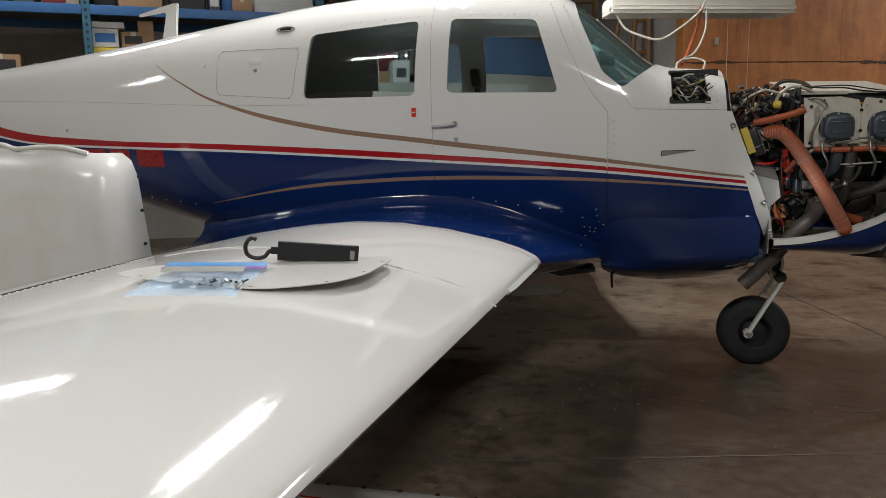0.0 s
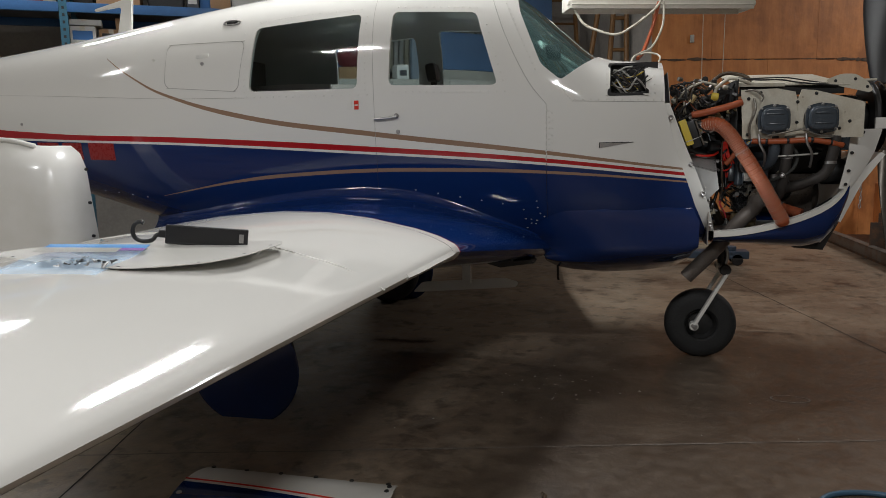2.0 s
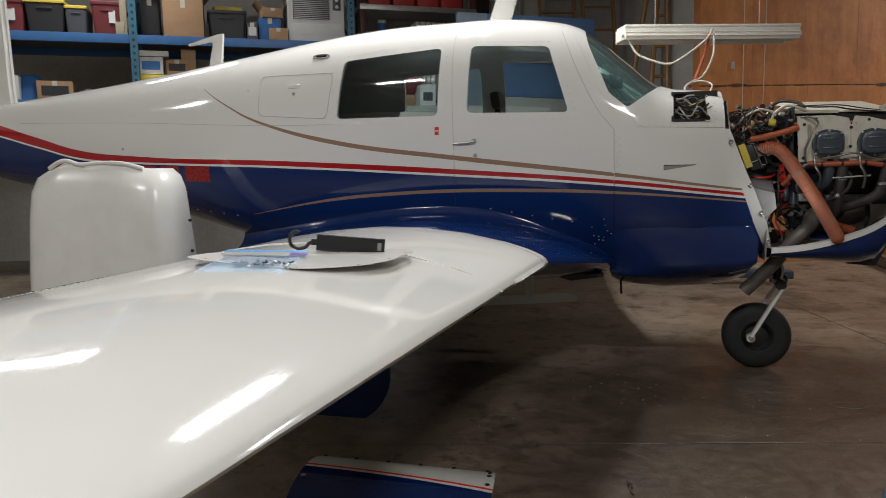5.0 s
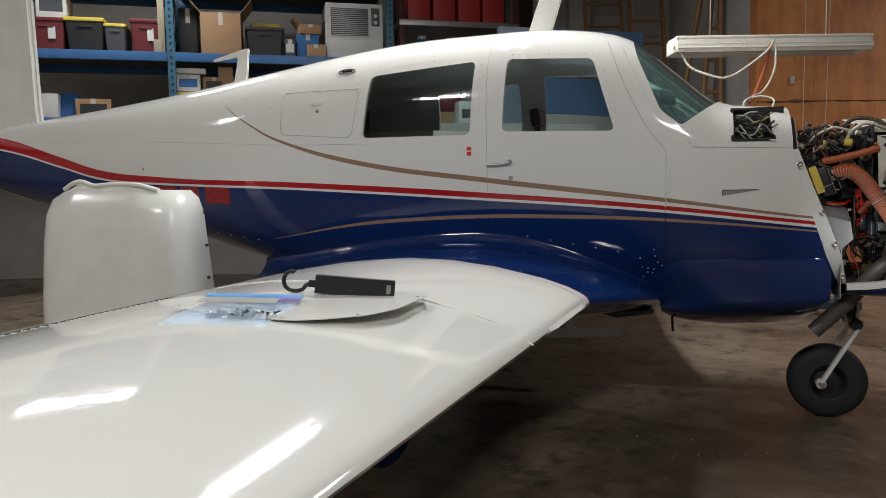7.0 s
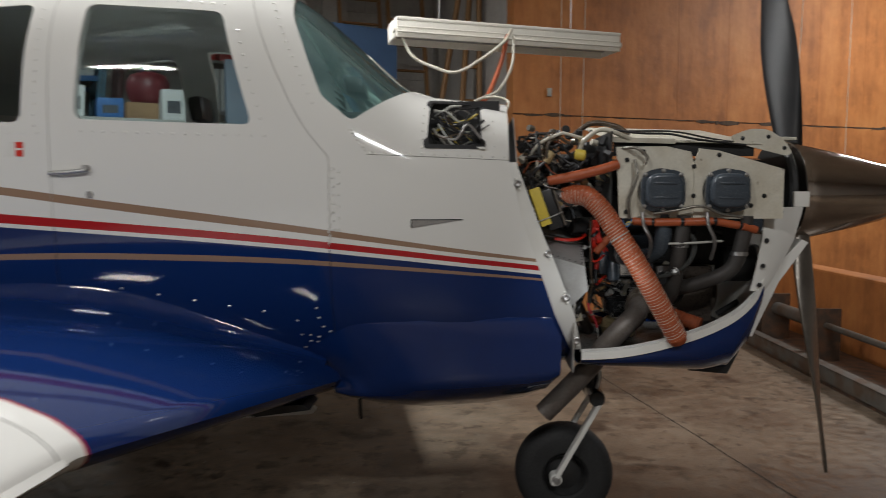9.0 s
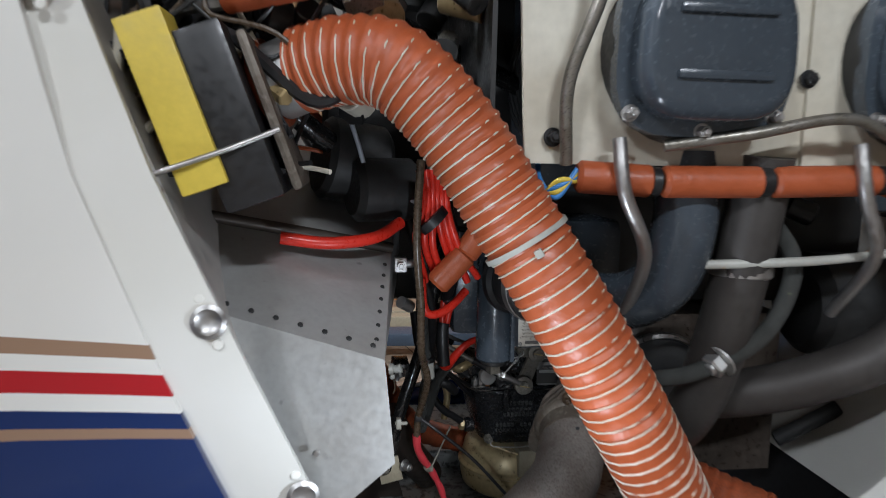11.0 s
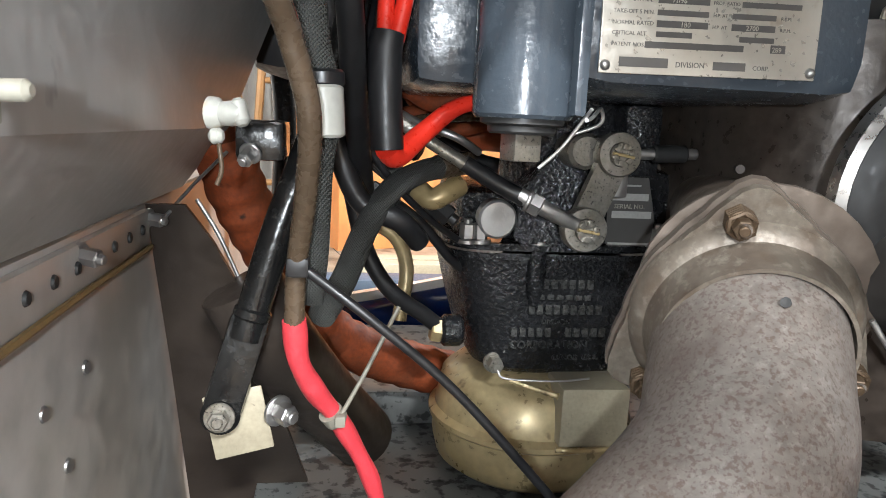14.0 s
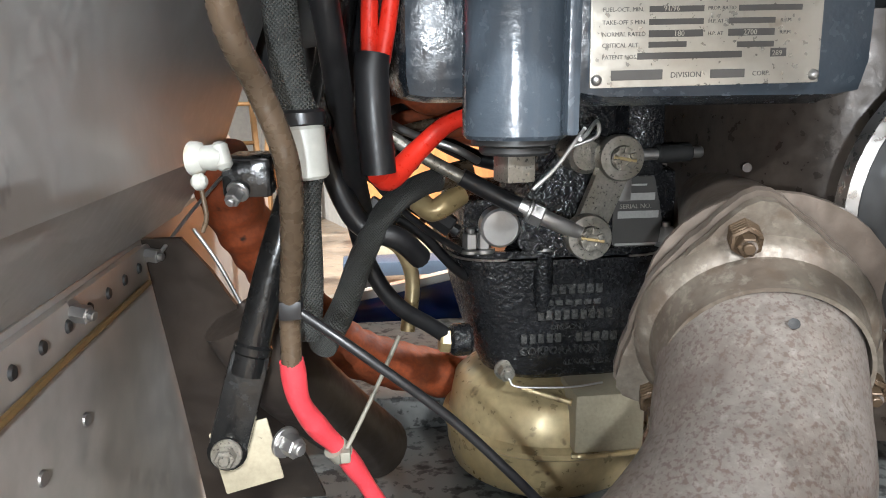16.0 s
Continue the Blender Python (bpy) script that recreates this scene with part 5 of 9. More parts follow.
line_part("braided_hose", [(2.500, -0.205, 1.10), (2.5015, -0.2, 1.0), (2.505, -0.2, 0.942), (2.509, -0.2, 0.922)], 0.0056, BRAID, engine, "grey braided hose", 10, 18)
line_part("braided_hose", [(2.51, -0.2, 0.906), (2.508, -0.19, 0.892), (2.507, -0.175, 0.862), (2.505, -0.17, 0.84)], 0.005, BRAID, engine, "grey braided hose", 10, 18)
part("hose_collar", rod(B(), (2.509, -0.2015, 0.921), (2.510, -0.2015, 0.904), 0.0069, seg=24, bevel=0.001), WHITEPLASTIC, engine, "white plastic hose collar")
part("collar_strap", rod(B(), (2.5088, -0.2, 0.926), (2.509, -0.2, 0.9205), 0.0074, seg=24, bevel=0.001), BLACK, engine)
line_part("rubber_hose", [(2.57, -0.066, 0.887), (2.555, -0.08, 0.884), (2.54, -0.095, 0.876), (2.528, -0.11, 0.859), (2.518, -0.127, 0.838), (2.509, -0.15, 0.828)], 0.006, BRAID, engine, "grey rubber hose", 10, 18)
part("hose_ferrule", rod(B(), (2.566, -0.069, 0.8865), (2.585, -0.055, 0.889), 0.0066, seg=20, bevel=0.0008), SHEATH, engine)
line_part("black_hose", [(2.505, -0.095, 0.95), (2.512, -0.10, 0.905), (2.525, -0.10, 0.872), (2.545, -0.10, 0.862), (2.556, -0.09, 0.85)], 0.0056, BLACK, engine)
line_part("black_hose", [(2.52, -0.05, 0.88), (2.53, -0.05, 0.84), (2.545, -0.05, 0.815), (2.565, -0.047, 0.80), (2.575, -0.045, 0.792)], 0.0048, BLACK, engine)
line_part("braided_line", [(2.515, -0.02, 0.905), (2.528, -0.03, 0.893), (2.548, -0.045, 0.878), (2.566, -0.05, 0.866)], 0.0058, BRAID, engine, "dark braided fuel line", 10, 16)
bolt((2.563, -0.05, 0.868), (2.577, -0.054, 0.858), 0.0062, engine, DARKMETAL, 1.15, "line_nut")
line_part("control_cable", [(2.51, -0.11, 0.93), (2.535, -0.09, 0.888), (2.56, -0.075, 0.862), (2.583, -0.06, 0.845)], 0.0019, BLACK, engine)
line_part("control_cable", [(2.512, 0.0, 0.90), (2.54, -0.005, 0.905), (2.57, 0.0, 0.912), (2.61, 0.01, 0.915)], 0.003, SHEATH, engine)
line_part("heat_lead", [(2.53, 0.03, 0.92), (2.555, 0.03, 0.93), (2.575, 0.03, 0.922), (2.60, 0.03, 0.93)], 0.006, OLDDUCT, engine, "rust-red sleeved lead")
line_part("heat_lead", [(2.54, 0.05, 0.905), (2.565, 0.05, 0.915), (2.59, 0.05, 0.905), (2.62, 0.05, 0.91)], 0.005, OLDDUCT, engine, "rust-red sleeved lead")
for a, b, r in (((2.530, -0.06, 0.872), (2.545, -0.062, 0.862), 0.008), ((2.548, -0.03, 0.856), (2.556, -0.034, 0.847), 0.0065), ((2.55, -0.02, 0.898), (2.562, -0.025, 0.891), 0.006)):
    part("pipe_fitting", rod(B(), a, b, r, seg=6, bevel=0.001), DARKMETAL, engine)
line_part("bronze_pipe", [(2.535, -0.02, 0.85), (2.55, -0.02, 0.84), (2.557, -0.02, 0.82), (2.553, -0.025, 0.79)], 0.0045, BRASS, engine)
part("cable_boot", tube(B(), [(2.55, -0.13, 1.05), (2.545, -0.13, 1.015), (2.5405, -0.131, 0.99), (2.538, -0.133, 0.971)], lambda u: 0.0095 - 0.002 * abs(u - 0.4), 10, 18), BLACK, engine, "black rubber cable boot")
for dx in (-0.004, 0.004):
    line_part("red_lead", [(2.5385 + dx, -0.1335, 0.976), (2.537 + dx, -0.1335, 0.962), (2.535 + dx * 0.6, -0.135, 0.943)], 0.0036, REDWIRE, engine)
line_part("taped_cable", [(2.534, -0.1345, 0.946), (2.533, -0.1355, 0.938), (2.5335, -0.137, 0.92), (2.535, -0.137, 0.898)], 0.0072, BLACK, engine, "black taped cable", 10, 16)
line_part("red_cable", [(2.535, -0.137, 0.899), (2.540, -0.131, 0.8955), (2.553, -0.12, 0.906), (2.567, -0.115, 0.917), (2.585, -0.11, 0.9225)], lambda u: 0.0058 - 0.0025 * u, REDWIRE, engine, "red battery cable", 10, 14)
line_part("strap_cable", [(2.503, -0.197, 0.859), (2.527, -0.203, 0.842), (2.558, -0.205, 0.816), (2.592, -0.206, 0.779), (2.612, -0.206, 0.755)], 0.0018, BLACK, engine, "black nylon strap")
part("strap_head", box(B(), (2.4975, -0.2, 0.8555), (2.5055, -0.19, 0.8625), None, 0.0015), BLACK, engine)
line_part("nylon_tie", [(2.54, -0.167, 0.837), (2.528, -0.172, 0.813), (2.517, -0.1845, 0.797)], 0.0009, NYLON, engine, "pale nylon cable tie")
part("tie_loop", rod(B(), (2.5135, -0.181, 0.7985), (2.516, -0.179, 0.7945), 0.0048, seg=20), NYLON, engine)
part("tie_lock", box(B(), (2.5155, -0.1875, 0.7945), (2.5195, -0.183, 0.799), None, 0.0008), NYLON, engine)
line_part("firewall_duct", [(2.452, -0.045, 0.90), (2.458, -0.03, 0.868), (2.472, -0.015, 0.836), (2.496, 0.005, 0.79), (2.53, 0.02, 0.757), (2.61, 0.04, 0.728), (2.66, 0.04, 0.722)], lambda u: 0.0165 + 0.0006 * math.sin(u * 130), OLDDUCT, engine, "oily orange heater duct", 18, 24)
line_part("heater_pipe", [(2.47, -0.105, 0.83), (2.486, -0.10, 0.80), (2.507, -0.06, 0.757), (2.533, -0.02, 0.713)], 0.02, BURNT, engine, "dark brown heater pipe", 10, 24)

# engine mount: black tubes with flattened ends
mount = part("engine_mount", tube(B(), [(2.560, -0.115, 1.10), (2.531, -0.118, 1.01), (2.514, -0.13, 0.932), (2.5, -0.14, 0.89), (2.4905, -0.145, 0.863), (2.4775, -0.15, 0.818)], 0.0069, 10, 24), BLACKPAINT, engine, "chipped black engine mount tube")
MS, ME = Vector((2.4805, -0.149, 0.828)), Vector((2.4665, -0.154, 0.780))
md = (ME - MS).normalized()
mw = md.cross(Vector((0, 1, 0))).normalized()
mn = mw.cross(md)
Mf = Matrix((mw, md, mn)).transposed().to_4x4()
Mf.translation = MS
bm = B()
box(bm, (-0.0082, 0.0, -0.0035), (0.0082, 0.044, 0.0035), Mf, 0.003)
rod(bm, Mf @ Vector((0, 0.044, -0.004)), Mf @ Vector((0, 0.044, 0.004)), 0.0082, seg=24, bevel=0.002)
part("flattened_end", bm, BLACKPAINT, mount)
part("weld_ring", rod(B(), MS - md * 0.004, MS + md * 0.003, 0.0079, seg=24, bevel=0.002), BLACKPAINT, mount)
e = Mf @ Vector((0, 0.044, 0))
sgn = -1 if mn.y > 0 else 1
bolt(e + mn * sgn * 0.004, e + mn * sgn * 0.011, 0.0043, mount, DIRTYSTEEL, 1.5)
part("mount_plate", box(B(), (-0.0125, 0.030, 0.005), (0.0125, 0.058, 0.0065), Mf @ Matrix.Translation((0.006, 0.044, 0)) @ Matrix.Rotation(-0.5, 4, "Z") @ Matrix.Translation((0, -0.040, 0)), 0.0008), TAN, engine, "tan gusset plate")
bolt((2.4905, -0.147, 0.785), (2.497, -0.154, 0.7845), 0.0048, engine, STEEL)
for pts in ([(2.27, -0.30, 1.32), (2.42, -0.25, 1.27), (2.62, -0.16, 1.2)], [(2.27, -0.30, 1.30), (2.40, -0.24, 1.15), (2.56, -0.115, 1.09)], [(2.27, 0.30, 1.32), (2.42, 0.25, 1.27), (2.62, 0.16, 1.2)], [(2.27, 0.30, 1.30), (2.45, 0.2, 1.0), (2.47, 0.154, 0.78)]):
    line_part("mount_tube", pts, 0.010, BLACKPAINT, engine, "chipped black engine mount tube")
part("mount_pad", box(B(), (2.476, -0.165, 0.893), (2.494, -0.13, 0.908), None, 0.002), BLACKPAINT, engine)
bolt((2.482, -0.165, 0.896), (2.480, -0.171, 0.893), 0.003, engine, STEEL)
part("mount_link", rod(B(), (2.478, -0.235, 0.992), (2.488, -0.225, 0.985), 0.006, seg=16), STEEL, engine)

# ---- airframe details ----
def wing_paint():
    """White upper surface, dark blue at the root inside a curved line."""
    m = material("wing_paint", (0.74, 0.73, 0.69), 0.1, bump=0.035, bscale=6)
    nt = m.node_tree
    b = nt.nodes["Principled BSDF"]
    tc = nt.nodes.new("ShaderNodeTexCoord")
    sep = nt.nodes.new("ShaderNodeSeparateXYZ")
    nt.links.new(tc.outputs["Object"], sep.inputs[0])
    ab = nt.nodes.new("ShaderNodeMath")
    ab.operation = "ABSOLUTE"
    nt.links.new(sep.outputs[1], ab.inputs[0])
    u = nt.nodes.new("ShaderNodeMapRange")
    u.inputs[1].default_value, u.inputs[2].default_value = -1.0, 2.0
    nt.links.new(sep.outputs[0], u.inputs[0])
    c = nt.nodes.new("ShaderNodeFloatCurve")
    pts = [(-1, 1.3), (-0.4, 1.3), (0.4, 1.32), (0.8, 1.34), (1.05, 1.375), (1.25, 1.405), (1.38, 1.43), (1.44, 1.455), (1.5, 1.48), (2, 1.5)]
    pts = [((x + 1) / 3, y / 2) for x, y in pts]
    cv = c.mapping.curves[0]
    cv.points[0].location, cv.points[1].location = pts[0], pts[-1]
    for p in pts[1:-1]:
        cv.points.new(*p)
    c.mapping.update()
    nt.links.new(u.outputs[0], c.inputs[1])
    d = nt.nodes.new("ShaderNodeMath")
    d.operation = "MULTIPLY_ADD"
    d.inputs[1].default_value = 2
    nt.links.new(c.outputs[0], d.inputs[0])
    neg = nt.nodes.new("ShaderNodeMath")
    neg.operation = "MULTIPLY"
    neg.inputs[1].default_value = -1
    nt.links.new(ab.outputs[0], neg.inputs[0])
    nt.links.new(neg.outputs[0], d.inputs[2])
    g = nt.nodes.new("ShaderNodeMath")
    g.operation = "GREATER_THAN"
    g.inputs[1].default_value = 0
    nt.links.new(d.outputs[0], g.inputs[0])
    n = nt.nodes.new("ShaderNodeTexNoise")
    n.inputs["Scale"].default_value, n.inputs["Detail"].default_value = 3, 6
    nt.links.new(tc.outputs["Object"], n.inputs["Vector"])
    r = nt.nodes.new("ShaderNodeMapRange")
    r.inputs[3].default_value, r.inputs[4].default_value = 0.95, 1.04
    nt.links.new(n.outputs["Fac"], r.inputs[0])
    mx = nt.nodes.new("ShaderNodeMix")
    mx.data_type = "RGBA"
    mx.inputs[6].default_value, mx.inputs[7].default_value = (0.74, 0.73, 0.69, 1), (0.005, 0.022, 0.105, 1)
    nt.links.new(g.outputs[0], mx.inputs[0])
    mul = nt.nodes.new("ShaderNodeMix")
    mul.data_type, mul.blend_type = "RGBA", "MULTIPLY"
    mul.inputs[0].default_value = 1
    # thin red and dark lines along the white edge
    last = mx.outputs[2]
    for off, wide, colour in ((-0.004, 0.004, (0.36, 0.015, 0.02, 1)), (-0.075, 0.0016, (0.05, 0.045, 0.04, 1))):
        cp = nt.nodes.new("ShaderNodeMath")
        cp.operation = "COMPARE"
        cp.inputs[1].default_value, cp.inputs[2].default_value = off, wide
        nt.links.new(d.outputs[0], cp.inputs[0])
        ml = nt.nodes.new("ShaderNodeMix")
        ml.data_type = "RGBA"
        ml.inputs[7].default_value = colour
        nt.links.new(cp.outputs[0], ml.inputs[0])
        nt.links.new(last, ml.inputs[6])
        last = ml.outputs[2]
    nt.links.new(last, mul.inputs[6])
    nt.links.new(r.outputs[0], mul.inputs[7])
    nt.links.new(mul.outputs[2], b.inputs["Base Color"])
    # the blue root is polished, the white skin duller
    rr0 = nt.nodes.new("ShaderNodeMapRange")
    rr0.inputs[3].default_value, rr0.inputs[4].default_value = 0.065, 0.05
    nt.links.new(g.outputs[0], rr0.inputs[0])
    nt.links.new(rr0.outputs[0], b.inputs["Roughness"])
    return m


WINGPAINT = wing_paint()
CHORD = [(0, 0), (0.005, 0.009), (0.0125, 0.0155), (0.025, 0.0215), (0.05, 0.032), (0.1, 0.048), (0.2, 0.071), (0.3, 0.085), (0.4, 0.09), (0.5, 0.085), (0.6, 0.073), (0.72, 0.052), (0.86, 0.025), (1, 0.002),
         (1, -0.002), (0.85, -0.012), (0.6, -0.035), (0.35, -0.05), (0.15, -0.04), (0.05, -0.026), (0.015, -0.015), (0.005, -0.008)]


def wing_at(y):
    """Leading edge x and z, trailing edge x and z, at y metres from the centre line."""
    inner = max(1.5 - y, 0)
    le = 1.451 - 0.088 * (y - 1.5) if y > 1.5 else 1.451 + 0.24 * inner
    zl = 0.767 - 0.13 * inner
    return le, zl, -0.5 + 0.2 * (y - 0.55), 0.665 + 0.05 * (y - 0.55)


def wing_top(x, y):
    """Height of the upper wing surface."""
    le, zl, te, zt = wing_at(abs(y))
    u = min(max((le - x) / (le - te), 0), 1)
    for (a, p), (b, q) in zip(CHORD[:13], CHORD[1:14]):
        if a <= u <= b:
            w = p + (q - p) * (u - a) / (b - a)
            return zl + (zt - zl) * u + w * (le - te)
    return zt


def wing(side):
    bm = B()
    rings = []
    ys = [0.45 + 0.08 * k for k in range(14)] + [1.6 + 0.25 * k for k in range(15)]
    for y in ys:
        le, zl, te, zt = wing_at(y)
        th = 1.0 if y < 5.0 else 0.55
        rings.append([bm.verts.new((le + (te - le) * u, side * y, zl + (zt - zl) * u + w * (le - te) * th)) for u, w in CHORD])
    n = len(CHORD)
    for a, b in zip(rings, rings[1:]):
        for i in range(n):
            bm.faces.new((a[i], a[(i + 1) % n], b[(i + 1) % n], b[i]))
    bm.faces.new(rings[0])
    bm.faces.new(rings[-1][::-1])
    bmesh.ops.recalc_face_normals(bm, faces=bm.faces[:])
    return part("wing", bm, WINGPAINT, aircraft, "white-painted metal wing", angle=50)


for s in (-1, 1):
    w = wing(s)
    # skin joint ridge across the chord
    for yy in (1.62,):
        line_part("skin_joint", [(1.40 - 0.1 * k, s * (yy + 0.55 - 0.022 * k * k * 0.1), wing_top(1.40 - 0.1 * k, yy + 0.55 - 0.022 * k * k * 0.1) + 0.0006) for k in range(12)], 0.0022, WHITE, w)
    line_part("flap_gap", [(-0.26 + 0.2 * (k * 0.3), s * (0.75 + k * 0.3), wing_top(-0.26 + 0.06 * k, 0.75 + k * 0.3) + 0.0005) for k in range(14)], 0.003, BLACK, w)
    bm = B()
    for k in range(120):
        y = 0.75 + k * 0.036
        for dx in (0.03, 0.075):
            x = -0.26 + 0.2 * (y - 0.75) + dx
            z = wing_top(x, y)
            lathe(bm, [(0.004, 0), (0.003, 0.0016), (0, 0.002)], Matrix.Translation((x, s * y, z)), 6)
    tagged(part("rivet_row", bm, WHITE, w), kind="stuff")
    # fillet between wing and fuselage
    bm = B()
    rings = []
    for k in range(27):
        x = -0.55 + 2.2 * k / 26
        fade = min(max((1.64 - x) / 0.7, 0), 1)
        fade = fade * fade * (3 - 2 * fade)
        w_out, rise = 0.05 + 0.15 * fade, 0.015 + 0.085 * fade
        ring = []
        for j in range(17):
            a = j / 16
            zf = max(wing_top(x, 0.56), 0.66) + rise
            ys = -side_y(x, zf)
            yo = ys + w_out
            zo = wing_top(x, yo) - 0.002 if wing_at(yo)[0] > x else wing_at(yo)[1]
            ta = math.pi / 2 * a
            ring.append(bm.verts.new((x, s * (ys - 0.004 + (yo - ys + 0.004) * (1 - math.cos(ta))), zo + (zf - zo) * (1 - math.sin(ta)))))
        rings.append(ring)
    for a, b in zip(rings, rings[1:]):
        for j in range(16):
            bm.faces.new((a[j], b[j], b[j + 1], a[j + 1]))
    bmesh.ops.recalc_face_normals(bm, faces=bm.faces[:])
    part("wing_fillet", bm, BLUE, aircraft, "dark blue wing root fairing", angle=80)
    # stall strip along the leading edge
    bm = B()
    for k in range(9):
        y = 1.52 + 0.46 * k / 8
        le, zl = wing_at(y)[:2]
        e = 0.4 if k in (0, 8) else 1.0
        for dx, dz in ((-0.004, 0.008), (0.009 * e, -0.002), (-0.004, -0.010)):
            bm.verts.new((le + dx, s * y, zl + dz))
    bm.verts.ensure_lookup_table()
    for k in range(8):
        for q in range(3):
            v = (3 * k + q, 3 * k + (q + 1) % 3, 3 * k + 3 + (q + 1) % 3, 3 * k + 3 + q)
            bm.faces.new([bm.verts[n] for n in v])
    bm.faces.new([bm.verts[n] for n in (0, 1, 2)])
    bm.faces.new([bm.verts[n] for n in (24, 25, 26)])
    bmesh.ops.recalc_face_normals(bm, faces=bm.faces[:])
    part("stall_strip", bm, WHITE, w, "white stall strip on the leading edge", angle=30)


def on_skin(x, z, out=0.0):
    return Vector((x, side_y(x, z) - out, z))


def seam(pts, r=0.0016, mat=None, parent=None, n=10):
    """A thin joint line lying on the starboard skin, through (x, z) pairs."""
    line = spline([(x, 0, z) for x, z in pts], n)
    return part("panel_joint", tube(B(), [on_skin(p.x, p.z, 0.0004) for p in line], r, 1, 5), mat or SEAM, parent or aircraft)


SEAM = material("grey_panel_gap", (0.36, 0.35, 0.32), 0.6, var=0.1, scale=30)
seam(rounded([(-0.258, 1.672), (0.205, 1.664), (0.165, 1.417), (-0.26, 1.452)], 0.04, 4) + [(-0.258, 1.64)], 0.0013, n=2)
SEAMBLUE = material("dark_blue_panel_gap", (0.004, 0.008, 0.03), 0.6, var=0.1, scale=30)
seam([(0.875, 1.90), (0.868, 1.75), (0.872, 1.40), (0.876, 1.13)], 0.0009)
seam([(0.876, 1.11), (0.878, 1.05), (0.875, 0.93)], 0.0009, SEAMBLUE)
seam([(1.42, 1.83), (1.50, 1.62), (1.60, 1.42), (1.685, 1.31)], 0.0011)
seam([(1.688, 1.04), (1.688, 0.9), (1.688, 0.70)], 0.0011, SEAMBLUE)
hg = seam([(1.6865, 1.31), (1.688, 1.2), (1.688, 1.05)], 0.0009)
for k in range(15):
    z = 1.30 - 0.0165 * k
    x = 1.688 + (0.0016 if k % 2 else -0.0016)
    part("hinge_knuckle", tube(B(), [on_skin(x, z, 0.0), on_skin(x, z - 0.012, 0.0)], 0.0026, 1, 8), WHITE, hg)
seam([(-2.2, 1.50), (-1.2, 1.455), (-0.3, 1.40), (0.2, 1.385)], 0.0008)
seam([(1.80, 1.318), (2.0, 1.312), (2.215, 1.306)], 0.0012)


# Blue-side rivet heads coloured bright, so their glints are painted in.
GLINTHEAD = material("glint_bright_rivet_head", (0.5, 0.5, 0.52), 0.35, 0.6, var=0.1, scale=60)


def rivets(pts, step, r=0.0042, mat=None):
    """A row of round heads on the starboard skin."""
    line = spline([(x, 0, z) for x, z in pts], 24)
    bm, left = B(), 0.0
    for a, b in zip(line, line[1:]):
        left += (b - a).length
        if left >= step:
            left = 0
            p = on_skin(b.x, b.z)
            lathe(bm, [(r, 0), (r * 0.75, r * 0.5), (0, r * 0.65)], frame_to(p, p + (p - Vector((p.x, 0, 1.3))).normalized()), 8)
    return tagged(part("rivet_row", bm, mat or WHITE, aircraft), kind="stuff")


for row, st in (([(0.20, 1.73), (0.205, 1.55), (0.20, 1.40)], 0.03), ([(0.22, 1.385), (0.5, 1.38), (0.84, 1.378)], 0.03), ([(0.25, 1.75), (0.5, 1.775), (0.83, 1.79)], 0.03), ([(0.835, 1.78), (0.83, 1.40)], 0.03),
                ([(0.935, 1.385), (1.2, 1.378), (1.50, 1.37)], 0.028), ([(0.95, 1.79), (1.36, 1.77)], 0.028), ([(1.47, 1.84), (1.56, 1.63), (1.64, 1.46)], 0.025), ([(1.40, 1.72), (1.49, 1.42)], 0.03),
                ([(1.74, 1.40), (1.80, 1.32)], 0.012), ([(1.70, 1.30), (1.70, 1.1)], 0.02), ([(1.715, 1.30), (1.715, 1.1)], 0.03), ([(1.78, 1.325), (2.2, 1.315)], 0.03), ([(2.165, 1.47), (2.172, 1.33)], 0.04), ([(1.955, 1.49), (1.955, 1.34)], 0.02),
                ([(0.23, 1.39), (0.2, 1.385), (0.14, 1.39)], 0.015)):
    rivets(row, st)
for row, st in (([(-0.9, 0.93), (-0.4, 0.88)], 0.09), ([(0.96, 0.935), (1.09, 0.917), (1.345, 0.874), (1.464, 0.855), (1.542, 0.834), (1.613, 0.81), (1.69, 0.78)], 0.1), ([(1.51, 0.695), (1.53, 0.715), (1.585, 0.73), (1.655, 0.73), (1.66, 0.75)], 0.045), ([(1.636, 0.893), (1.644, 0.834), (1.66, 0.79)], 0.03), ([(1.56, 0.775), (1.60, 0.775), (1.65, 0.765)], 0.025), ([(1.59, 0.755), (1.64, 0.75)], 0.02)):
    rivets(row, st, 0.0045, GLINTHEAD)

# door handle, baggage latch, label, air exit, small fittings on the starboard side
dh = part("door_handle", tube(B(), [on_skin(0.875, 1.262, 0.008), on_skin(0.93, 1.264, 0.011), on_skin(0.985, 1.270, 0.012)], 0.0065, 8, 10), ALU, aircraft, "flush metal door handle")
part("handle_pivot", rod(B(), on_skin(0.983, 1.275, -0.002), on_skin(0.983, 1.275, 0.014), 0.011, seg=18, bevel=0.002), STEEL, dh)
part("door_lock", rod(B(), on_skin(0.988, 1.2, -0.002), on_skin(0.988, 1.2, 0.005), 0.010, seg=18, bevel=0.001), STEEL, aircraft)
lt = part("baggage_latch", box(B(), (-0.07, side_y(-0.04, 1.6) - 0.006, 1.592), (0.0, side_y(-0.04, 1.6) + 0.004, 1.612), None, 0.003), WHITE, aircraft, "white flush baggage latch")
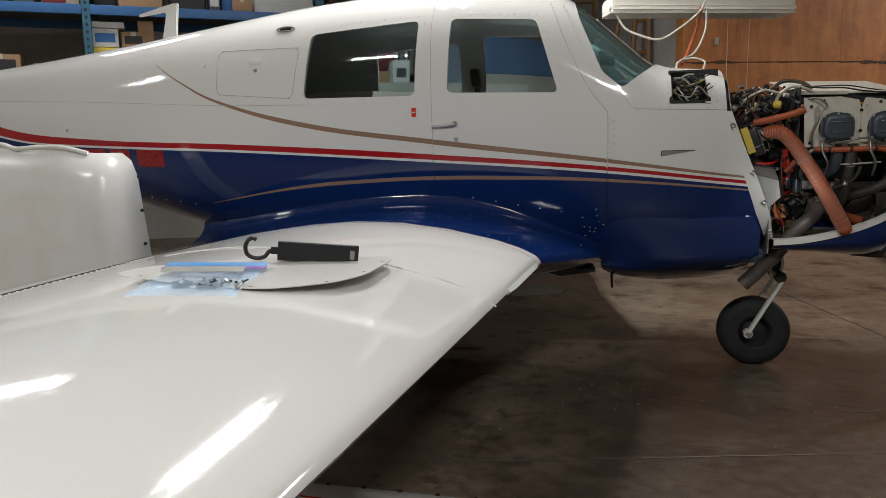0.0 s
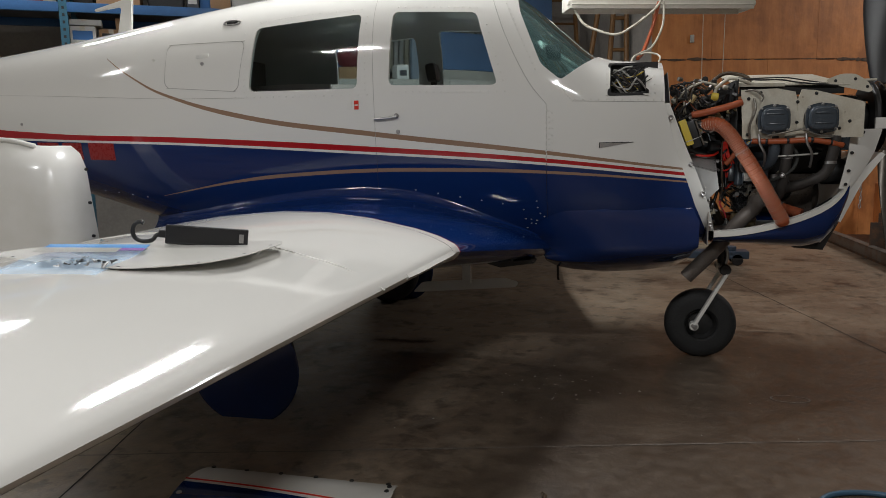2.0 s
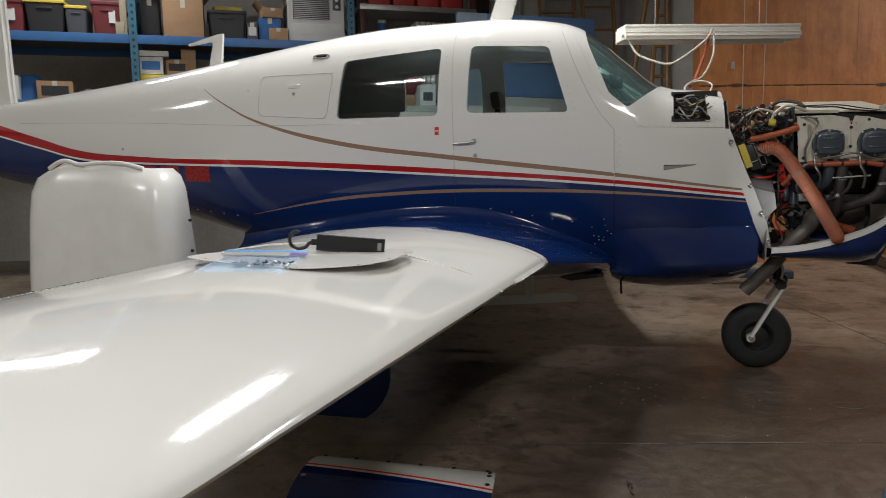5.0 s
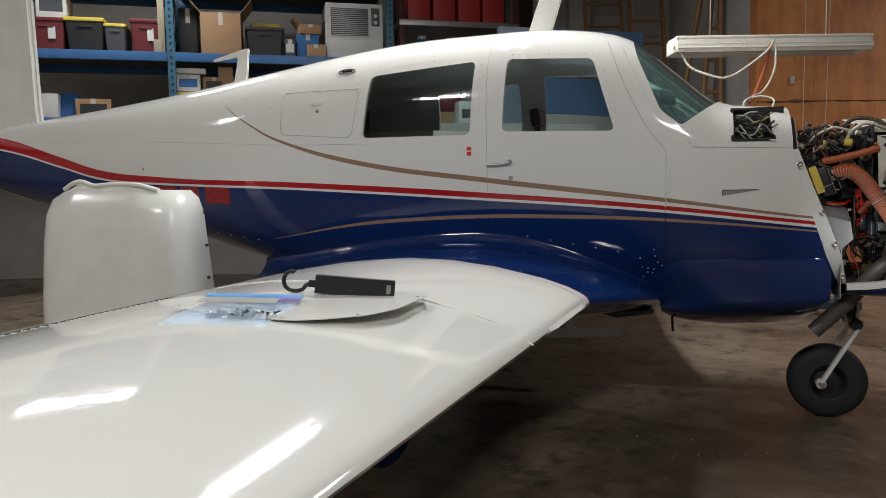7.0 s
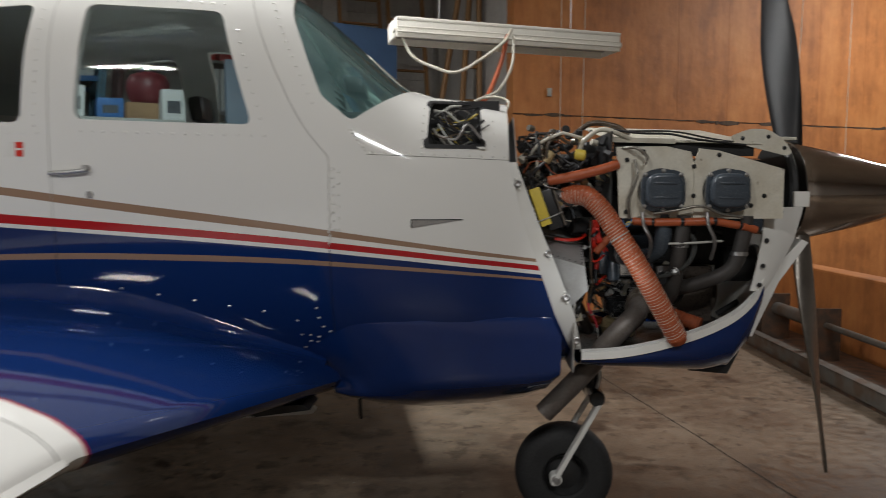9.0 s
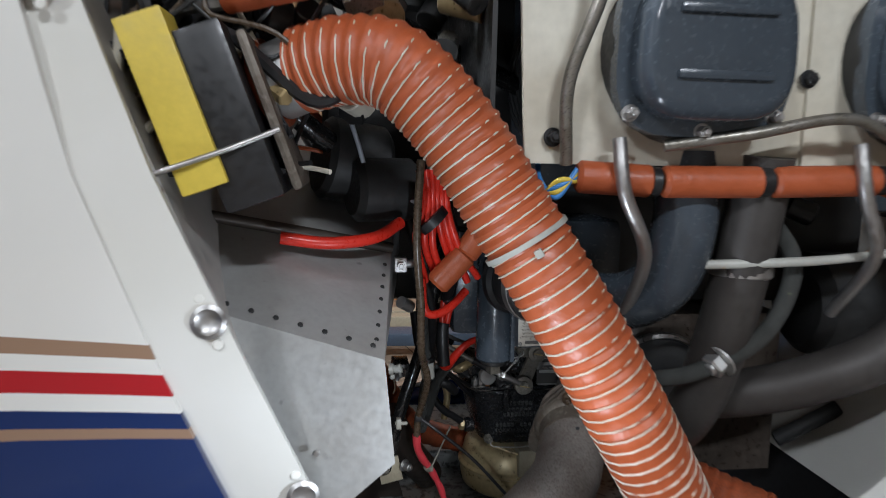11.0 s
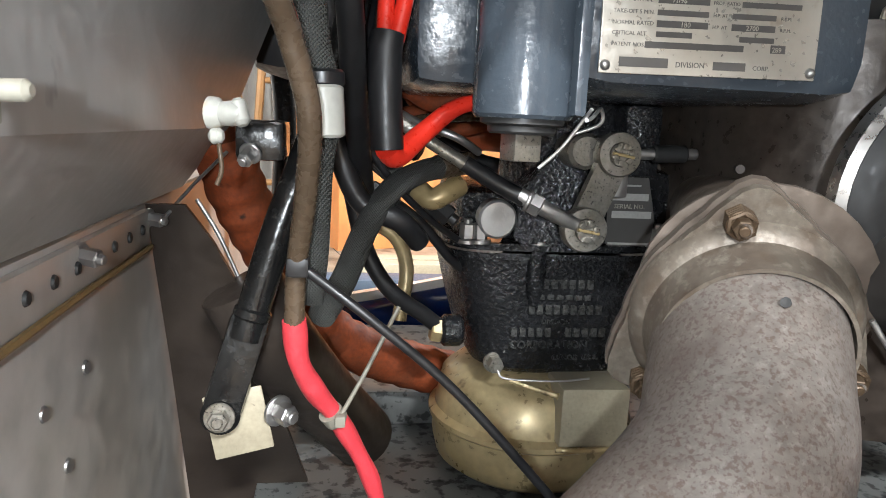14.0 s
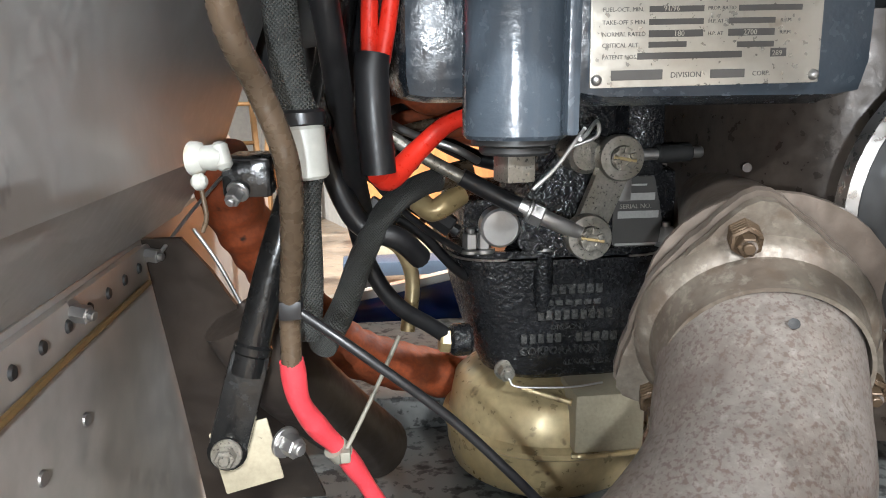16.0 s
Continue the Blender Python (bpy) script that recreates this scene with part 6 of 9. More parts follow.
part("baggage_lock", rod(B(), on_skin(-0.035, 1.563, -0.002), on_skin(-0.035, 1.563, 0.005), 0.009, seg=16, bevel=0.001), STEEL, aircraft)
for dx, mm in ((0.0, "r"), (-0.035, "w")):
    part("placard", box(B(), (0.775 + dx, side_y(0.79, 1.335) - 0.0015, 1.31), (0.797 + dx, side_y(0.79, 1.335) + 0.002, 1.352)), REDWIRE if mm == "r" else WHITE, aircraft, "small red and white placard")
part("placard_print", box(B(), (0.777, side_y(0.79, 1.335) - 0.002, 1.328), (0.795, side_y(0.79, 1.335), 1.334)), WHITE, aircraft)
bm = B()
rows = []
for k in range(13):
    x = 1.925 + 0.15 * k / 12
    rows.append([bm.verts.new(on_skin(x, z, 0.0015)) for z in (1.104 + 0.0235 * k / 12, 1.128)])
for p, q in zip(rows, rows[1:]):
    bm.faces.new((p[0], q[0], q[1], p[1]))
bmesh.ops.recalc_face_normals(bm, faces=bm.faces[:])
bmesh.ops.solidify(bm, geom=bm.faces[:], thickness=0.001)
sc = part("air_exit", bm, STEEL, aircraft, "grey flush air scoop in the side")
part("scoop_edge", tube(B(), [on_skin(1.925 + 0.15 * k / 8, 1.128, 0.0015) for k in range(9)], 0.0016, 1, 6), BLACK, sc)
part("scoop_edge", tube(B(), [on_skin(1.925, 1.104 + 0.006 * k, 0.0015) for k in range(5)], 0.0016, 1, 6), BLACK, sc)
vg = part("air_vent", tube(B(), [on_skin(0.11 + 0.05 * math.cos(k * math.pi / 8), 1.765 + 0.012 * math.sin(k * math.pi / 8), 0.004) for k in range(17)], 0.0035, 2, 8), STEEL, aircraft, "small oval metal air vent")
part("vent_hole", tube(B(), [on_skin(0.08, 1.765, 0.001), on_skin(0.14, 1.765, 0.001)], 0.006, 4, 8), BLACK, vg)
for x, z in ((-1.28, 1.30), (-0.335, 1.60)):
    part("fitting", rod(B(), on_skin(x, z, -0.002), on_skin(x, z, 0.003), 0.008, seg=12, bevel=0.001), STEEL if z < 1.5 else WHITE, aircraft)


def blade_antenna(x0, z0, pts, y, w):
    return prism(B(), [(x0 + a, z0 + b) for a, b in pts], y - w, y + w)


bm = blade_antenna(-0.86, 1.80, [(0.0, -0.06), (0.10, -0.06), (0.112, 0.0), (0.135, 0.215), (0.10, 0.215), (-0.125, 0.165), (-0.12, 0.150), (0.045, 0.168), (0.055, 0.16)], -0.06, 0.008)
bmesh.ops.bevel(bm, geom=bm.edges[:], offset=0.005, segments=2, affect="EDGES")
part("antenna", bm, WHITE, aircraft, "white bent blade antenna")
bm = blade_antenna(0.95, 1.93, [(0, 0), (0.13, 0), (0.27, 0.45), (0.16, 0.45)], 0.0, 0.012)
bmesh.ops.bevel(bm, geom=bm.edges[:], offset=0.006, segments=2, affect="EDGES")
part("antenna", bm, WHITE, aircraft, "white raked blade antenna")
bm = lathe(B(), [(0.09, 0), (0.08, 0.02), (0.04, 0.03), (0, 0.033)], Matrix.Translation((0.55, 0, 1.94)) @ Matrix.Diagonal((1.5, 0.8, 1, 1)), 24)
part("antenna_fairing", bm, WHITE, aircraft)
part("antenna_loop", tube(B(), [(0.45, -0.1, 1.935), (0.5, -0.1, 1.955), (0.58, -0.1, 1.962), (0.64, -0.1, 1.945)], 0.006, 8, 8), STEEL, aircraft)
bm = lathe(B(), [(0.03, 0), (0.026, 0.02), (0, 0.03)], Matrix.Translation((-0.42, -0.06, 1.845)) @ Matrix.Diagonal((2, 1, 1, 1)), 16)
part("antenna_fairing", bm, WHITE, aircraft)
MAROONPAINT = material("dark_red_paint", (0.3, 0.015, 0.015), 0.3, var=0.05, scale=10)
# fin, rudder and tailplane
bm = prism(B(), [(-2.42, 1.62), (-2.43, 1.75), (-2.46, 2.75), (-3.0, 2.80), (-3.35, 1.50), (-3.0, 1.42)], -0.03, 0.03)
bmesh.ops.bevel(bm, geom=bm.edges[:], offset=0.02, segments=3, affect="EDGES")
part("fin", bm, WHITE, aircraft, "white upright tail fin")
for s in (-1, 1):
    bm = B()
    box(bm, (-3.3, 0.12 if s > 0 else -1.8, 1.54), (-2.75, 1.8 if s > 0 else -0.12, 1.60), None, 0.02)
    part("tailplane", bm, WHITE, aircraft, "white tailplane")
for x0, x1 in ((-1.95, -1.80), (-1.75, -1.60), (-1.18, -1.02), (-0.99, -0.85), (-0.80, -0.62)):
    bm = B()
    rows = [[bm.verts.new(on_skin(x0 + (x1 - x0) * k / 6, z0 - 0.03 * (x0 + (x1 - x0) * k / 6 + 1), 0.0015)) for z0 in (1.10, 1.13, 1.16, 1.19)] for k in range(7)]
    for p, q in zip(rows, rows[1:]):
        for k in range(3):
            bm.faces.new((p[k], p[k + 1], q[k + 1], q[k]))
    bmesh.ops.recalc_face_normals(bm, faces=bm.faces[:])
    bmesh.ops.solidify(bm, geom=bm.faces[:], thickness=0.001)
    part("registration_bar", bm, MAROONPAINT, aircraft, "dark red registration bar")

# belly fairing and gear
bm = B()
rings = []
for x, zb in ((1.50, 0.62), (1.60, 0.61), (1.655, 0.59), (1.67, 0.525), (1.72, 0.500), (1.80, 0.485), (1.95, 0.472), (2.15, 0.482), (2.28, 0.500), (2.35, 0.53), (2.385, 0.60)):
    f = min(max((x - 1.50) / 0.50, 0), 1)
    f = f * f * (3 - 2 * f)
    side = -side_y(x, 0.86)
    hw = [(-side_y(x, z) - 0.004) * (1 - f) + (side * k) * f for z, k in ((0.84, 0.975), (0.72, 0.965), (0.64, 0.95))]
    lo = zb + 0.03
    o = [(-hw[0], 0.84), (-hw[1], 0.72), (-hw[2], max(lo, 0.615)), (-side * 0.78, (lo + max(lo, 0.615)) / 2 - 0.012), (-side * 0.4, zb), (side * 0.4, zb), (side * 0.78, (lo + max(lo, 0.615)) / 2 - 0.012), (hw[2], max(lo, 0.615)), (hw[1], 0.72), (hw[0], 0.84)]
    rings.append([bm.verts.new((min(x, 2.348 + (0.83 - b) * 0.5 - 0.0005 * (2.385 - x)), a, b)) for a, b in rounded(o, 0.035, 4)])
for a, b in zip(rings, rings[1:]):
    for i in range(len(a)):
        bm.faces.new((a[i], b[i], b[(i + 1) % len(a)], a[(i + 1) % len(a)]))
bm.faces.new(rings[0])
bm.faces.new(rings[-1][::-1])
bmesh.ops.recalc_face_normals(bm, faces=bm.faces[:])
part("belly_fairing", bm, BLUE, aircraft, "dark blue belly fairing")
part("nose_leg", tube(B(), [(2.52, 0, 0.66), (2.545, -0.01, 0.56), (2.548, -0.02, 0.50)], 0.022, 8, 16), DARKMETAL, aircraft, "dark nose gear leg")
for s in (-1, 1):
    bm = B()
    m = frame_to((2.562, s * 0.075, 0.452), (2.405, s * 0.085, 0.172))
    box(bm, (-0.017, -0.009, -0.01), (0.017, 0.009, 0.335), m, 0.006)
    f = part("fork_arm", bm, WHITE, aircraft, "white nose wheel fork arm")
    part("fork_lug", rod(B(), (2.412, s * 0.05, 0.178), (2.412, s * 0.098, 0.178), 0.022, seg=20, bevel=0.003), WHITE, f)
    bolt((2.412, s * 0.097, 0.178), (2.412, s * 0.108, 0.178), 0.012, f)
    part("leg_pivot", rod(B(), (2.556, s * 0.04, 0.475), (2.556, s * 0.092, 0.475), 0.028, seg=24, bevel=0.004), DARKMETAL, f)
part("fork_crown", box(B(), (2.53, -0.085, 0.455), (2.58, 0.085, 0.50), None, 0.01), WHITE, aircraft)
part("leg_link", tube(B(), [(2.53, -0.03, 0.62), (2.57, -0.035, 0.56), (2.56, -0.04, 0.49)], 0.009, 6, 10), ALU, aircraft)
for k in range(6):
    part("shock_disc", rod(B(), (2.534 + 0.003 * k, 0, 0.635 - 0.018 * k), (2.536 + 0.003 * k, 0, 0.623 - 0.018 * k), 0.034, seg=20, bevel=0.004), BLACK, aircraft)
for s in (-1, 1):
    m = Matrix.Translation((0.47, s * 1.215, 0.22)) @ Matrix.Rotation(math.radians(90), 4, "X")
    d = part("gear_door", lathe(B(), [(0, -0.012), (0.20, -0.01), (0.245, 0.0), (0.25, 0.006), (0.245, 0.01), (0, 0.004)] if s < 0 else [(0, 0.012), (0.20, 0.01), (0.245, 0), (0.25, -0.006), (0.245, -0.01), (0, -0.004)], m, 48), BLUE, aircraft, "dark blue round wheel cover")
    part("main_leg", tube(B(), [(0.45, s * 1.02, 0.24), (0.47, s * 1.0, 0.45), (0.5, s * 0.98, 0.70)], 0.035, 6, 14), WHITE, aircraft, "white main gear leg")
    bm = B()
    box(bm, (0.30, s * 1.20 - 0.006, 0.30), (0.62, s * 1.20 + 0.006, 0.66), None, 0.004)
    part("gear_door", bm, BLUE, aircraft, "dark blue gear door")
    bm = prism(B(), rounded([(0.86, 0.30), (1.38, 0.335), (1.46, 0.31), (1.44, 0.28), (0.80, 0.235)], 0.02, 3), s * 0.33 - 0.004, s * 0.33 + 0.004)
    part("gear_door", bm, WHITE, aircraft, "white inner gear door") if s > 0 else bm.free()
part("gear_door_arm", box(B(), (1.12, 0.30, 0.30), (1.17, 0.34, 0.60)), WHITE, aircraft)
part("drain_mast", tube(B(), [(1.72, -0.2, 0.52), (1.722, -0.2, 0.45), (1.725, -0.2, 0.43)], 0.006, 4, 8), DARKMETAL, aircraft)
part("step_plate", prism(B(), [(1.40, 0.585), (1.62, 0.60), (1.64, 0.585), (1.48, 0.562)], -0.62, -0.50), BLACK, aircraft)

# firewall, nose box and cowling edge
bm = B()
rows = []
for x, z in ((2.236, 1.45), (2.246, 1.25), (2.30, 1.115), (2.36, 0.96), (2.395, 0.87), (2.425, 0.72), (2.43, 0.64)):
    hw = -side_y(min(x, 2.36), max(z, 0.70)) - 0.03
    rows.append([bm.verts.new((x, -hw + 2 * hw * k / 8, z)) for k in range(9)])
for p, q in zip(rows, rows[1:]):
    for k in range(8):
        bm.faces.new((p[k], p[k + 1], q[k + 1], q[k]))
bmesh.ops.recalc_face_normals(bm, faces=bm.faces[:])
bmesh.ops.solidify(bm, geom=bm.faces[:], thickness=0.003)
part("firewall", bm, FIREWALL, aircraft, "stainless steel firewall")
strip = B()
vs = []
for x, x2, z in ((2.207, 2.236, 1.30), (2.25, 2.303, 1.12), (2.299, 2.361, 0.985), (2.356, 2.424, 0.83), (2.425, 2.463, 0.70)):
    y = side_y(x, z)
    vs.append([strip.verts.new((x - 0.002, y + 0.003, z)), strip.verts.new((x2, y + 0.006, z)), strip.verts.new((x2, y + 0.012, z)), strip.verts.new((x - 0.002, y + 0.012, z))])
for a, b in zip(vs, vs[1:]):
    for i in range(4):
        strip.faces.new((a[i], b[i], b[(i + 1) % 4], a[(i + 1) % 4]))
strip.faces.new(vs[0])
strip.faces.new(vs[-1][::-1])
bmesh.ops.recalc_face_normals(strip, faces=strip.faces[:])
fs = part("cowling_strip", strip, WHITE, aircraft, "white cowling landing strip")
for x, z in ((2.24, 1.235), (2.335, 1.022), (2.395, 0.885), (2.44, 0.735)):
    p = Vector((x, side_y(x - 0.03, z) + 0.003, z))
    part("camloc_socket", lathe(B(), [(0.011, -0.002), (0.012, 0.002), (0.009, 0.0035), (0.006, 0.001), (0, 0.0005)], frame_to(p, p + Vector((0.05, -1, 0.05))), 20), STEEL, fs)
    for dz in (-0.016, 0.016):
        q = p + Vector((-dz * 0.36, 0, dz))
        part("strip_rivet", lathe(B(), [(0.004, 0), (0.003, 0.0012), (0, 0.0016)], frame_to(q, q + Vector((0.05, -1, 0.05))), 10), WHITE, fs)

BOX = [(2.26, -0.30, 1.085), (2.468, -0.235, 1.042), (2.4545, -0.39, 0.981), (2.26, -0.37, 1.035), (2.462, -0.408, 0.907), (2.37, -0.365, 0.805)]
bm = B()
n0, n1, n2, n3, n4, n5 = [bm.verts.new(p) for p in BOX]
f0, f1, f2, f4, h4, h0 = [bm.verts.new(p) for p in ((2.26, -0.04, 1.16), (2.494, -0.045, 1.12), (2.487, -0.045, 0.98), (2.456, -0.045, 0.902), (2.432, -0.045, 0.8695), (2.432, -0.388, 0.8725))]
for f in ((n0, n1, n2, n3), (n3, n2, n4, n5), (n0, f0, f1, n1), (n1, f1, f2, n2), (n2, f2, f4, n4), (n4, f4, h4, h0)):
    bm.faces.new(f)
bmesh.ops.recalc_face_normals(bm, faces=bm.faces[:])
bmesh.ops.solidify(bm, geom=bm.faces[:], thickness=0.002)
nosebox = part("nose_gear_box", bm, HOUSING, aircraft, "brushed aluminium nose gear housing", angle=25)


def rivet_line(a, b, n, out, r, parent, mat, name="rivet"):
    a, b, out = Vector(a), Vector(b), Vector(out).normalized()
    for k in range(n):
        p = a.lerp(b, k / max(n - 1, 1))
        part(name, lathe(B(), [(r, 0), (r * 0.8, r * 0.4), (0, r * 0.55)], frame_to(p, p + out), 10), mat, parent)


n1 = (Vector(BOX[3]) - Vector(BOX[0])).cross(Vector(BOX[1]) - Vector(BOX[0])).normalized()
n1 = n1 if n1.y < 0 else -n1
rivet_line((2.30, -0.368, 1.0315), (2.446, -0.380, 0.9895), 9, n1, 0.0024, nosebox, DARKMETAL)
rivet_line((2.4605, -0.264, 1.0335), (2.449, -0.370, 0.9915), 7, n1, 0.002, nosebox, DARKMETAL)
rivet_line((2.36, -0.400, 0.912), (2.448, -0.4035, 0.916), 3, (0.05, -1, 0), 0.0028, nosebox, STEEL)
lug = part("cable_lug", box(B(), (2.470, -0.254, 1.024), (2.482, -0.238, 1.038), None, 0.002), ALU, aircraft, "bright cable clevis")
bolt((2.476, -0.254, 1.031), (2.476, -0.259, 1.031), 0.004, lug)
part("cable_stub", rod(B(), (2.48, -0.246, 1.031), (2.496, -0.243, 1.032), 0.004, seg=12), ALU, lug)
line_part("housing_trim", [Vector(BOX[0]) + Vector((0, -0.002, 0.004)), Vector(BOX[0]).lerp(Vector(BOX[1]), 0.5) + Vector((0, -0.002, 0.004)), Vector(BOX[1]) + Vector((0, -0.002, 0.003))], 0.0055, BURNT, nosebox, "dark worn edge trim", 8, 10)
line_part("vent_tube", [(2.42, -0.24, 1.19), (2.435, -0.25, 1.145), (2.445, -0.25, 1.117), (2.468, -0.25, 1.098), (2.49, -0.25, 1.09)], 0.0022, material("pale_blue_vinyl", (0.42, 0.46, 0.52), 0.35, var=0.1, scale=30), engine, "pale vinyl vent tube")
for k, mm in enumerate((YELLOW, BLUEWIRE, YELLOW, BLUEWIRE)):
    line_part("sleeve_lead", [(2.598, -0.388, 1.122 + 0.003 * (k - 1.5)), (2.582, -0.39, 1.117 - 0.004 * k), (2.574, -0.37, 1.10 + 0.006 * k), (2.58, -0.34, 1.11 + 0.008 * k)], 0.0022, mm, engine)
SEALANT = material("aged_brown_sealant", (0.2, 0.13, 0.05), 0.6, var=0.3, scale=90)
# lower firewall with its flange and fasteners
lw = part("lower_firewall", box(B(), (2.424, -0.37, 0.64), (2.428, 0.37, 0.868), None, 0.001), FIREWALL, aircraft, "dull stainless lower firewall")
part("flange_strip", box(B(), (2.428, -0.36, 0.850), (2.4315, -0.112, 0.866), None, 0.001), FIREWALL, lw)
rivet_line((2.4315, -0.34, 0.8585), (2.4315, -0.125, 0.8585), 12, (1, 0, 0), 0.0024, lw, DARKMETAL)
part("sealant_line", tube(B(), [(2.4325, -0.36, 0.8495), (2.4328, -0.28, 0.8490), (2.4325, -0.2, 0.8497), (2.4325, -0.115, 0.8495)], 0.0013, 6, 6), SEALANT, lw)
rivet_line((2.428, -0.30, 0.815), (2.428, -0.19, 0.82), 4, (1, -0.2, 0), 0.0028, lw, STEEL)
rivet_line((2.428, -0.27, 0.79), (2.428, -0.21, 0.793), 3, (1, -0.2, 0), 0.0028, lw, STEEL)
for y in (-0.112, -0.198, -0.29):
    bolt((2.430, y, 0.862), (2.4375, y - 0.002, 0.861), 0.0032, lw)
line_part("lock_wire", [(2.4375, -0.112, 0.862), (2.447, -0.09, 0.876), (2.458, -0.065, 0.890)], 0.0009, ALU, lw)
part("inner_panel", prism(B(), [(2.429, 0.868), (2.446, 0.868), (2.457, 0.85), (2.468, 0.825), (2.476, 0.80), (2.487, 0.74), (2.50, 0.69), (2.43, 0.66), (2.43, 0.78)], -0.085, -0.081, Matrix(((1, 0, 0, 0), (0, 1, -0.42, 0.34), (0, 0, 1, 0), (0, 0, 0, 1)))), BURNT, lw)
line_part("panel_edge", [(2.447, -0.086, 0.868), (2.4575, -0.086, 0.85), (2.4685, -0.086, 0.825)], 0.0011, ALU, lw)
CLIP = Matrix.Translation((2.525, -0.435, 0.931)) @ Matrix.Diagonal((1.06, 1.06, 1.06, 1)) @ Matrix.Translation((-2.525, 0.435, -0.931)) @ Matrix.Translation((2.4795, -0.203, 0.9095)) @ Matrix.Diagonal((0.76, 0.9, 0.82, 1)) @ Matrix.Translation((-2.476, 0.203, -0.907))
bm = B()
for y0, y1, z0, z1 in ((-0.3475, -0.3462, 0.9085, 0.917), (-0.3428, -0.3415, 0.9085, 0.917), (-0.3465, -0.3425, 0.9085, 0.9102), (-0.3465, -0.3425, 0.9153, 0.917)):
    box(bm, (2.467, y0, z0), (2.4712, y1, z1), None, 0.0005)
clip = part("wall_clip", bm, NYLON, lw, "pale nylon wall clip")
part("clip_stem", rod(B(), (2.466, -0.3445, 0.9128), (2.4765, -0.3455, 0.913), 0.0015, seg=14, bevel=0.0007), NYLON, clip)
cap = part("push_in_clip", lathe(B(), [(0, 0.016), (0.004, 0.0155), (0.006, 0.011), (0.0055, 0.006), (0.0075, 0.004), (0.008, 0)], frame_to((2.469, -0.200, 0.909), (2.49, -0.207, 0.910)) @ Matrix.Diagonal((0.85, 0.85, 0.9, 1)), 20), WHITEPLASTIC, lw, "white nylon clip")
cap.data.transform(CLIP)
part("clip_wing", rod(B(), (2.480, -0.202, 0.915), (2.483, -0.205, 0.905), 0.0036, seg=14, bevel=0.0015), WHITEPLASTIC, cap).data.transform(CLIP)
part("clip_wing", rod(B(), (2.469, -0.204, 0.900), (2.475, -0.205, 0.901), 0.0032, seg=14, bevel=0.0015), WHITEPLASTIC, cap).data.transform(CLIP)
line_part("clip_tail", [(2.474, -0.21, 0.898), (2.475, -0.21, 0.888), (2.473, -0.21, 0.882)], 0.001, SHEATH, cap).data.transform(CLIP)

# lower cowling left in place, and nose bowl
bm = B()
rings = []
for x, zr, hw, zb in ((2.455, 0.690, 0.345, 0.635), (2.55, 0.700, 0.365, 0.63), (2.65, 0.718, 0.372, 0.625), (2.75, 0.745, 0.372, 0.615), (2.85, 0.778, 0.362, 0.606), (2.94, 0.822, 0.348, 0.607), (3.00, 0.875, 0.335, 0.68), (3.035, 0.95, 0.322, 0.78)):
    ring = []
    for j in range(25):
        a = math.pi * j / 24
        c, s = math.cos(a), math.sin(a)
        ring.append(bm.verts.new((x, -math.copysign(abs(c) ** 0.6, c) * hw, zr - s ** 0.7 * (zr - zb))))
    rings.append(ring)
for a, b in zip(rings, rings[1:]):
    for i in range(24):
        bm.faces.new((a[i], b[i], b[i + 1], a[i + 1]))
bmesh.ops.recalc_face_normals(bm, faces=bm.faces[:])
bmesh.ops.solidify(bm, geom=bm.faces[:], thickness=0.004)
lc = part("lower_cowling", bm, BLUE, aircraft, "dark blue lower cowling")
RIM = [(2.455, -0.345, 0.690), (2.55, -0.365, 0.700), (2.65, -0.372, 0.718), (2.75, -0.372, 0.745), (2.85, -0.362, 0.778), (2.94, -0.348, 0.822), (3.0, -0.335, 0.875), (3.03, -0.325, 0.93)]
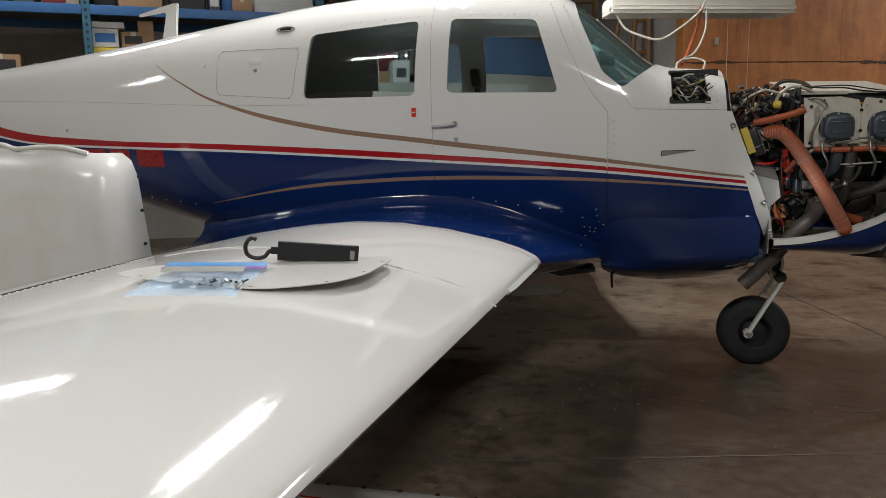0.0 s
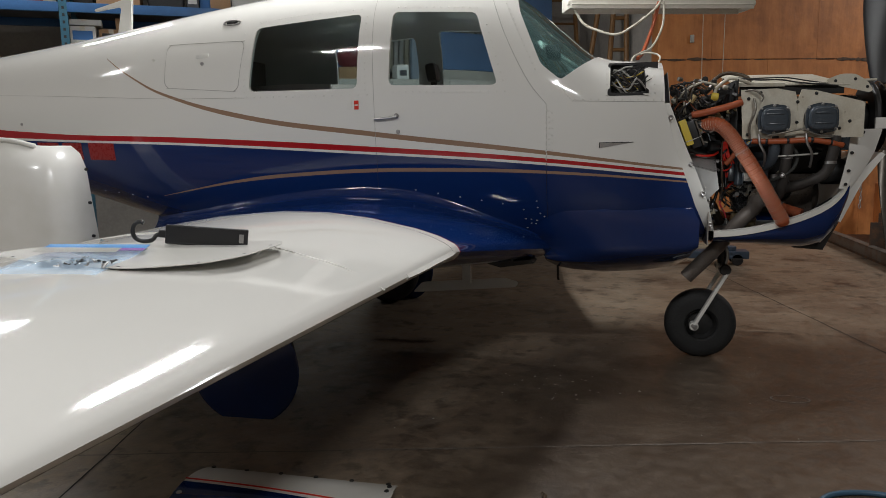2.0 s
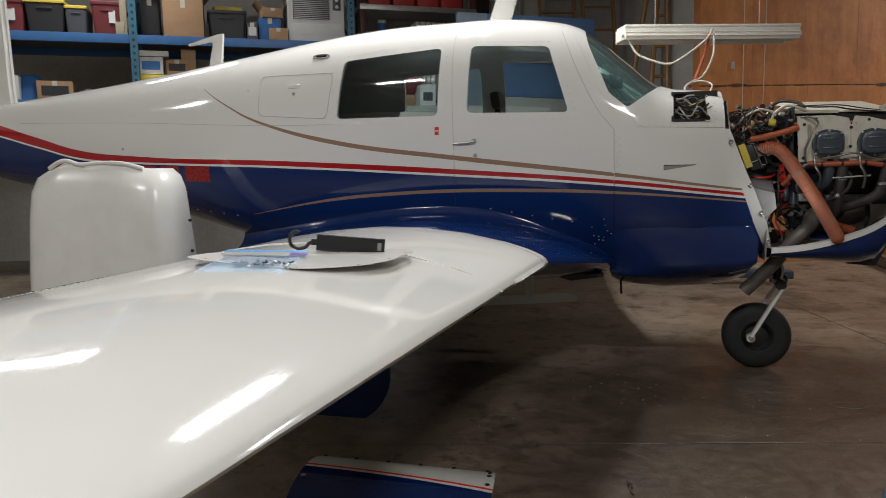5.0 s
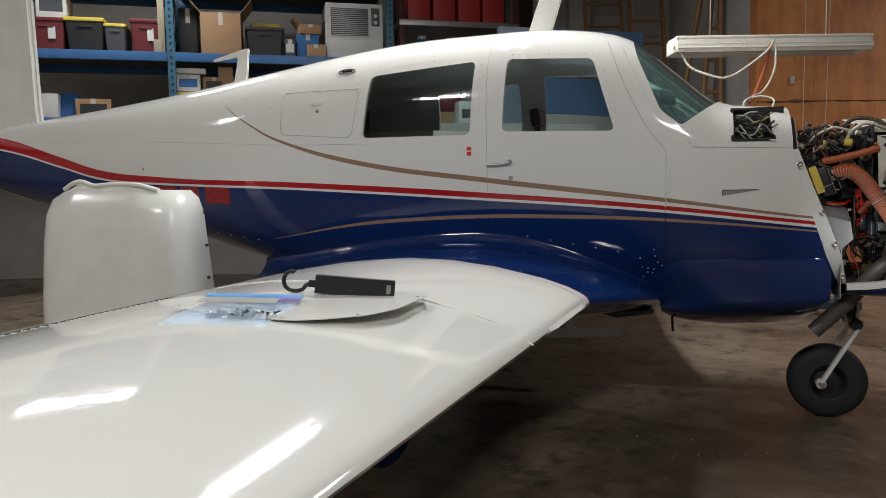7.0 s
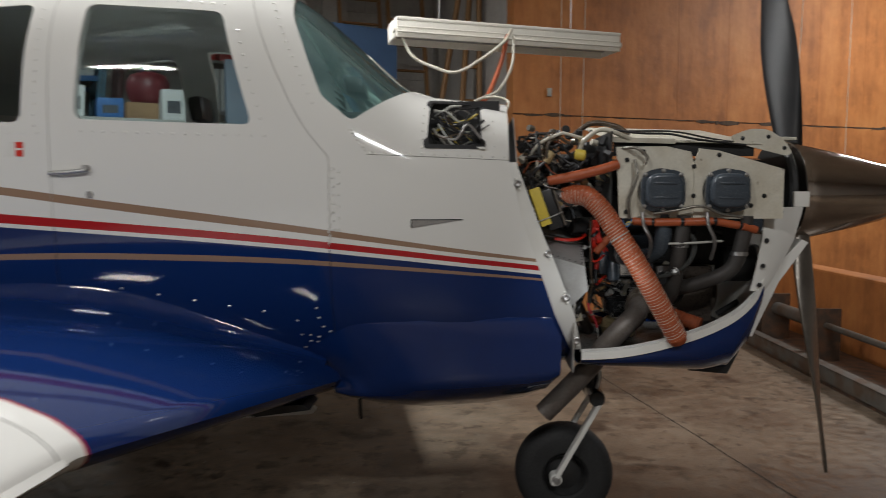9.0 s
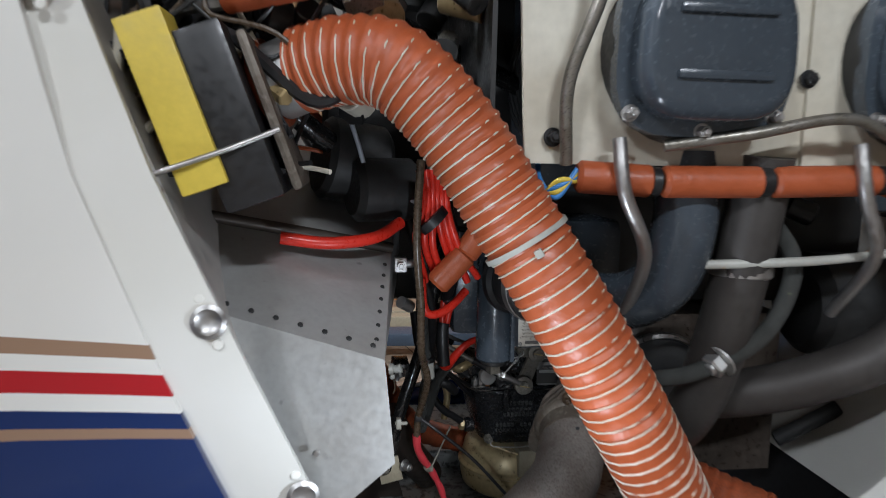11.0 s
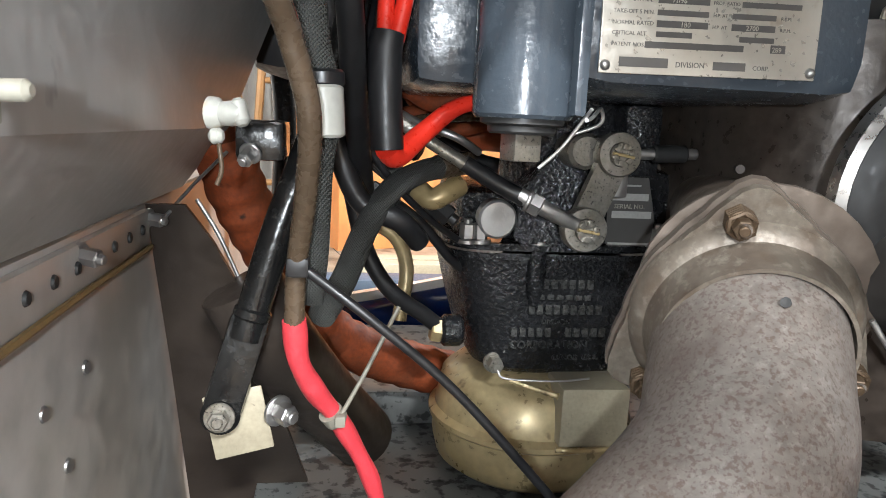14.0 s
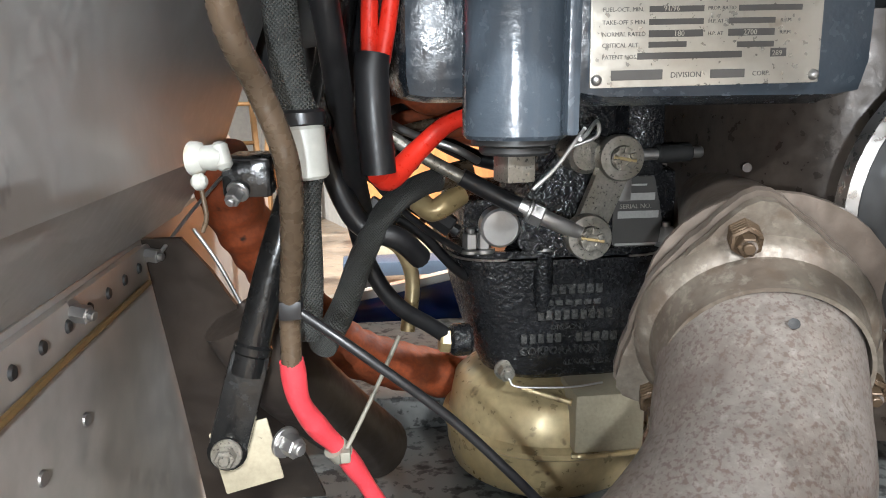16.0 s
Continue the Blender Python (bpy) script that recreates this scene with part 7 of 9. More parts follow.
for s in (-1, 1):
    bm = B()
    vs = []
    for k, p in enumerate(spline(RIM, 5)):
        w = 0.012
        vs.append([bm.verts.new((p.x + dx, s * -(p.y + dy), p.z + dz)) for dx, dy, dz in ((0, -0.004, -0.014), (0, -0.006, 0.012), (0, 0.022, 0.016), (0, 0.022, 0.010), (0, 0.001, 0.006), (0, 0.002, -0.014))])
    for a, b in zip(vs, vs[1:]):
        for i in range(6):
            bm.faces.new((a[i], b[i], b[(i + 1) % 6], a[(i + 1) % 6]))
    bm.faces.new(vs[0])
    bm.faces.new(vs[-1][::-1])
    bmesh.ops.recalc_face_normals(bm, faces=bm.faces[:])
    part("cowling_rim", bm, WHITE, aircraft, "white cowling rim with empty fasteners")
    bm = B()
    vs = []
    for x0, x1, z, y0, y1 in ((2.985, 3.045, 0.90, 0.335, 0.305), (3.0, 3.09, 0.97, 0.337, 0.295), (3.015, 3.14, 1.06, 0.338, 0.28), (3.022, 3.165, 1.14, 0.337, 0.27), (3.022, 3.172, 1.165, 0.336, 0.265)):
        vs.append([bm.verts.new((a, s * b, z)) for a, b in ((x0, y0), ((x0 + x1) / 2, (y0 + y1) / 2 + 0.012), (x1, y1), (x1 - 0.01, y1 - 0.015), ((x0 + x1) / 2, (y0 + y1) / 2 - 0.004), (x0, y0 - 0.008))])
    for a, b in zip(vs, vs[1:]):
        for i in range(6):
            bm.faces.new((a[i], b[i], b[(i + 1) % 6], a[(i + 1) % 6]))
    bm.faces.new(vs[0])
    bm.faces.new(vs[-1][::-1])
    bmesh.ops.recalc_face_normals(bm, faces=bm.faces[:])
    nb = part("nose_bowl_cheek", bm, WHITE, aircraft, "white nose bowl side")
    for x, z in ((3.035, 1.145), (3.03, 1.06), (3.02, 0.98), (3.01, 0.92), (3.075, 1.15)):
        p = Vector((x, s * (0.343 - (x - 3.0) * 0.25), z))
        part("empty_fastener", rod(B(), p, p + Vector((0, s * 0.004, 0)), 0.0075, seg=14), BLACK, nb)
part("nose_bowl_bracket", box(B(), (3.14, -0.27, 1.165), (3.19, -0.255, 1.215), None, 0.003), WHITE, aircraft)
part("nose_bowl_floor", prism(B(), [(2.99, 0.76), (3.05, 0.93), (3.17, 1.06), (3.19, 1.05), (3.10, 0.92), (3.02, 0.74)], -0.27, 0.27), WHITE, aircraft)
part("cowl_interior", box(B(), (2.47, -0.30, 0.685), (2.92, 0.30, 0.690)), GRIMY, aircraft, "grimy speckled cowling floor")
part("floor_channel", box(B(), (2.49, 0.045, 0.69), (2.61, 0.065, 0.716), None, 0.003), GRIMY, aircraft, "grimy sheet channel")
part("lower_scoop", prism(B(), [(2.84, 0.61), (2.97, 0.60), (3.06, 0.79), (3.03, 0.80), (2.95, 0.70)], -0.2, 0.2), BLACK, aircraft)

# oil cooler filter beside the duct, yellow box behind the strip
part("yellow_box", box(B(), (-0.016, -0.02, -0.06), (0.016, 0.02, 0.06), Matrix.Translation((2.312, -0.40, 1.165)) @ Matrix.Rotation(math.radians(-20), 4, "Y"), 0.002), YELLOW, aircraft, "yellow painted filter end")
part("filter_block", box(B(), (-0.03, -0.05, -0.062), (0.012, 0.05, 0.062), Matrix.Translation((2.352, -0.365, 1.16)) @ Matrix.Rotation(math.radians(-20), 4, "Y"), 0.004), BLACK, aircraft)
part("filter_plate", box(B(), (-0.004, -0.05, -0.06), (0.004, 0.05, 0.055), Matrix.Translation((2.372, -0.352, 1.165)) @ Matrix.Rotation(math.radians(-20), 4, "Y"), 0.004), FLANGE, aircraft, "stained metal duct flange")
line_part("bonding_strap", [(2.26, -0.42, 1.10), (2.30, -0.425, 1.118), (2.345, -0.42, 1.135), (2.38, -0.41, 1.15)], 0.002, STEEL, aircraft)
line_part("red_cable", [(2.37, -0.30, 1.062), (2.41, -0.295, 1.057), (2.45, -0.28, 1.06), (2.475, -0.26, 1.072)], 0.0055, REDWIRE, engine, "red battery cable")
for k in range(6):
    line_part("orange_lead", [(2.49 + 0.006 * k, -0.27 + 0.004 * k, 1.12), (2.495 + 0.004 * k, -0.275, 1.09), (2.488 + 0.008 * k, -0.272, 1.06 - 0.005 * (k % 3)), (2.50 + 0.01 * k, -0.25, 1.015 + 0.004 * (k % 2))], 0.0034, REDWIRE, engine, "orange-red ignition lead")
part("lead_tie", rod(B(), (2.50, -0.273, 1.079), (2.506, -0.273, 1.073), 0.016, seg=16), BLACK, engine)
for a, b in (((2.507, -0.27, 1.015), (2.535, -0.27, 1.045)), ((2.533, -0.27, 1.043), (2.55, -0.268, 1.066))):
    part("heat_sleeve", rod(B(), a, b, 0.012, seg=16, bevel=0.003), HOSE, engine, "orange ignition lead sleeve")
line_part("red_loop", [(2.495, -0.262, 1.02), (2.497, -0.262, 0.995), (2.505, -0.26, 0.985), (2.522, -0.255, 0.99), (2.54, -0.245, 1.005)], 0.004, REDWIRE, engine, "orange-red ignition lead")

# accessories and wiring behind the engine
for a, b, r, mm in (((2.40, -0.10, 1.18), (2.54, -0.10, 1.18), 0.055, DARKMETAL), ((2.40, 0.10, 1.18), (2.54, 0.10, 1.18), 0.055, DARKMETAL), ((2.46, -0.2, 1.33), (2.53, -0.2, 1.34), 0.045, BLACK), ((2.42, 0.0, 1.30), (2.53, 0, 1.3), 0.05, DARKMETAL), ((2.43, -0.24, 1.10), (2.49, -0.22, 1.10), 0.03, DARKMETAL), ((2.40, -0.21, 1.13), (2.46, -0.19, 1.12), 0.04, DARKMETAL)):
    part("accessory", rod(B(), a, b, r, seg=28, bevel=0.006), mm, engine)
part("oil_cap", rod(B(), (2.42, -0.375, 1.327), (2.452, -0.378, 1.322), 0.018, seg=20, bevel=0.004), YELLOW, engine, "yellow oil filler cap")
part("oil_cap_stem", rod(B(), (2.40, -0.34, 1.31), (2.425, -0.372, 1.326), 0.014, seg=16), BLACK, engine)
part("rear_gearcase", box(B(), (2.53, -0.13, 1.05), (2.61, 0.13, 1.32), None, 0.02), DARKMETAL, engine)
part("dark_bulkhead", box(B(), (2.515, -0.32, 1.28), (2.53, 0.32, 1.37), None, 0.004), BLACK, engine)
rnd = random.Random(7)
wire_mats = [BLACK, BLACK, STEEL, CREAM, SHEATH, DARKMETAL, BLACK, BRAID, HOSE, SHEATH, BLACK, CREAM, BLACK, DARKMETAL, BLACK, BLACK]
for k in range(120):
    x, y, z = 2.26 + 0.02 * rnd.random(), rnd.uniform(-0.38, -0.1), rnd.uniform(1.16, 1.38)
    pts = [(x, y, z)]
    for j in range(4):
        x += rnd.uniform(-0.012, 0.062)
        y = min(max(y + rnd.uniform(-0.08, 0.06), -0.38), 0.1)
        z = min(max(z + rnd.uniform(-0.07, 0.06), 1.12), 1.39)
        pts.append((x, y, z))
    line_part("wire", pts, rnd.choice((0.0015, 0.002, 0.003, 0.0035, 0.005)), wire_mats[k % len(wire_mats)], engine, "", 6, 7)
for k in range(95):
    x, y, z = rnd.uniform(2.27, 2.52), rnd.uniform(-0.38, -0.18), rnd.uniform(1.15, 1.42)
    d = Vector((rnd.uniform(-1, 1), rnd.uniform(-1, 0.2), rnd.uniform(-1, 1))).normalized() * rnd.uniform(0.015, 0.04)
    part("fitting", rod(B(), (x, y, z), Vector((x, y, z)) + d, rnd.uniform(0.005, 0.015), seg=rnd.choice((6, 14)), bevel=0.001), rnd.choice((DIRTYSTEEL, BLACK, DARKMETAL, DARKMETAL, BLACK, BLACK, BRASS, CREAM, RUBBER)), engine)
for k in range(34):
    x, z = rnd.uniform(2.52, 3.02), rnd.uniform(0.74, 1.08)
    y = rnd.uniform(-0.16, 0.1)
    d = Vector((rnd.uniform(-1, 1), rnd.uniform(-0.3, 0.3), rnd.uniform(-0.6, 0.6))).normalized() * rnd.uniform(0.03, 0.09)
    if not (2.5 < x < 2.80 and z < 1.0):
        part("fitting", rod(B(), (x, y, z), Vector((x, y, z)) + d, rnd.uniform(0.008, 0.02), seg=12, bevel=0.002), rnd.choice((STEEL, BLACK, DARKMETAL, DARKMETAL, BLACK)), engine)
for pts in ([(2.50, -0.15, 1.10), (2.52, -0.13, 1.0), (2.53, -0.08, 0.93), (2.55, -0.03, 0.87)], [(2.47, -0.2, 1.12), (2.50, -0.19, 1.03), (2.515, -0.17, 0.97), (2.522, -0.12, 0.91), (2.53, -0.06, 0.86)], [(2.52, -0.18, 1.12), (2.54, -0.17, 1.03), (2.535, -0.12, 0.96), (2.53, -0.04, 0.92)]):
    line_part("black_hose", pts, 0.0055, BLACK, engine)
line_part("white_hose", [(2.44, -0.34, 1.34), (2.452, -0.34, 1.37), (2.50, -0.345, 1.405), (2.545, -0.345, 1.398), (2.60, -0.33, 1.378)], 0.0075, CREAM, engine, "cream vent hose")
line_part("white_hose", [(2.44, -0.2, 1.40), (2.50, -0.2, 1.44), (2.58, -0.2, 1.43), (2.62, -0.22, 1.40)], 0.009, SHEATH, engine)

# open access hatch ahead of the windshield, full of wiring
hm = B()
hatch_o = rounded([(1.962, 1.497), (2.138, 1.497), (2.142, 1.338), (1.958, 1.338)], 0.012, 4)
hatch_i = rounded([(1.974, 1.486), (2.124, 1.486), (2.128, 1.349), (1.972, 1.349)], 0.010, 4)
for (a, b), (c, d), (e, f), (g, h) in zip(hatch_o, hatch_o[1:] + hatch_o[:1], hatch_i[1:] + hatch_i[:1], hatch_i):
    hm.faces.new([hm.verts.new(on_skin(p, q, 0.003)) for p, q in ((a, b), (c, d), (e, f), (g, h))])
bmesh.ops.remove_doubles(hm, verts=hm.verts[:], dist=1e-4)
bmesh.ops.solidify(hm, geom=hm.faces[:], thickness=0.003)
bmesh.ops.recalc_face_normals(hm, faces=hm.faces[:])
part("hatch_seal", hm, BLACK, aircraft, "black hatch edge seal")
part("hatch_bay", box(B(), (1.93, -0.30, 1.30), (2.19, -0.29, 1.50)), BLACK, aircraft)
part("hatch_sill", box(B(), (1.965, -0.455, 1.338), (2.14, -0.30, 1.345)), WHITE, aircraft)
for k in range(30):
    x, y, z = rnd.uniform(1.97, 2.02), rnd.uniform(-0.43, -0.32), rnd.uniform(1.36, 1.46)
    pts = [(x, y, z)]
    for j in range(3):
        x += rnd.uniform(0.02, 0.06)
        y = min(max(y + rnd.uniform(-0.03, 0.03), -0.44), -0.32)
        z = min(max(z + rnd.uniform(-0.06, 0.05), 1.35), 1.47)
        pts.append((x, y, z))
    line_part("wire", pts, rnd.choice((0.002, 0.003, 0.004)), (WHITEPLASTIC, BLACK, STEEL, BLACK, SHEATH, BLACK, WHITEPLASTIC, BLACK, YELLOW, DARKMETAL)[k % 10], aircraft, "", 6, 7)

# cabin
part("cabin_floor", box(B(), (-0.25, -0.40, 0.90), (1.6, 0.40, 0.92)), CABIN, aircraft)
part("rear_bulkhead", box(B(), (-0.25, -0.42, 0.92), (-0.22, 0.42, 1.70)), CABIN, aircraft)
part("instrument_panel", box(B(), (1.60, -0.44, 1.10), (1.66, 0.44, 1.48), None, 0.02), BLACK, aircraft, "black instrument panel")
part("glareshield", box(B(), (1.54, -0.40, 1.44), (1.88, 0.40, 1.465), None, 0.012), BLACK, aircraft, "black glareshield")
LEATHER = material("grey_seat_cloth", (0.09, 0.09, 0.1), 0.8, var=0.1, scale=30)
for s in (-1, 1):
    bm = B()
    box(bm, (1.05, s * 0.27 - 0.22, 0.95), (1.5, s * 0.27 + 0.22, 1.08), None, 0.04)
    st = part("seat", bm, LEATHER, aircraft, "grey cloth seat")
    bm = B()
    box(bm, (0, -0.22, 0), (0.10, 0.22, 0.37), Matrix.Translation((0.98, s * 0.27, 1.02)) @ Matrix.Rotation(math.radians(-12), 4, "Y"), 0.04)
    part("seat_back", bm, LEATHER, st)
    if s > 0:
        bm = box(B(), (0, -0.07, 0.0), (0.07, 0.07, 0.12), Matrix.Translation((0.89, 0.42, 1.52)) @ Matrix.Rotation(math.radians(-8), 4, "Y"), 0.03)
        part("headrest", bm, BLACK, st)
        part("headrest_post", rod(B(), (0.92, 0.42, 1.36), (0.92, 0.42, 1.53), 0.02), BLACK, st)
bm = B()
box(bm, (0.1, -0.48, 0.95), (0.5, 0.48, 1.10), None, 0.04)
part("rear_seat", bm, LEATHER, aircraft, "grey cloth rear seat")
part("rear_seat_back", box(B(), (0.05, -0.48, 1.05), (0.15, 0.48, 1.38), None, 0.04), LEATHER, aircraft)
part("compass", box(B(), (1.66, -0.06, 1.60), (1.75, 0.06, 1.68), None, 0.02), BLACK, aircraft)

# ---- things on the wing ----
def wing_frame(x, y, turn):
    """A pose lying on the starboard wing, x along the thing."""
    z = wing_top(x, y)
    dx = (wing_top(x + 0.05, y) - wing_top(x - 0.05, y)) / 0.1
    dy = (wing_top(x, y + 0.05) - wing_top(x, y - 0.05)) / 0.1
    n = Vector((-dx, -dy, 1)).normalized()
    q = Vector((0, 0, 1)).rotation_difference(n).to_matrix().to_4x4()
    return Matrix.Translation((x, y, z)) @ q @ Matrix.Rotation(math.radians(turn), 4, "Z")


def inspection_panel():
    """A thin white access panel with bent-up ends."""
    M = wing_frame(0.90, -2.40, 0)
    bm = B()
    o = rounded([(-0.26, -0.205), (-0.06, -0.215), (0.06, -0.20), (0.125, -0.165), (0.20, -0.095), (0.235, 0.0), (0.24, 0.20), (0.215, 0.25), (0.10, 0.22), (-0.06, 0.13), (-0.24, -0.10)], 0.03, 5)
    lift = lambda x, y: 0.0035 + 0.007 * max(x - 0.08, 0) / 0.16 + 0.004 * max(-x - 0.12, 0) / 0.14
    top = [bm.verts.new(M @ Vector((x, y, lift(x, y) + 0.0012))) for x, y in o]
    bot = [bm.verts.new(M @ Vector((x, y, lift(x, y) - 0.0006))) for x, y in o]
    bm.faces.new(top)
    bm.faces.new(bot[::-1])
    for i in range(len(o)):
        bm.faces.new((bot[i], bot[(i + 1) % len(o)], top[(i + 1) % len(o)], top[i]))
    bmesh.ops.triangulate(bm, faces=[f for f in bm.faces if len(f.verts) > 4])
    bmesh.ops.recalc_face_normals(bm, faces=bm.faces[:])
    p = solo("access_panel", bm, WHITE, "thin white metal access panel lying on the wing", "panel", smooth=False)
    for x, y in ((-0.2, -0.195), (-0.08, -0.2), (0.05, -0.187), (0.18, -0.095), (0.222, 0.03), (0.222, 0.17), (0.08, 0.195), (-0.07, 0.105), (-0.21, -0.09)):
        c = M @ Vector((x, y, lift(x, y) + 0.0012))
        part("screw_hole", rod(B(), c, c + Vector((0, 0, 0.0006)), 0.0035, seg=10), BLACK, p)
    return M


PANEL = inspection_panel()


def hook_light():
    """A slim black work light with a hanging hook, on the panel."""
    M = wing_frame(0.97, -2.275, 24.5) @ Matrix.Translation((0, 0, 0.006)) @ Matrix.Rotation(math.radians(-6), 4, "X") @ Matrix.Diagonal((0.94, 1, 1.0, 1))
    t = thing("work_light", "slim black work light with a black hook", "work light", M.translation)
    part("body", box(B(), (-0.105, -0.008, 0.0), (0.105, 0.010, 0.047), M, 0.003), BLACK, t)
    part("face_rim", box(B(), (-0.103, -0.0095, 0.002), (0.103, -0.007, 0.0045), M, 0.0006), DARKMETAL, t)
    part("face_rim", box(B(), (-0.103, -0.0095, 0.0425), (0.103, -0.007, 0.045), M, 0.0006), DARKMETAL, t)
    part("maker_mark", box(B(), (0.082, -0.0095, 0.012), (0.094, -0.0078, 0.034), M, 0.0006), STEEL, t)
    part("neck", box(B(), (-0.122, -0.005, 0.014), (-0.103, 0.005, 0.032), M, 0.002), BLACK, t)
    pts = [M @ Vector(p) for p in ((-0.12, 0, 0.022), (-0.128, 0, 0.018), (-0.138, 0, 0.006), (-0.160, 0, 0.002), (-0.180, 0, 0.010), (-0.186, 0, 0.028), (-0.180, 0, 0.044), (-0.168, 0, 0.050), (-0.160, 0, 0.046))]
    part("hook", tube(B(), pts, 0.0052, 6, 12), BLACK, t, "black bent hook")


hook_light()


def parts_bag():
    """A clear zip bag with a pile of dark screws in it."""
    M = wing_frame(0.845, -2.555, 20) @ Matrix.Translation((0, 0, 0.006)) @ Matrix.Rotation(math.radians(3), 4, "X") @ Matrix.Diagonal((1.06, 1.3, 1.2, 1))
    t = thing("zip_bag", "pale blue plastic zip bag holding dark screws", "plastic bag", M.translation)
    film = material("blue_tinted_bag_film", (0.5, 0.66, 0.82), 0.16, bump=0.15, bscale=60)
    film.node_tree.nodes["Principled BSDF"].inputs["Alpha"].default_value = 0.42
    bm = B()
    nx, ny = 14, 12
    rows = []
    rr = random.Random(3)
    for sgn in (1, -1):
        g = []
        for j in range(ny + 1):
            r = []
            for i in range(nx + 1):
                u, v = i / nx, j / ny
                w = math.sin(math.pi * u) ** 0.6 * math.sin(math.pi * min(v * 1.25, 1)) ** 0.7
                x = -0.105 + 0.2 * u - 0.035 * (1 - v)
                y = -0.10 + 0.19 * v
                z = (0.013 * w + rr.uniform(-0.0016, 0.0016)) if sgn > 0 else -0.001
                r.append(bm.verts.new(M @ Vector((x, y, z))))
            g.append(r)
        for a, b in zip(g, g[1:]):
            for i in range(nx):
                bm.faces.new((a[i], a[i + 1], b[i + 1], b[i]) if sgn > 0 else (a[i], b[i], b[i + 1], a[i + 1]))
    part("film", bm, film, t, "clear plastic film").visible_shadow = False
    blue = material("blue_zip_strip", (0.12, 0.35, 0.72), 0.4, var=0.08, scale=30)
    purple = material("purple_zip_strip", (0.36, 0.18, 0.5), 0.4, var=0.08, scale=30)
    for y0, y1, mm, nm in ((0.072, 0.093, blue, "zip_strip"), (0.058, 0.062, purple, "zip_line"), (0.066, 0.070, blue, "zip_line"), (0.050, 0.053, purple, "zip_line")):
        part(nm, box(B(), (-0.105 - 0.006 * (0.09 - y0) / 0.03, y0, 0.0055), (0.098, y1, 0.0075), M, 0.0005), mm, t)
    part("label_panel", box(B(), (-0.10, 0.0, 0.0140), (0.06, 0.035, 0.0146), M, 0.0002), WHITEPLASTIC, t)
    for k in range(46):
        p = M @ Vector((rr.gauss(0.0, 0.032), rr.gauss(-0.045, 0.013), rr.uniform(0.001, 0.009)))
        d = Vector((rr.uniform(-1, 1), rr.uniform(-1, 1), rr.uniform(-0.2, 0.4))).normalized() * rr.uniform(0.008, 0.014)
        bm = rod(B(), p, p + d, 0.0022, seg=6)
        rod(bm, p - d * 0.2, p, 0.0044, seg=8)
        part("screw", bm, rr.choice((DARKMETAL, BLACK, STEEL)), t)


parts_bag()

# ---- cowling pieces set aside ----
def upper_cowling():
    """The white upper cowling stood on end beside the tail."""
    bm = B()
    rings = []
    for z, w, dep, shift in ((0.0, 0.52, 0.30, 0.02), (0.3, 0.515, 0.30, 0.015), (0.6, 0.50, 0.29, 0.01), (0.9, 0.475, 0.27, 0), (1.05, 0.46, 0.25, 0), (1.13, 0.43, 0.22, 0), (1.17, 0.38, 0.17, 0)):
        ring = []
        for j in range(33):
            a = math.pi * j / 32
            c, s = math.cos(a), math.sin(a)
            x = -1.115 + shift + math.copysign(abs(c) ** 0.45, -c) * w
            zz = z
            if z > 1.1:
                zz += 0.05 * math.exp(-((x + 1.28) / 0.09) ** 2) + 0.045 * math.exp(-((x + 1.04) / 0.10) ** 2) + 0.03 * math.exp(-((x + 0.91) / 0.07) ** 2)
            ring.append(bm.verts.new((x, -0.66 - s ** 0.55 * dep, zz)))
        rings.append(ring)
    for a, b in zip(rings, rings[1:]):
        for i in range(32):
            bm.faces.new((a[i], a[i + 1], b[i + 1], b[i]))
    bmesh.ops.recalc_face_normals(bm, faces=bm.faces[:])
    bmesh.ops.solidify(bm, geom=bm.faces[:], thickness=0.006)
    t = thing("upper_cowling", "white engine cowling standing on end on the floor", "engine cowling", (-1.05, -0.8, 0))
    part("shell", bm, WHITE, t, angle=60)
    part("inlet_lip", tube(B(), [(x - 0.06, y, z) for x, y, z in ((-1.34, -0.84, 1.185), (-1.26, -0.86, 1.215), (-1.2, -0.86, 1.222), (-1.12, -0.86, 1.20), (-1.0, -0.86, 1.205), (-0.85, -0.86, 1.20), (-0.74, -0.83, 1.17))], 0.012, 8, 10), WHITE, t)
    for k in range(6):
        part("fastener", rod(B(), (-0.612 + 0.004 * k, -0.72, 1.05 - 0.17 * k), (-0.603 + 0.004 * k, -0.722, 1.05 - 0.17 * k), 0.008, seg=12), DARKMETAL, t)


upper_cowling()


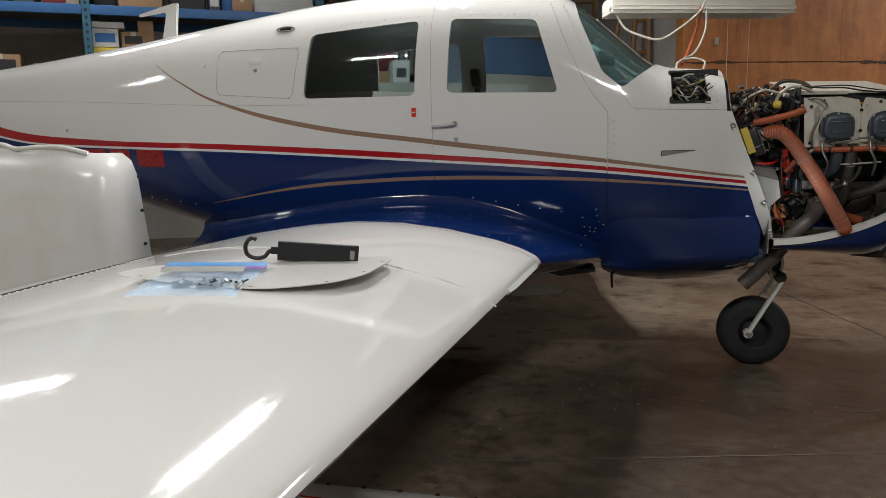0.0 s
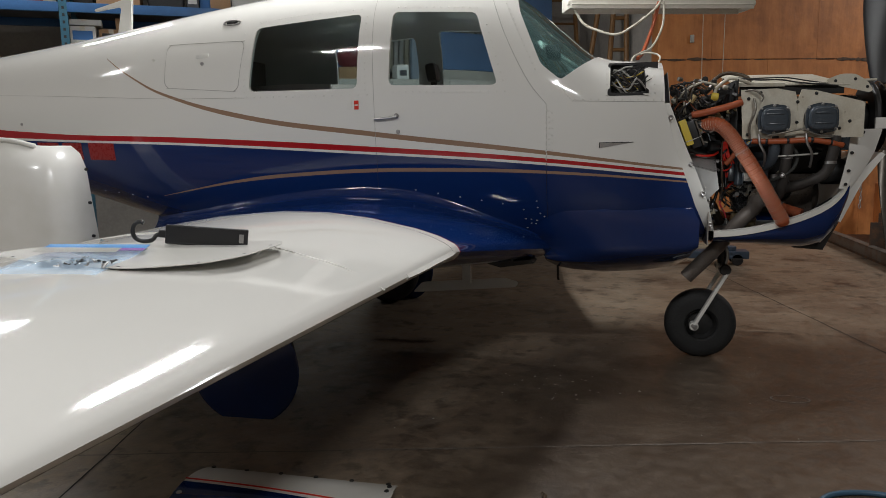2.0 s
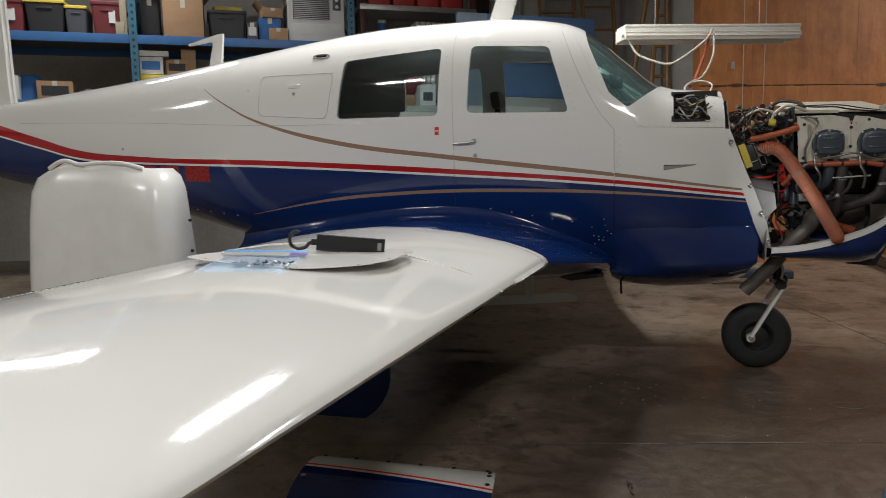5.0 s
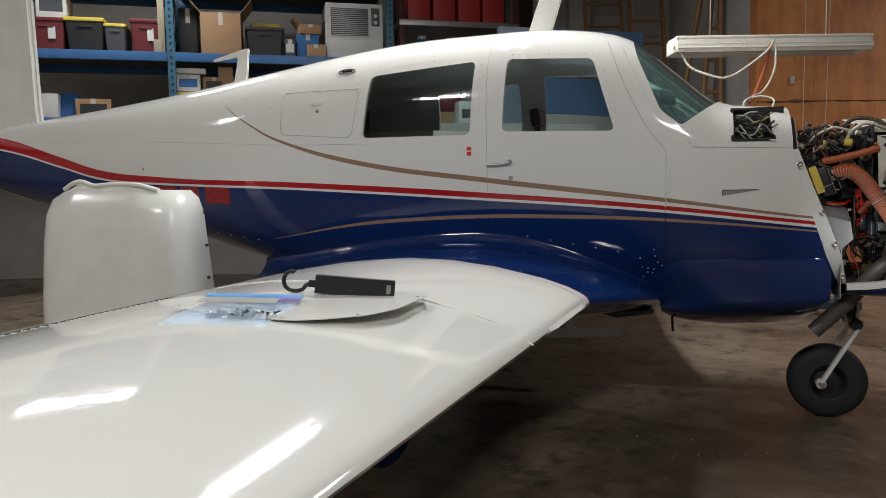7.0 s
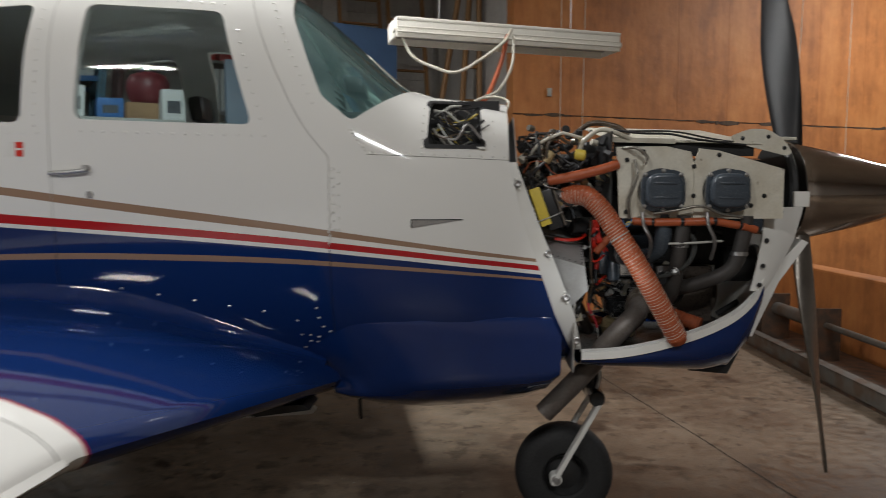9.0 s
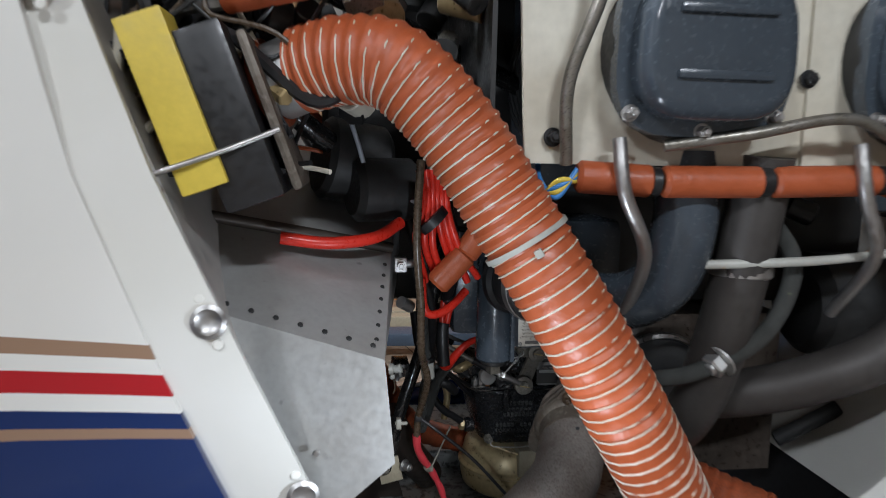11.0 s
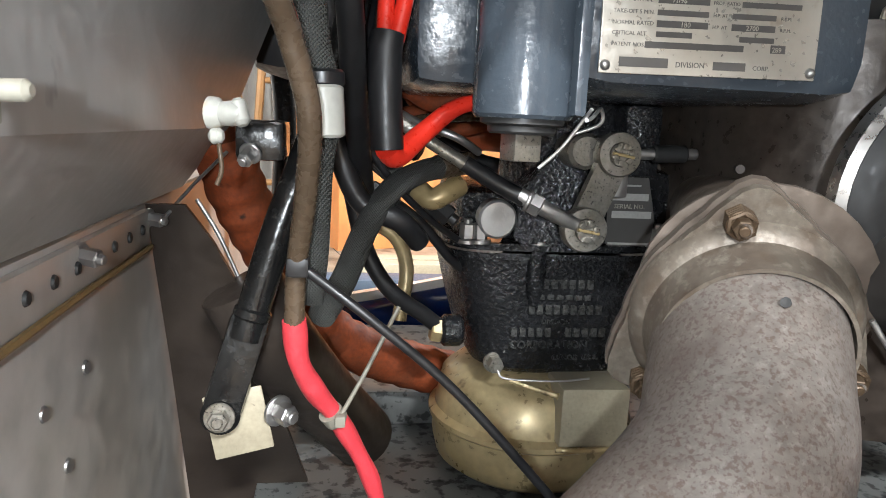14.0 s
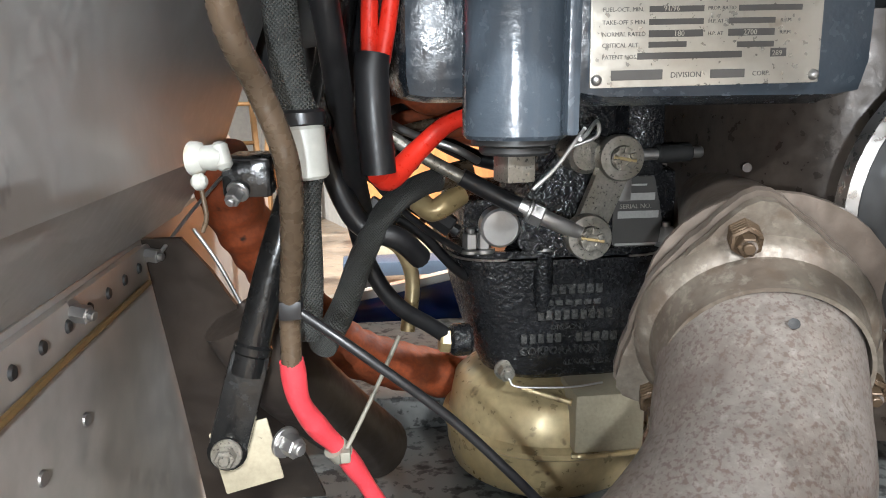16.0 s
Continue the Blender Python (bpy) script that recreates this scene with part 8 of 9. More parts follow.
def side_panel():
    """A white and blue cowling side panel lying on the floor."""
    t = thing("side_cowling_panel", "white and dark blue curved cowling panel lying on the floor", "engine cowling", (0.9, -2.0, 0))
    def curve(u, v):
        # u along, v towards the camera
        y = -1.775 - 0.44 * v - 0.02 * u
        x = 0.625 + 0.68 * u + 0.03 * v * (1 - u) + 0.03 * math.sin(v * 2.2) * u
        z = 0.012 + 0.11 * (1 - (2 * v - 0.65) ** 2) * 0.55 + 0.03 * v
        return Vector((x, y, max(z, 0.006)))
    n, m = 24, 14
    split = lambda u: 0.40 + 0.12 * u * u
    for nm, mat, lo, hi in (("white_skin", WHITE, lambda u: 0.0, split), ("blue_skin", BLUE, split, lambda u: 1.0)):
        bm = B()
        g = [[bm.verts.new(curve(i / n, lo(i / n) + (hi(i / n) - lo(i / n)) * j / m)) for j in range(m + 1)] for i in range(n + 1)]
        for a, b in zip(g, g[1:]):
            for j in range(m):
                bm.faces.new((a[j], a[j + 1], b[j + 1], b[j]))
        bmesh.ops.recalc_face_normals(bm, faces=bm.faces[:])
        bmesh.ops.solidify(bm, geom=bm.faces[:], thickness=0.003)
        part(nm, bm, mat, t)
    part("red_line", tube(B(), [curve(k / 12, split(k / 12) - 0.035) + Vector((0, 0, 0.002)) for k in range(13)], 0.003, 3, 5), REDWIRE, t)
    for k in range(6):
        c = curve(0.03 + 0.185 * k, 0.025) + Vector((0, 0, 0.002))
        part("fastener", lathe(B(), [(0.008, 0), (0.007, 0.003), (0.003, 0.0035), (0, 0.002)], Matrix.Translation(c), 14), DARKMETAL, t)
    for v in (0.12, 0.24, 0.42):
        c = curve(0.97, v) + Vector((0, 0, 0.002))
        part("fastener", lathe(B(), [(0.008, 0), (0.007, 0.003), (0, 0.002)], Matrix.Translation(c), 14), DARKMETAL, t)
    c = curve(0.03, 0.55) + Vector((0, 0, 0.002))
    part("fastener", lathe(B(), [(0.009, 0), (0.008, 0.003), (0, 0.002)], Matrix.Translation(c), 14), ALU, t)


side_panel()

# ---- floor details ----
HOSEBLUE = material("blue_air_hose_rubber", (0.03, 0.075, 0.12), 0.5, var=0.1, scale=20)
solo("air_hose", tube(B(), [(4.2, -1.75, 0.009), (3.6, -1.62, 0.009), (3.1, -1.56, 0.009), (2.93, -1.545, 0.009), (2.78, -1.51, 0.009), (2.66, -1.54, 0.009), (2.60, -1.62, 0.009), (2.585, -1.74, 0.009), (2.62, -1.90, 0.009), (2.72, -2.1, 0.009), (2.9, -2.5, 0.009), (3.2, -3.4, 0.009)], 0.009, 12, 12), HOSEBLUE, "blue rubber air hose lying on the concrete", "hose")
bm = tube(B(), [(1.765, -1.69, 0.005), (1.772, -1.71, 0.010), (1.768, -1.735, 0.007), (1.778, -1.775, 0.004)], lambda u: 0.005 - 0.002 * u, 6, 8)
tube(bm, [(1.768, -1.715, 0.008), (1.757, -1.70, 0.012), (1.76, -1.683, 0.010)], 0.0025, 4, 6)
solo("twig", bm, SHEATH, "short dark twig on the floor", "twig")
rr = random.Random(11)
bm = B()
for k in range(90):
    x, y = (rr.gauss(1.72, 0.12), rr.gauss(-0.62, 0.17)) if k < 40 else (rr.uniform(0.2, 3.6), rr.uniform(-2.4, 1.0))
    s = rr.uniform(0.0015, 0.0055 if k < 40 else 0.004)
    box(bm, (-s, -s * 0.6, 0), (s, s * 0.6, s * 0.4), Matrix.Translation((x, y, 0)) @ Matrix.Rotation(rr.uniform(0, 3), 4, "Z"))
solo("paint_flakes", bm, WHITEPLASTIC, "scattered pale paint flakes on the floor", "debris", kind="stuff", smooth=False)
JOINT = material("worn_floor_joint", (0.16, 0.14, 0.12), 0.9, var=0.4, scale=10)
JOINTDARK = material("dark_floor_joint", (0.03, 0.026, 0.022), 0.9, var=0.3, scale=10)
d = Vector((2.517 - 0.786, -1.135 + 1.511, 0)).normalized()
dn = Vector((-d.y, d.x, 0))
c0 = Vector((0.124, -1.66, 0.0))
for a, b, mm in ((c0 - d * 6, c0 + d * 9, JOINT), (c0 - dn * 8, c0, JOINTDARK), (c0 + d * 3.6, c0 + d * 3.6 + dn * 8, JOINTDARK), (c0 - dn * 0.0, c0 + dn * 9, JOINTDARK)):
    bm = B()
    pts = [a.lerp(b, k / 60) + Vector((rr.uniform(-0.003, 0.003), rr.uniform(-0.003, 0.003), 0)) for k in range(61)]
    s = (b - a).normalized().cross(Vector((0, 0, 1)))
    L = [bm.verts.new(p + s * rr.uniform(0.002, 0.0045) + Vector((0, 0, 0.002))) for p in pts]
    R = [bm.verts.new(p - s * rr.uniform(0.002, 0.0045) + Vector((0, 0, 0.002))) for p in pts]
    for i in range(60):
        bm.faces.new((L[i], L[i + 1], R[i + 1], R[i]))
    tagged(part("floor_joint", bm, mm, None, "", False), "worn joint in the concrete floor", "floor", kind="structure")
bm = B()
lathe(bm, [(0.075, 0.002), (0.079, 0.0028), (0.083, 0.002)], Matrix.Translation((2.752, -0.632, 0)) @ Matrix.Diagonal((1, 0.55, 1, 1)), 40)
solo("ring_stain", bm, JOINT, "faint pale ring mark on the floor", "stain", kind="structure")

# ---- plywood wall: two rows of sheets with a rough joint ----
def ply_sheet_material():
    m = material("plywood_sheet", (0.5, 0.2, 0.065), 0.6, bump=0.45, bscale=9)
    nt = m.node_tree
    b = nt.nodes["Principled BSDF"]
    tc = nt.nodes.new("ShaderNodeTexCoord")
    mp = nt.nodes.new("ShaderNodeMapping")
    mp.inputs["Scale"].default_value = (4, 4, 0.7)
    nt.links.new(tc.outputs["Object"], mp.inputs[0])
    n1 = nt.nodes.new("ShaderNodeTexNoise")
    n1.inputs["Scale"].default_value, n1.inputs["Detail"].default_value, n1.inputs["Roughness"].default_value = 1.6, 12, 0.68
    nt.links.new(mp.outputs[0], n1.inputs["Vector"])
    n2 = nt.nodes.new("ShaderNodeTexNoise")
    n2.inputs["Scale"].default_value, n2.inputs["Detail"].default_value, n2.inputs["Roughness"].default_value = 2.2, 12, 0.66
    nt.links.new(tc.outputs["Object"], n2.inputs["Vector"])
    ramp = nt.nodes.new("ShaderNodeValToRGB")
    ramp.color_ramp.elements[0].position, ramp.color_ramp.elements[1].position = 0.28, 0.75
    ramp.color_ramp.elements[0].color, ramp.color_ramp.elements[1].color = (0.31, 0.112, 0.034, 1), (0.57, 0.24, 0.075, 1)
    e = ramp.color_ramp.elements.new(0.5)
    e.color = (0.46, 0.172, 0.05, 1)
    add = nt.nodes.new("ShaderNodeMath")
    add.operation = "ADD"
    half = nt.nodes.new("ShaderNodeMath")
    half.operation = "MULTIPLY_ADD"
    half.inputs[1].default_value, half.inputs[2].default_value = 0.9, -0.45
    nt.links.new(n2.outputs["Fac"], half.inputs[0])
    nt.links.new(n1.outputs["Fac"], add.inputs[0])
    nt.links.new(half.outputs[0], add.inputs[1])
    oi = nt.nodes.new("ShaderNodeObjectInfo")
    r = nt.nodes.new("ShaderNodeMath")
    r.operation = "MULTIPLY_ADD"
    r.inputs[1].default_value, r.inputs[2].default_value = 0.12, -0.06
    nt.links.new(oi.outputs["Random"], r.inputs[0])
    add2 = nt.nodes.new("ShaderNodeMath")
    add2.operation = "ADD"
    nt.links.new(add.outputs[0], add2.inputs[0])
    nt.links.new(r.outputs[0], add2.inputs[1])
    nt.links.new(add2.outputs[0], ramp.inputs[0])
    nt.links.new(ramp.outputs[0], b.inputs["Base Color"])
    return m


SHEET = ply_sheet_material()
speckle(SHEET, [((0.62, 0.235, 0.065), 5.5, 0.55, 0.68, 0.4), ((0.26, 0.085, 0.022), 3.0, 0.58, 0.7, 0.3)])
WN = bpy.data.objects["wall_north"]
RW = Matrix.Translation(WALL0) @ Matrix.Rotation(AX, 4, "Z")
u, k = -1.9, 0
widths = [0.61, 0.66, 0.58, 0.63, 0.61]
while u < 7.6:
    w = widths[k % 5]
    for z0, z1 in ((0.0, 1.998), (2.006, 4.98)):
        bm = B()
        box(bm, (u + 0.0004, -0.014 - 0.0015 * ((k + (z0 > 0)) % 3), z0 + 0.002), (u + w - 0.0004, -0.0, z1), RW, 0.0008)
        part("plywood_sheet", bm, SHEET, WN, smooth=False)
    u += w
    k += 1
bm = B()
uu = -1.9
while uu < 7.5:
    w = rr.uniform(0.03, 0.30)
    h = rr.uniform(0.008, 0.03) if math.sin(uu * 2.9) + math.sin(uu * 7.1) > 0.3 else rr.uniform(0.002, 0.007)
    z = 2.0 + rr.uniform(-0.3, 0.5) * h
    o = rounded([(uu, z - h * rr.uniform(0.2, 1)), (uu + w * 0.4, z - h), (uu + w, z - h * rr.uniform(0.1, 0.6)), (uu + w, z + h * rr.uniform(0.2, 0.8)), (uu + w * 0.5, z + h), (uu, z + h * 0.4)], h * 0.5, 2)
    q = prism(B(), o, -0.0186, -0.001)
    q.transform(RW)
    q.verts.index_update()
    vs = [bm.verts.new(v.co) for v in q.verts]
    for f in q.faces:
        bm.faces.new([vs[v.index] for v in f.verts])
    q.free()
    uu += w * rr.uniform(0.8, 1.3)
TORN = material("torn_grey_ply_edge", (0.12, 0.075, 0.045), 0.85, var=0.4, scale=12, second=(0.035, 0.025, 0.02))
tagged(part("torn_joint", bm, TORN, WN, "torn grey-brown joint"), kind="stuff")
# cords that hang before the wall
for uu, lean in ((-1.45, 0.0), (-1.22, 0.05), (1.35, 0.16), (2.1, 0.04)):
    a, b = RW @ Vector((uu, -0.12, 1.2)), RW @ Vector((uu + lean, -0.12, 4.9))
    solo("hanging_cord", rod(B(), a, b, 0.0035, seg=8), CREAM, "thin pale cord hanging before the wall", "cord", "cords at the wall")
a = RW @ Vector((-1.52, -0.02, 1.93))
solo("wall_switch", box(B(), (-0.02, -0.015, 0.25), (0.02, 0.02, 0.33), Matrix.Translation(a) @ Matrix.Rotation(AX, 4, "Z"), 0.003), WHITEPLASTIC, "small white switch on the plywood wall", "switch")
# low orange stub wall with steel rails before it
bm = B()
box(bm, (4.95, 0.4, 0), (5.15, 5.05, 0.62), None, 0.02)
solo("wall_stub", bm, SHEET, "low orange-stained stub wall", "wall", kind="structure", smooth=False)
RUST = material("rusty_steel", (0.085, 0.06, 0.045), 0.7, 0.3, var=0.3, scale=14, second=(0.13, 0.07, 0.04))
rail = thing("steel_rail", "grey steel rail with rusty brackets and a pipe along the floor", "rail", (4.4, 2.5, 0))
RAILGREY = material("grey_painted_steel", (0.13, 0.12, 0.105), 0.6, 0.3, var=0.3, scale=8, second=(0.09, 0.06, 0.04))
bm = B()
box(bm, (4.36, 0.4, 0.03), (4.372, 4.9, 0.125), None, 0.003)
box(bm, (4.36, 0.4, 0.115), (4.44, 4.9, 0.127), None, 0.003)
part("angle_bar", bm, RAILGREY, rail, "grey steel angle bar")
part("shadow_foot", box(B(), (4.38, 0.4, 0.0), (4.42, 4.9, 0.03)), RUST, rail)
part("pipe", rod(B(), (4.62, 0.5, 0.30), (4.62, 2.6, 0.30), 0.022, seg=16, bevel=0.003), RAILGREY, rail)
part("pipe", rod(B(), (4.62, 2.55, 0.30), (4.62, 3.5, 0.30), 0.05, seg=20, bevel=0.006), RAILGREY, rail)
for y in (2.45, 3.25, 3.55):
    part("bracket", box(B(), (4.50, y, 0.0), (4.72, y + 0.012, 0.42), None, 0.003), RUST, rail, "rusty upright bracket")
part("bracket", box(B(), (4.40, 3.45, 0.0), (4.62, 3.462, 0.34), None, 0.003), RUST, rail, "rusty upright bracket")
part("sole_plate", box(B(), (4.46, 0.4, 0.0), (4.90, 4.9, 0.05), None, 0.004), RUST, rail)
ch = thing("chain", "thin steel chain hanging on the plywood wall", "chain", RW @ Vector((0.55, -0.06, 0.9)))
for j in range(26):
    p = RW @ Vector((0.55 + 0.006 * math.sin(j * 0.6), -0.06, 0.35 + j * 0.045))
    bm = B()
    pts = [p + Matrix.Rotation(j * 1.57, 3, "Z") @ Vector((0.011 * math.cos(a * math.pi / 5), 0, 0.028 * math.sin(a * math.pi / 5))) for a in range(11)]
    part("link", tube(bm, pts, 0.0045, 1, 6, cap=False), STEEL, ch)

# ---- hanging fluorescent fitting, out of use, with its cable ----
def strip_light():
    a, b = Vector((1.697, 1.149, 2.085)), Vector((2.934, 1.573, 2.085))
    L = (b - a).length * 0.97
    ex = (b - a).normalized()
    ey = Vector((0, 0, 1)).cross(ex)
    M = Matrix((ex, ey, Vector((0, 0, 1)))).transposed().to_4x4()
    M.translation = a
    M = M @ Matrix.Translation((0, 0, -0.062)) @ Matrix.Diagonal((1, 0.8, 0.56, 1)) @ Matrix.Translation((0, 0, 0.06))
    t = thing("strip_light", "white hanging strip light, switched off, on thin cords", "lamp", a)
    o = [(-0.132, -0.092), (-0.122, -0.092), (-0.10, 0.02), (0.10, 0.02), (0.122, -0.092), (0.132, -0.092), (0.125, 0.035), (0.09, 0.075), (-0.09, 0.075), (-0.125, 0.035)]
    bm = B()
    f = [bm.verts.new(M @ Vector((0, p, q))) for p, q in o]
    g = [bm.verts.new(M @ Vector((L, p, q))) for p, q in o]
    for i in range(len(o)):
        bm.faces.new((f[i], f[(i + 1) % len(o)], g[(i + 1) % len(o)], g[i]))
    bm.faces.new(f[::-1])
    bm.faces.new(g)
    bmesh.ops.recalc_face_normals(bm, faces=bm.faces[:])
    part("reflector", bm, LAMPWHITE, t, "white enamelled reflector", angle=20)
    for p, q in ((-0.135, 0.0), (-0.142, -0.045), (-0.128, 0.045)):
        part("reflector_rib", box(B(), (0, p - 0.004, q - 0.007), (L, p + 0.012, q + 0.007), M, 0.003), LAMPWHITE, t)
    part("reflector_side", box(B(), (0, -0.136, -0.092), (L, -0.13, 0.06), M, 0.003), LAMPWHITE, t)
    part("top_channel", box(B(), (-0.004, -0.14, 0.055), (L + 0.004, 0.10, 0.092), M, 0.006), LAMPWHITE, t, "cream top channel")
    for p in (-0.05, 0.05):
        part("tube", rod(B(), M @ Vector((0.02, p, -0.03)), M @ Vector((L - 0.02, p, -0.03)), 0.013, seg=14), WHITEPLASTIC, t)
    for e in (0.0, L):
        part("end_cap", box(B(), (e - 0.006, -0.125, -0.085), (e + 0.006, 0.115, 0.065), M, 0.003), LAMPWHITE, t)
        part("lamp_holder", rod(B(), M @ Vector((e, -0.10, -0.02)), M @ Vector((e + (-0.02 if e == 0 else 0.02), -0.10, -0.02)), 0.018, seg=12, bevel=0.003), LAMPWHITE, t)
    for e in (0.25, L - 0.25):
        part("suspension_cord", rod(B(), M @ Vector((e, 0, 0.09)), M @ Vector((e, 0, 5.1)), 0.003, seg=6), STEEL, t)
    part("hook", tube(B(), [M @ Vector((0.52, 0, 0.09)), M @ Vector((0.52, 0, 0.12)), M @ Vector((0.56, 0, 0.12)), M @ Vector((0.56, 0, 0.09))], 0.005, 5, 6), STEEL, t)
    c = M @ Vector((0.03, -0.1, -0.09))
    solo("white_flex", tube(B(), [c, c + Vector((0.06, -0.02, -0.10)), c + Vector((0.17, -0.05, -0.16)), c + Vector((0.28, -0.06, -0.185)), c + Vector((0.40, -0.04, -0.12)), c + Vector((0.52, 0.02, -0.02)), c + Vector((0.56, 0.05, 0.05))], 0.008, 8, 8), CREAM, "white flex drooping below the strip light", "cable")
    solo("orange_flex", tube(B(), [c + Vector((0.54, 0.05, 0.02)), c + Vector((0.50, 0.0, -0.14)), c + Vector((0.44, -0.1, -0.30)), c + Vector((0.40, -0.2, -0.36))], 0.012, 8, 8), HOSE, "orange extension lead hanging from the strip light", "cable")
    solo("white_flex", tube(B(), [c + Vector((0.57, 0.05, 0.02)), c + Vector((0.56, 0.0, -0.14)), c + Vector((0.49, -0.1, -0.28)), c + Vector((0.41, -0.2, -0.33)), c + Vector((0.36, -0.3, -0.38)), c + Vector((0.34, -0.6, -0.55)), c + Vector((0.33, -1.2, -0.62))], 0.007, 8, 8), CREAM, "white flex running down into the aircraft", "cable")
    solo("white_flex", tube(B(), [c + Vector((0.40, -0.2, -0.335)), c + Vector((0.47, -0.22, -0.33)), c + Vector((0.53, -0.25, -0.36)), c + Vector((0.50, -0.4, -0.45)), c + Vector((0.48, -0.9, -0.62))], 0.006, 8, 8), CREAM, "white flex running down into the aircraft", "cable")


LAMPWHITE = material("cream_lamp_enamel", (0.84, 0.81, 0.72), 0.4, var=0.06, scale=8)
strip_light()

# ---- pallet rack with its goods ----
RA = math.radians(32.6)
RK = Matrix.Translation((-2.34, 3.79, 0)) @ Matrix.Rotation(RA, 4, "Z")
TEAL = material("blue_green_rack_paint", (0.03, 0.13, 0.2), 0.5, var=0.2, scale=10)
CARD = material("brown_cardboard", (0.36, 0.22, 0.12), 0.85, var=0.12, scale=9)
MAROON = material("maroon_plastic", (0.14, 0.02, 0.025), 0.45, var=0.08, scale=8)
DARKTOTE = material("black_tote_plastic", (0.018, 0.019, 0.021), 0.5, var=0.1, scale=8)
GREYTOTE = material("grey_tote_plastic", (0.06, 0.065, 0.075), 0.5, var=0.1, scale=8)
REDTOTE = material("red_plastic", (0.42, 0.03, 0.025), 0.45, var=0.08, scale=8)
DECK = material("grey_shelf_deck", (0.13, 0.12, 0.11), 0.8, var=0.2, scale=6)
WHITEBOX = material("white_card", (0.6, 0.6, 0.58), 0.7, var=0.05, scale=9)
BLUEBOX = material("blue_card", (0.03, 0.13, 0.35), 0.6, var=0.06, scale=9)


def rack():
    t = thing("pallet_rack", "blue steel pallet rack loaded with totes and boxes", "rack", RK.translation)
    for uu in (-4.15, -1.57, 0.92):
        for v in (0.0, 1.0):
            bm = B()
            box(bm, (uu - 0.04, v - 0.035, 0), (uu + 0.04, v - 0.03, 4.2), RK)
            box(bm, (uu - 0.04, v - 0.03, 0), (uu - 0.035, v + 0.035, 4.2), RK)
            box(bm, (uu + 0.035, v - 0.03, 0), (uu + 0.04, v + 0.035, 4.2), RK)
            p = part("upright", bm, TEAL, t, "blue-green slotted rack upright", smooth=False)
            if v == 0:
                for j in range(30):
                    part("slot", box(B(), (uu - 0.012, -0.0365, 1.9 + j * 0.075), (uu + 0.012, -0.0352, 1.93 + j * 0.075), RK), BLACK, p)
        for j in range(5):
            part("brace", rod(B(), RK @ Vector((uu, 0, 0.3 + 0.8 * j)), RK @ Vector((uu, 1.0, 0.9 + 0.8 * j)), 0.015, seg=8), TEAL, t)
    for z in (1.99, 2.72, 3.55):
        for u0, u1 in ((-4.11, -1.61), (-1.53, 0.88)):
            for v in (-0.02, 0.98):
                part("beam", box(B(), (u0, v - 0.025, z - 0.10), (u1, v + 0.025, z), RK, 0.005), BASINBLUE, t, "blue rack beam")
            part("deck", box(B(), (u0, 0.0, z - 0.012), (u1, 0.96, z + 0.003), RK), DECK, t)
    return t


rack()


def tote(u, v, z, w, d, h, body, lid, label, tag=None):
    """A tapered storage tote with a rimmed lid."""
    bm = B()
    lo = [(-w * 0.43, -d * 0.45), (w * 0.43, -d * 0.45), (w * 0.43, d * 0.45), (-w * 0.43, d * 0.45)]
    hi = [(-w * 0.49, -d * 0.5), (w * 0.49, -d * 0.5), (w * 0.49, d * 0.5), (-w * 0.49, d * 0.5)]
    M = RK @ Matrix.Translation((u + w / 2, v + d / 2, z + 0.003))
    rings = [[bm.verts.new(M @ Vector((a, b, zz))) for a, b in rounded(o, 0.03, 3)] for o, zz in ((lo, 0), (hi, h * 0.9))]
    for i in range(len(rings[0])):
        k = (i + 1) % len(rings[0])
        bm.faces.new((rings[0][i], rings[0][k], rings[1][k], rings[1][i]))
    bm.faces.new(rings[0][::-1])
    bm.faces.new(rings[1])
    t = thing("storage_tote", label, "storage tote", M.translation, "totes on the rack")
    part("body", bm, body, t)
    part("lid", box(B(), (-w * 0.51, -d * 0.52, h * 0.88), (w * 0.51, d * 0.52, h), M, 0.012), lid, t)
    part("handle", box(B(), (-w * 0.2, -d * 0.515, h * 0.70), (w * 0.2, -d * 0.485, h * 0.76), M, 0.004), body, t)
    if tag:
        part("paper_label", box(B(), (w * 0.05, -d * 0.5, h * 0.35), (w * 0.25, -d * 0.485, h * 0.72), M), tag, t)


def carton(u, v, z, w, d, h, mat, label, turn=0.0, print_mat=None, flaps=False):
    M = RK @ Matrix.Translation((u + w / 2, v + d / 2, z + 0.003)) @ Matrix.Rotation(math.radians(turn), 4, "Z")
    t = thing("carton", label, "box", M.translation, "boxes on the rack")
    part("body", box(B(), (-w / 2, -d / 2, 0), (w / 2, d / 2, h), M, 0.004), mat, t)
    part("tape", box(B(), (-0.025, -d / 2 - 0.001, h * 0.7), (0.025, -d / 2 + 0.002, h + 0.001), M), CREAM, t)
    if print_mat:
        part("print", box(B(), (-w * 0.38, -d / 2 - 0.0015, h * 0.25), (w * 0.38, -d / 2 + 0.001, h * 0.75), M), print_mat, t)
    if flaps:
        for s in (-1, 1):
            part("flap", box(B(), (0, -d / 2, -0.003), (w * 0.45, d / 2, 0.003), M @ Matrix.Translation((s * w / 2, 0, h)) @ Matrix.Rotation(math.radians(-50 if s > 0 else -130), 4, "Y")), mat, t)


Z1 = 2.72
tote(-3.03, 0.06, Z1, 0.37, 0.6, 0.35, MAROON, MAROON, "maroon plastic storage tote with a paper label", WHITEBOX)
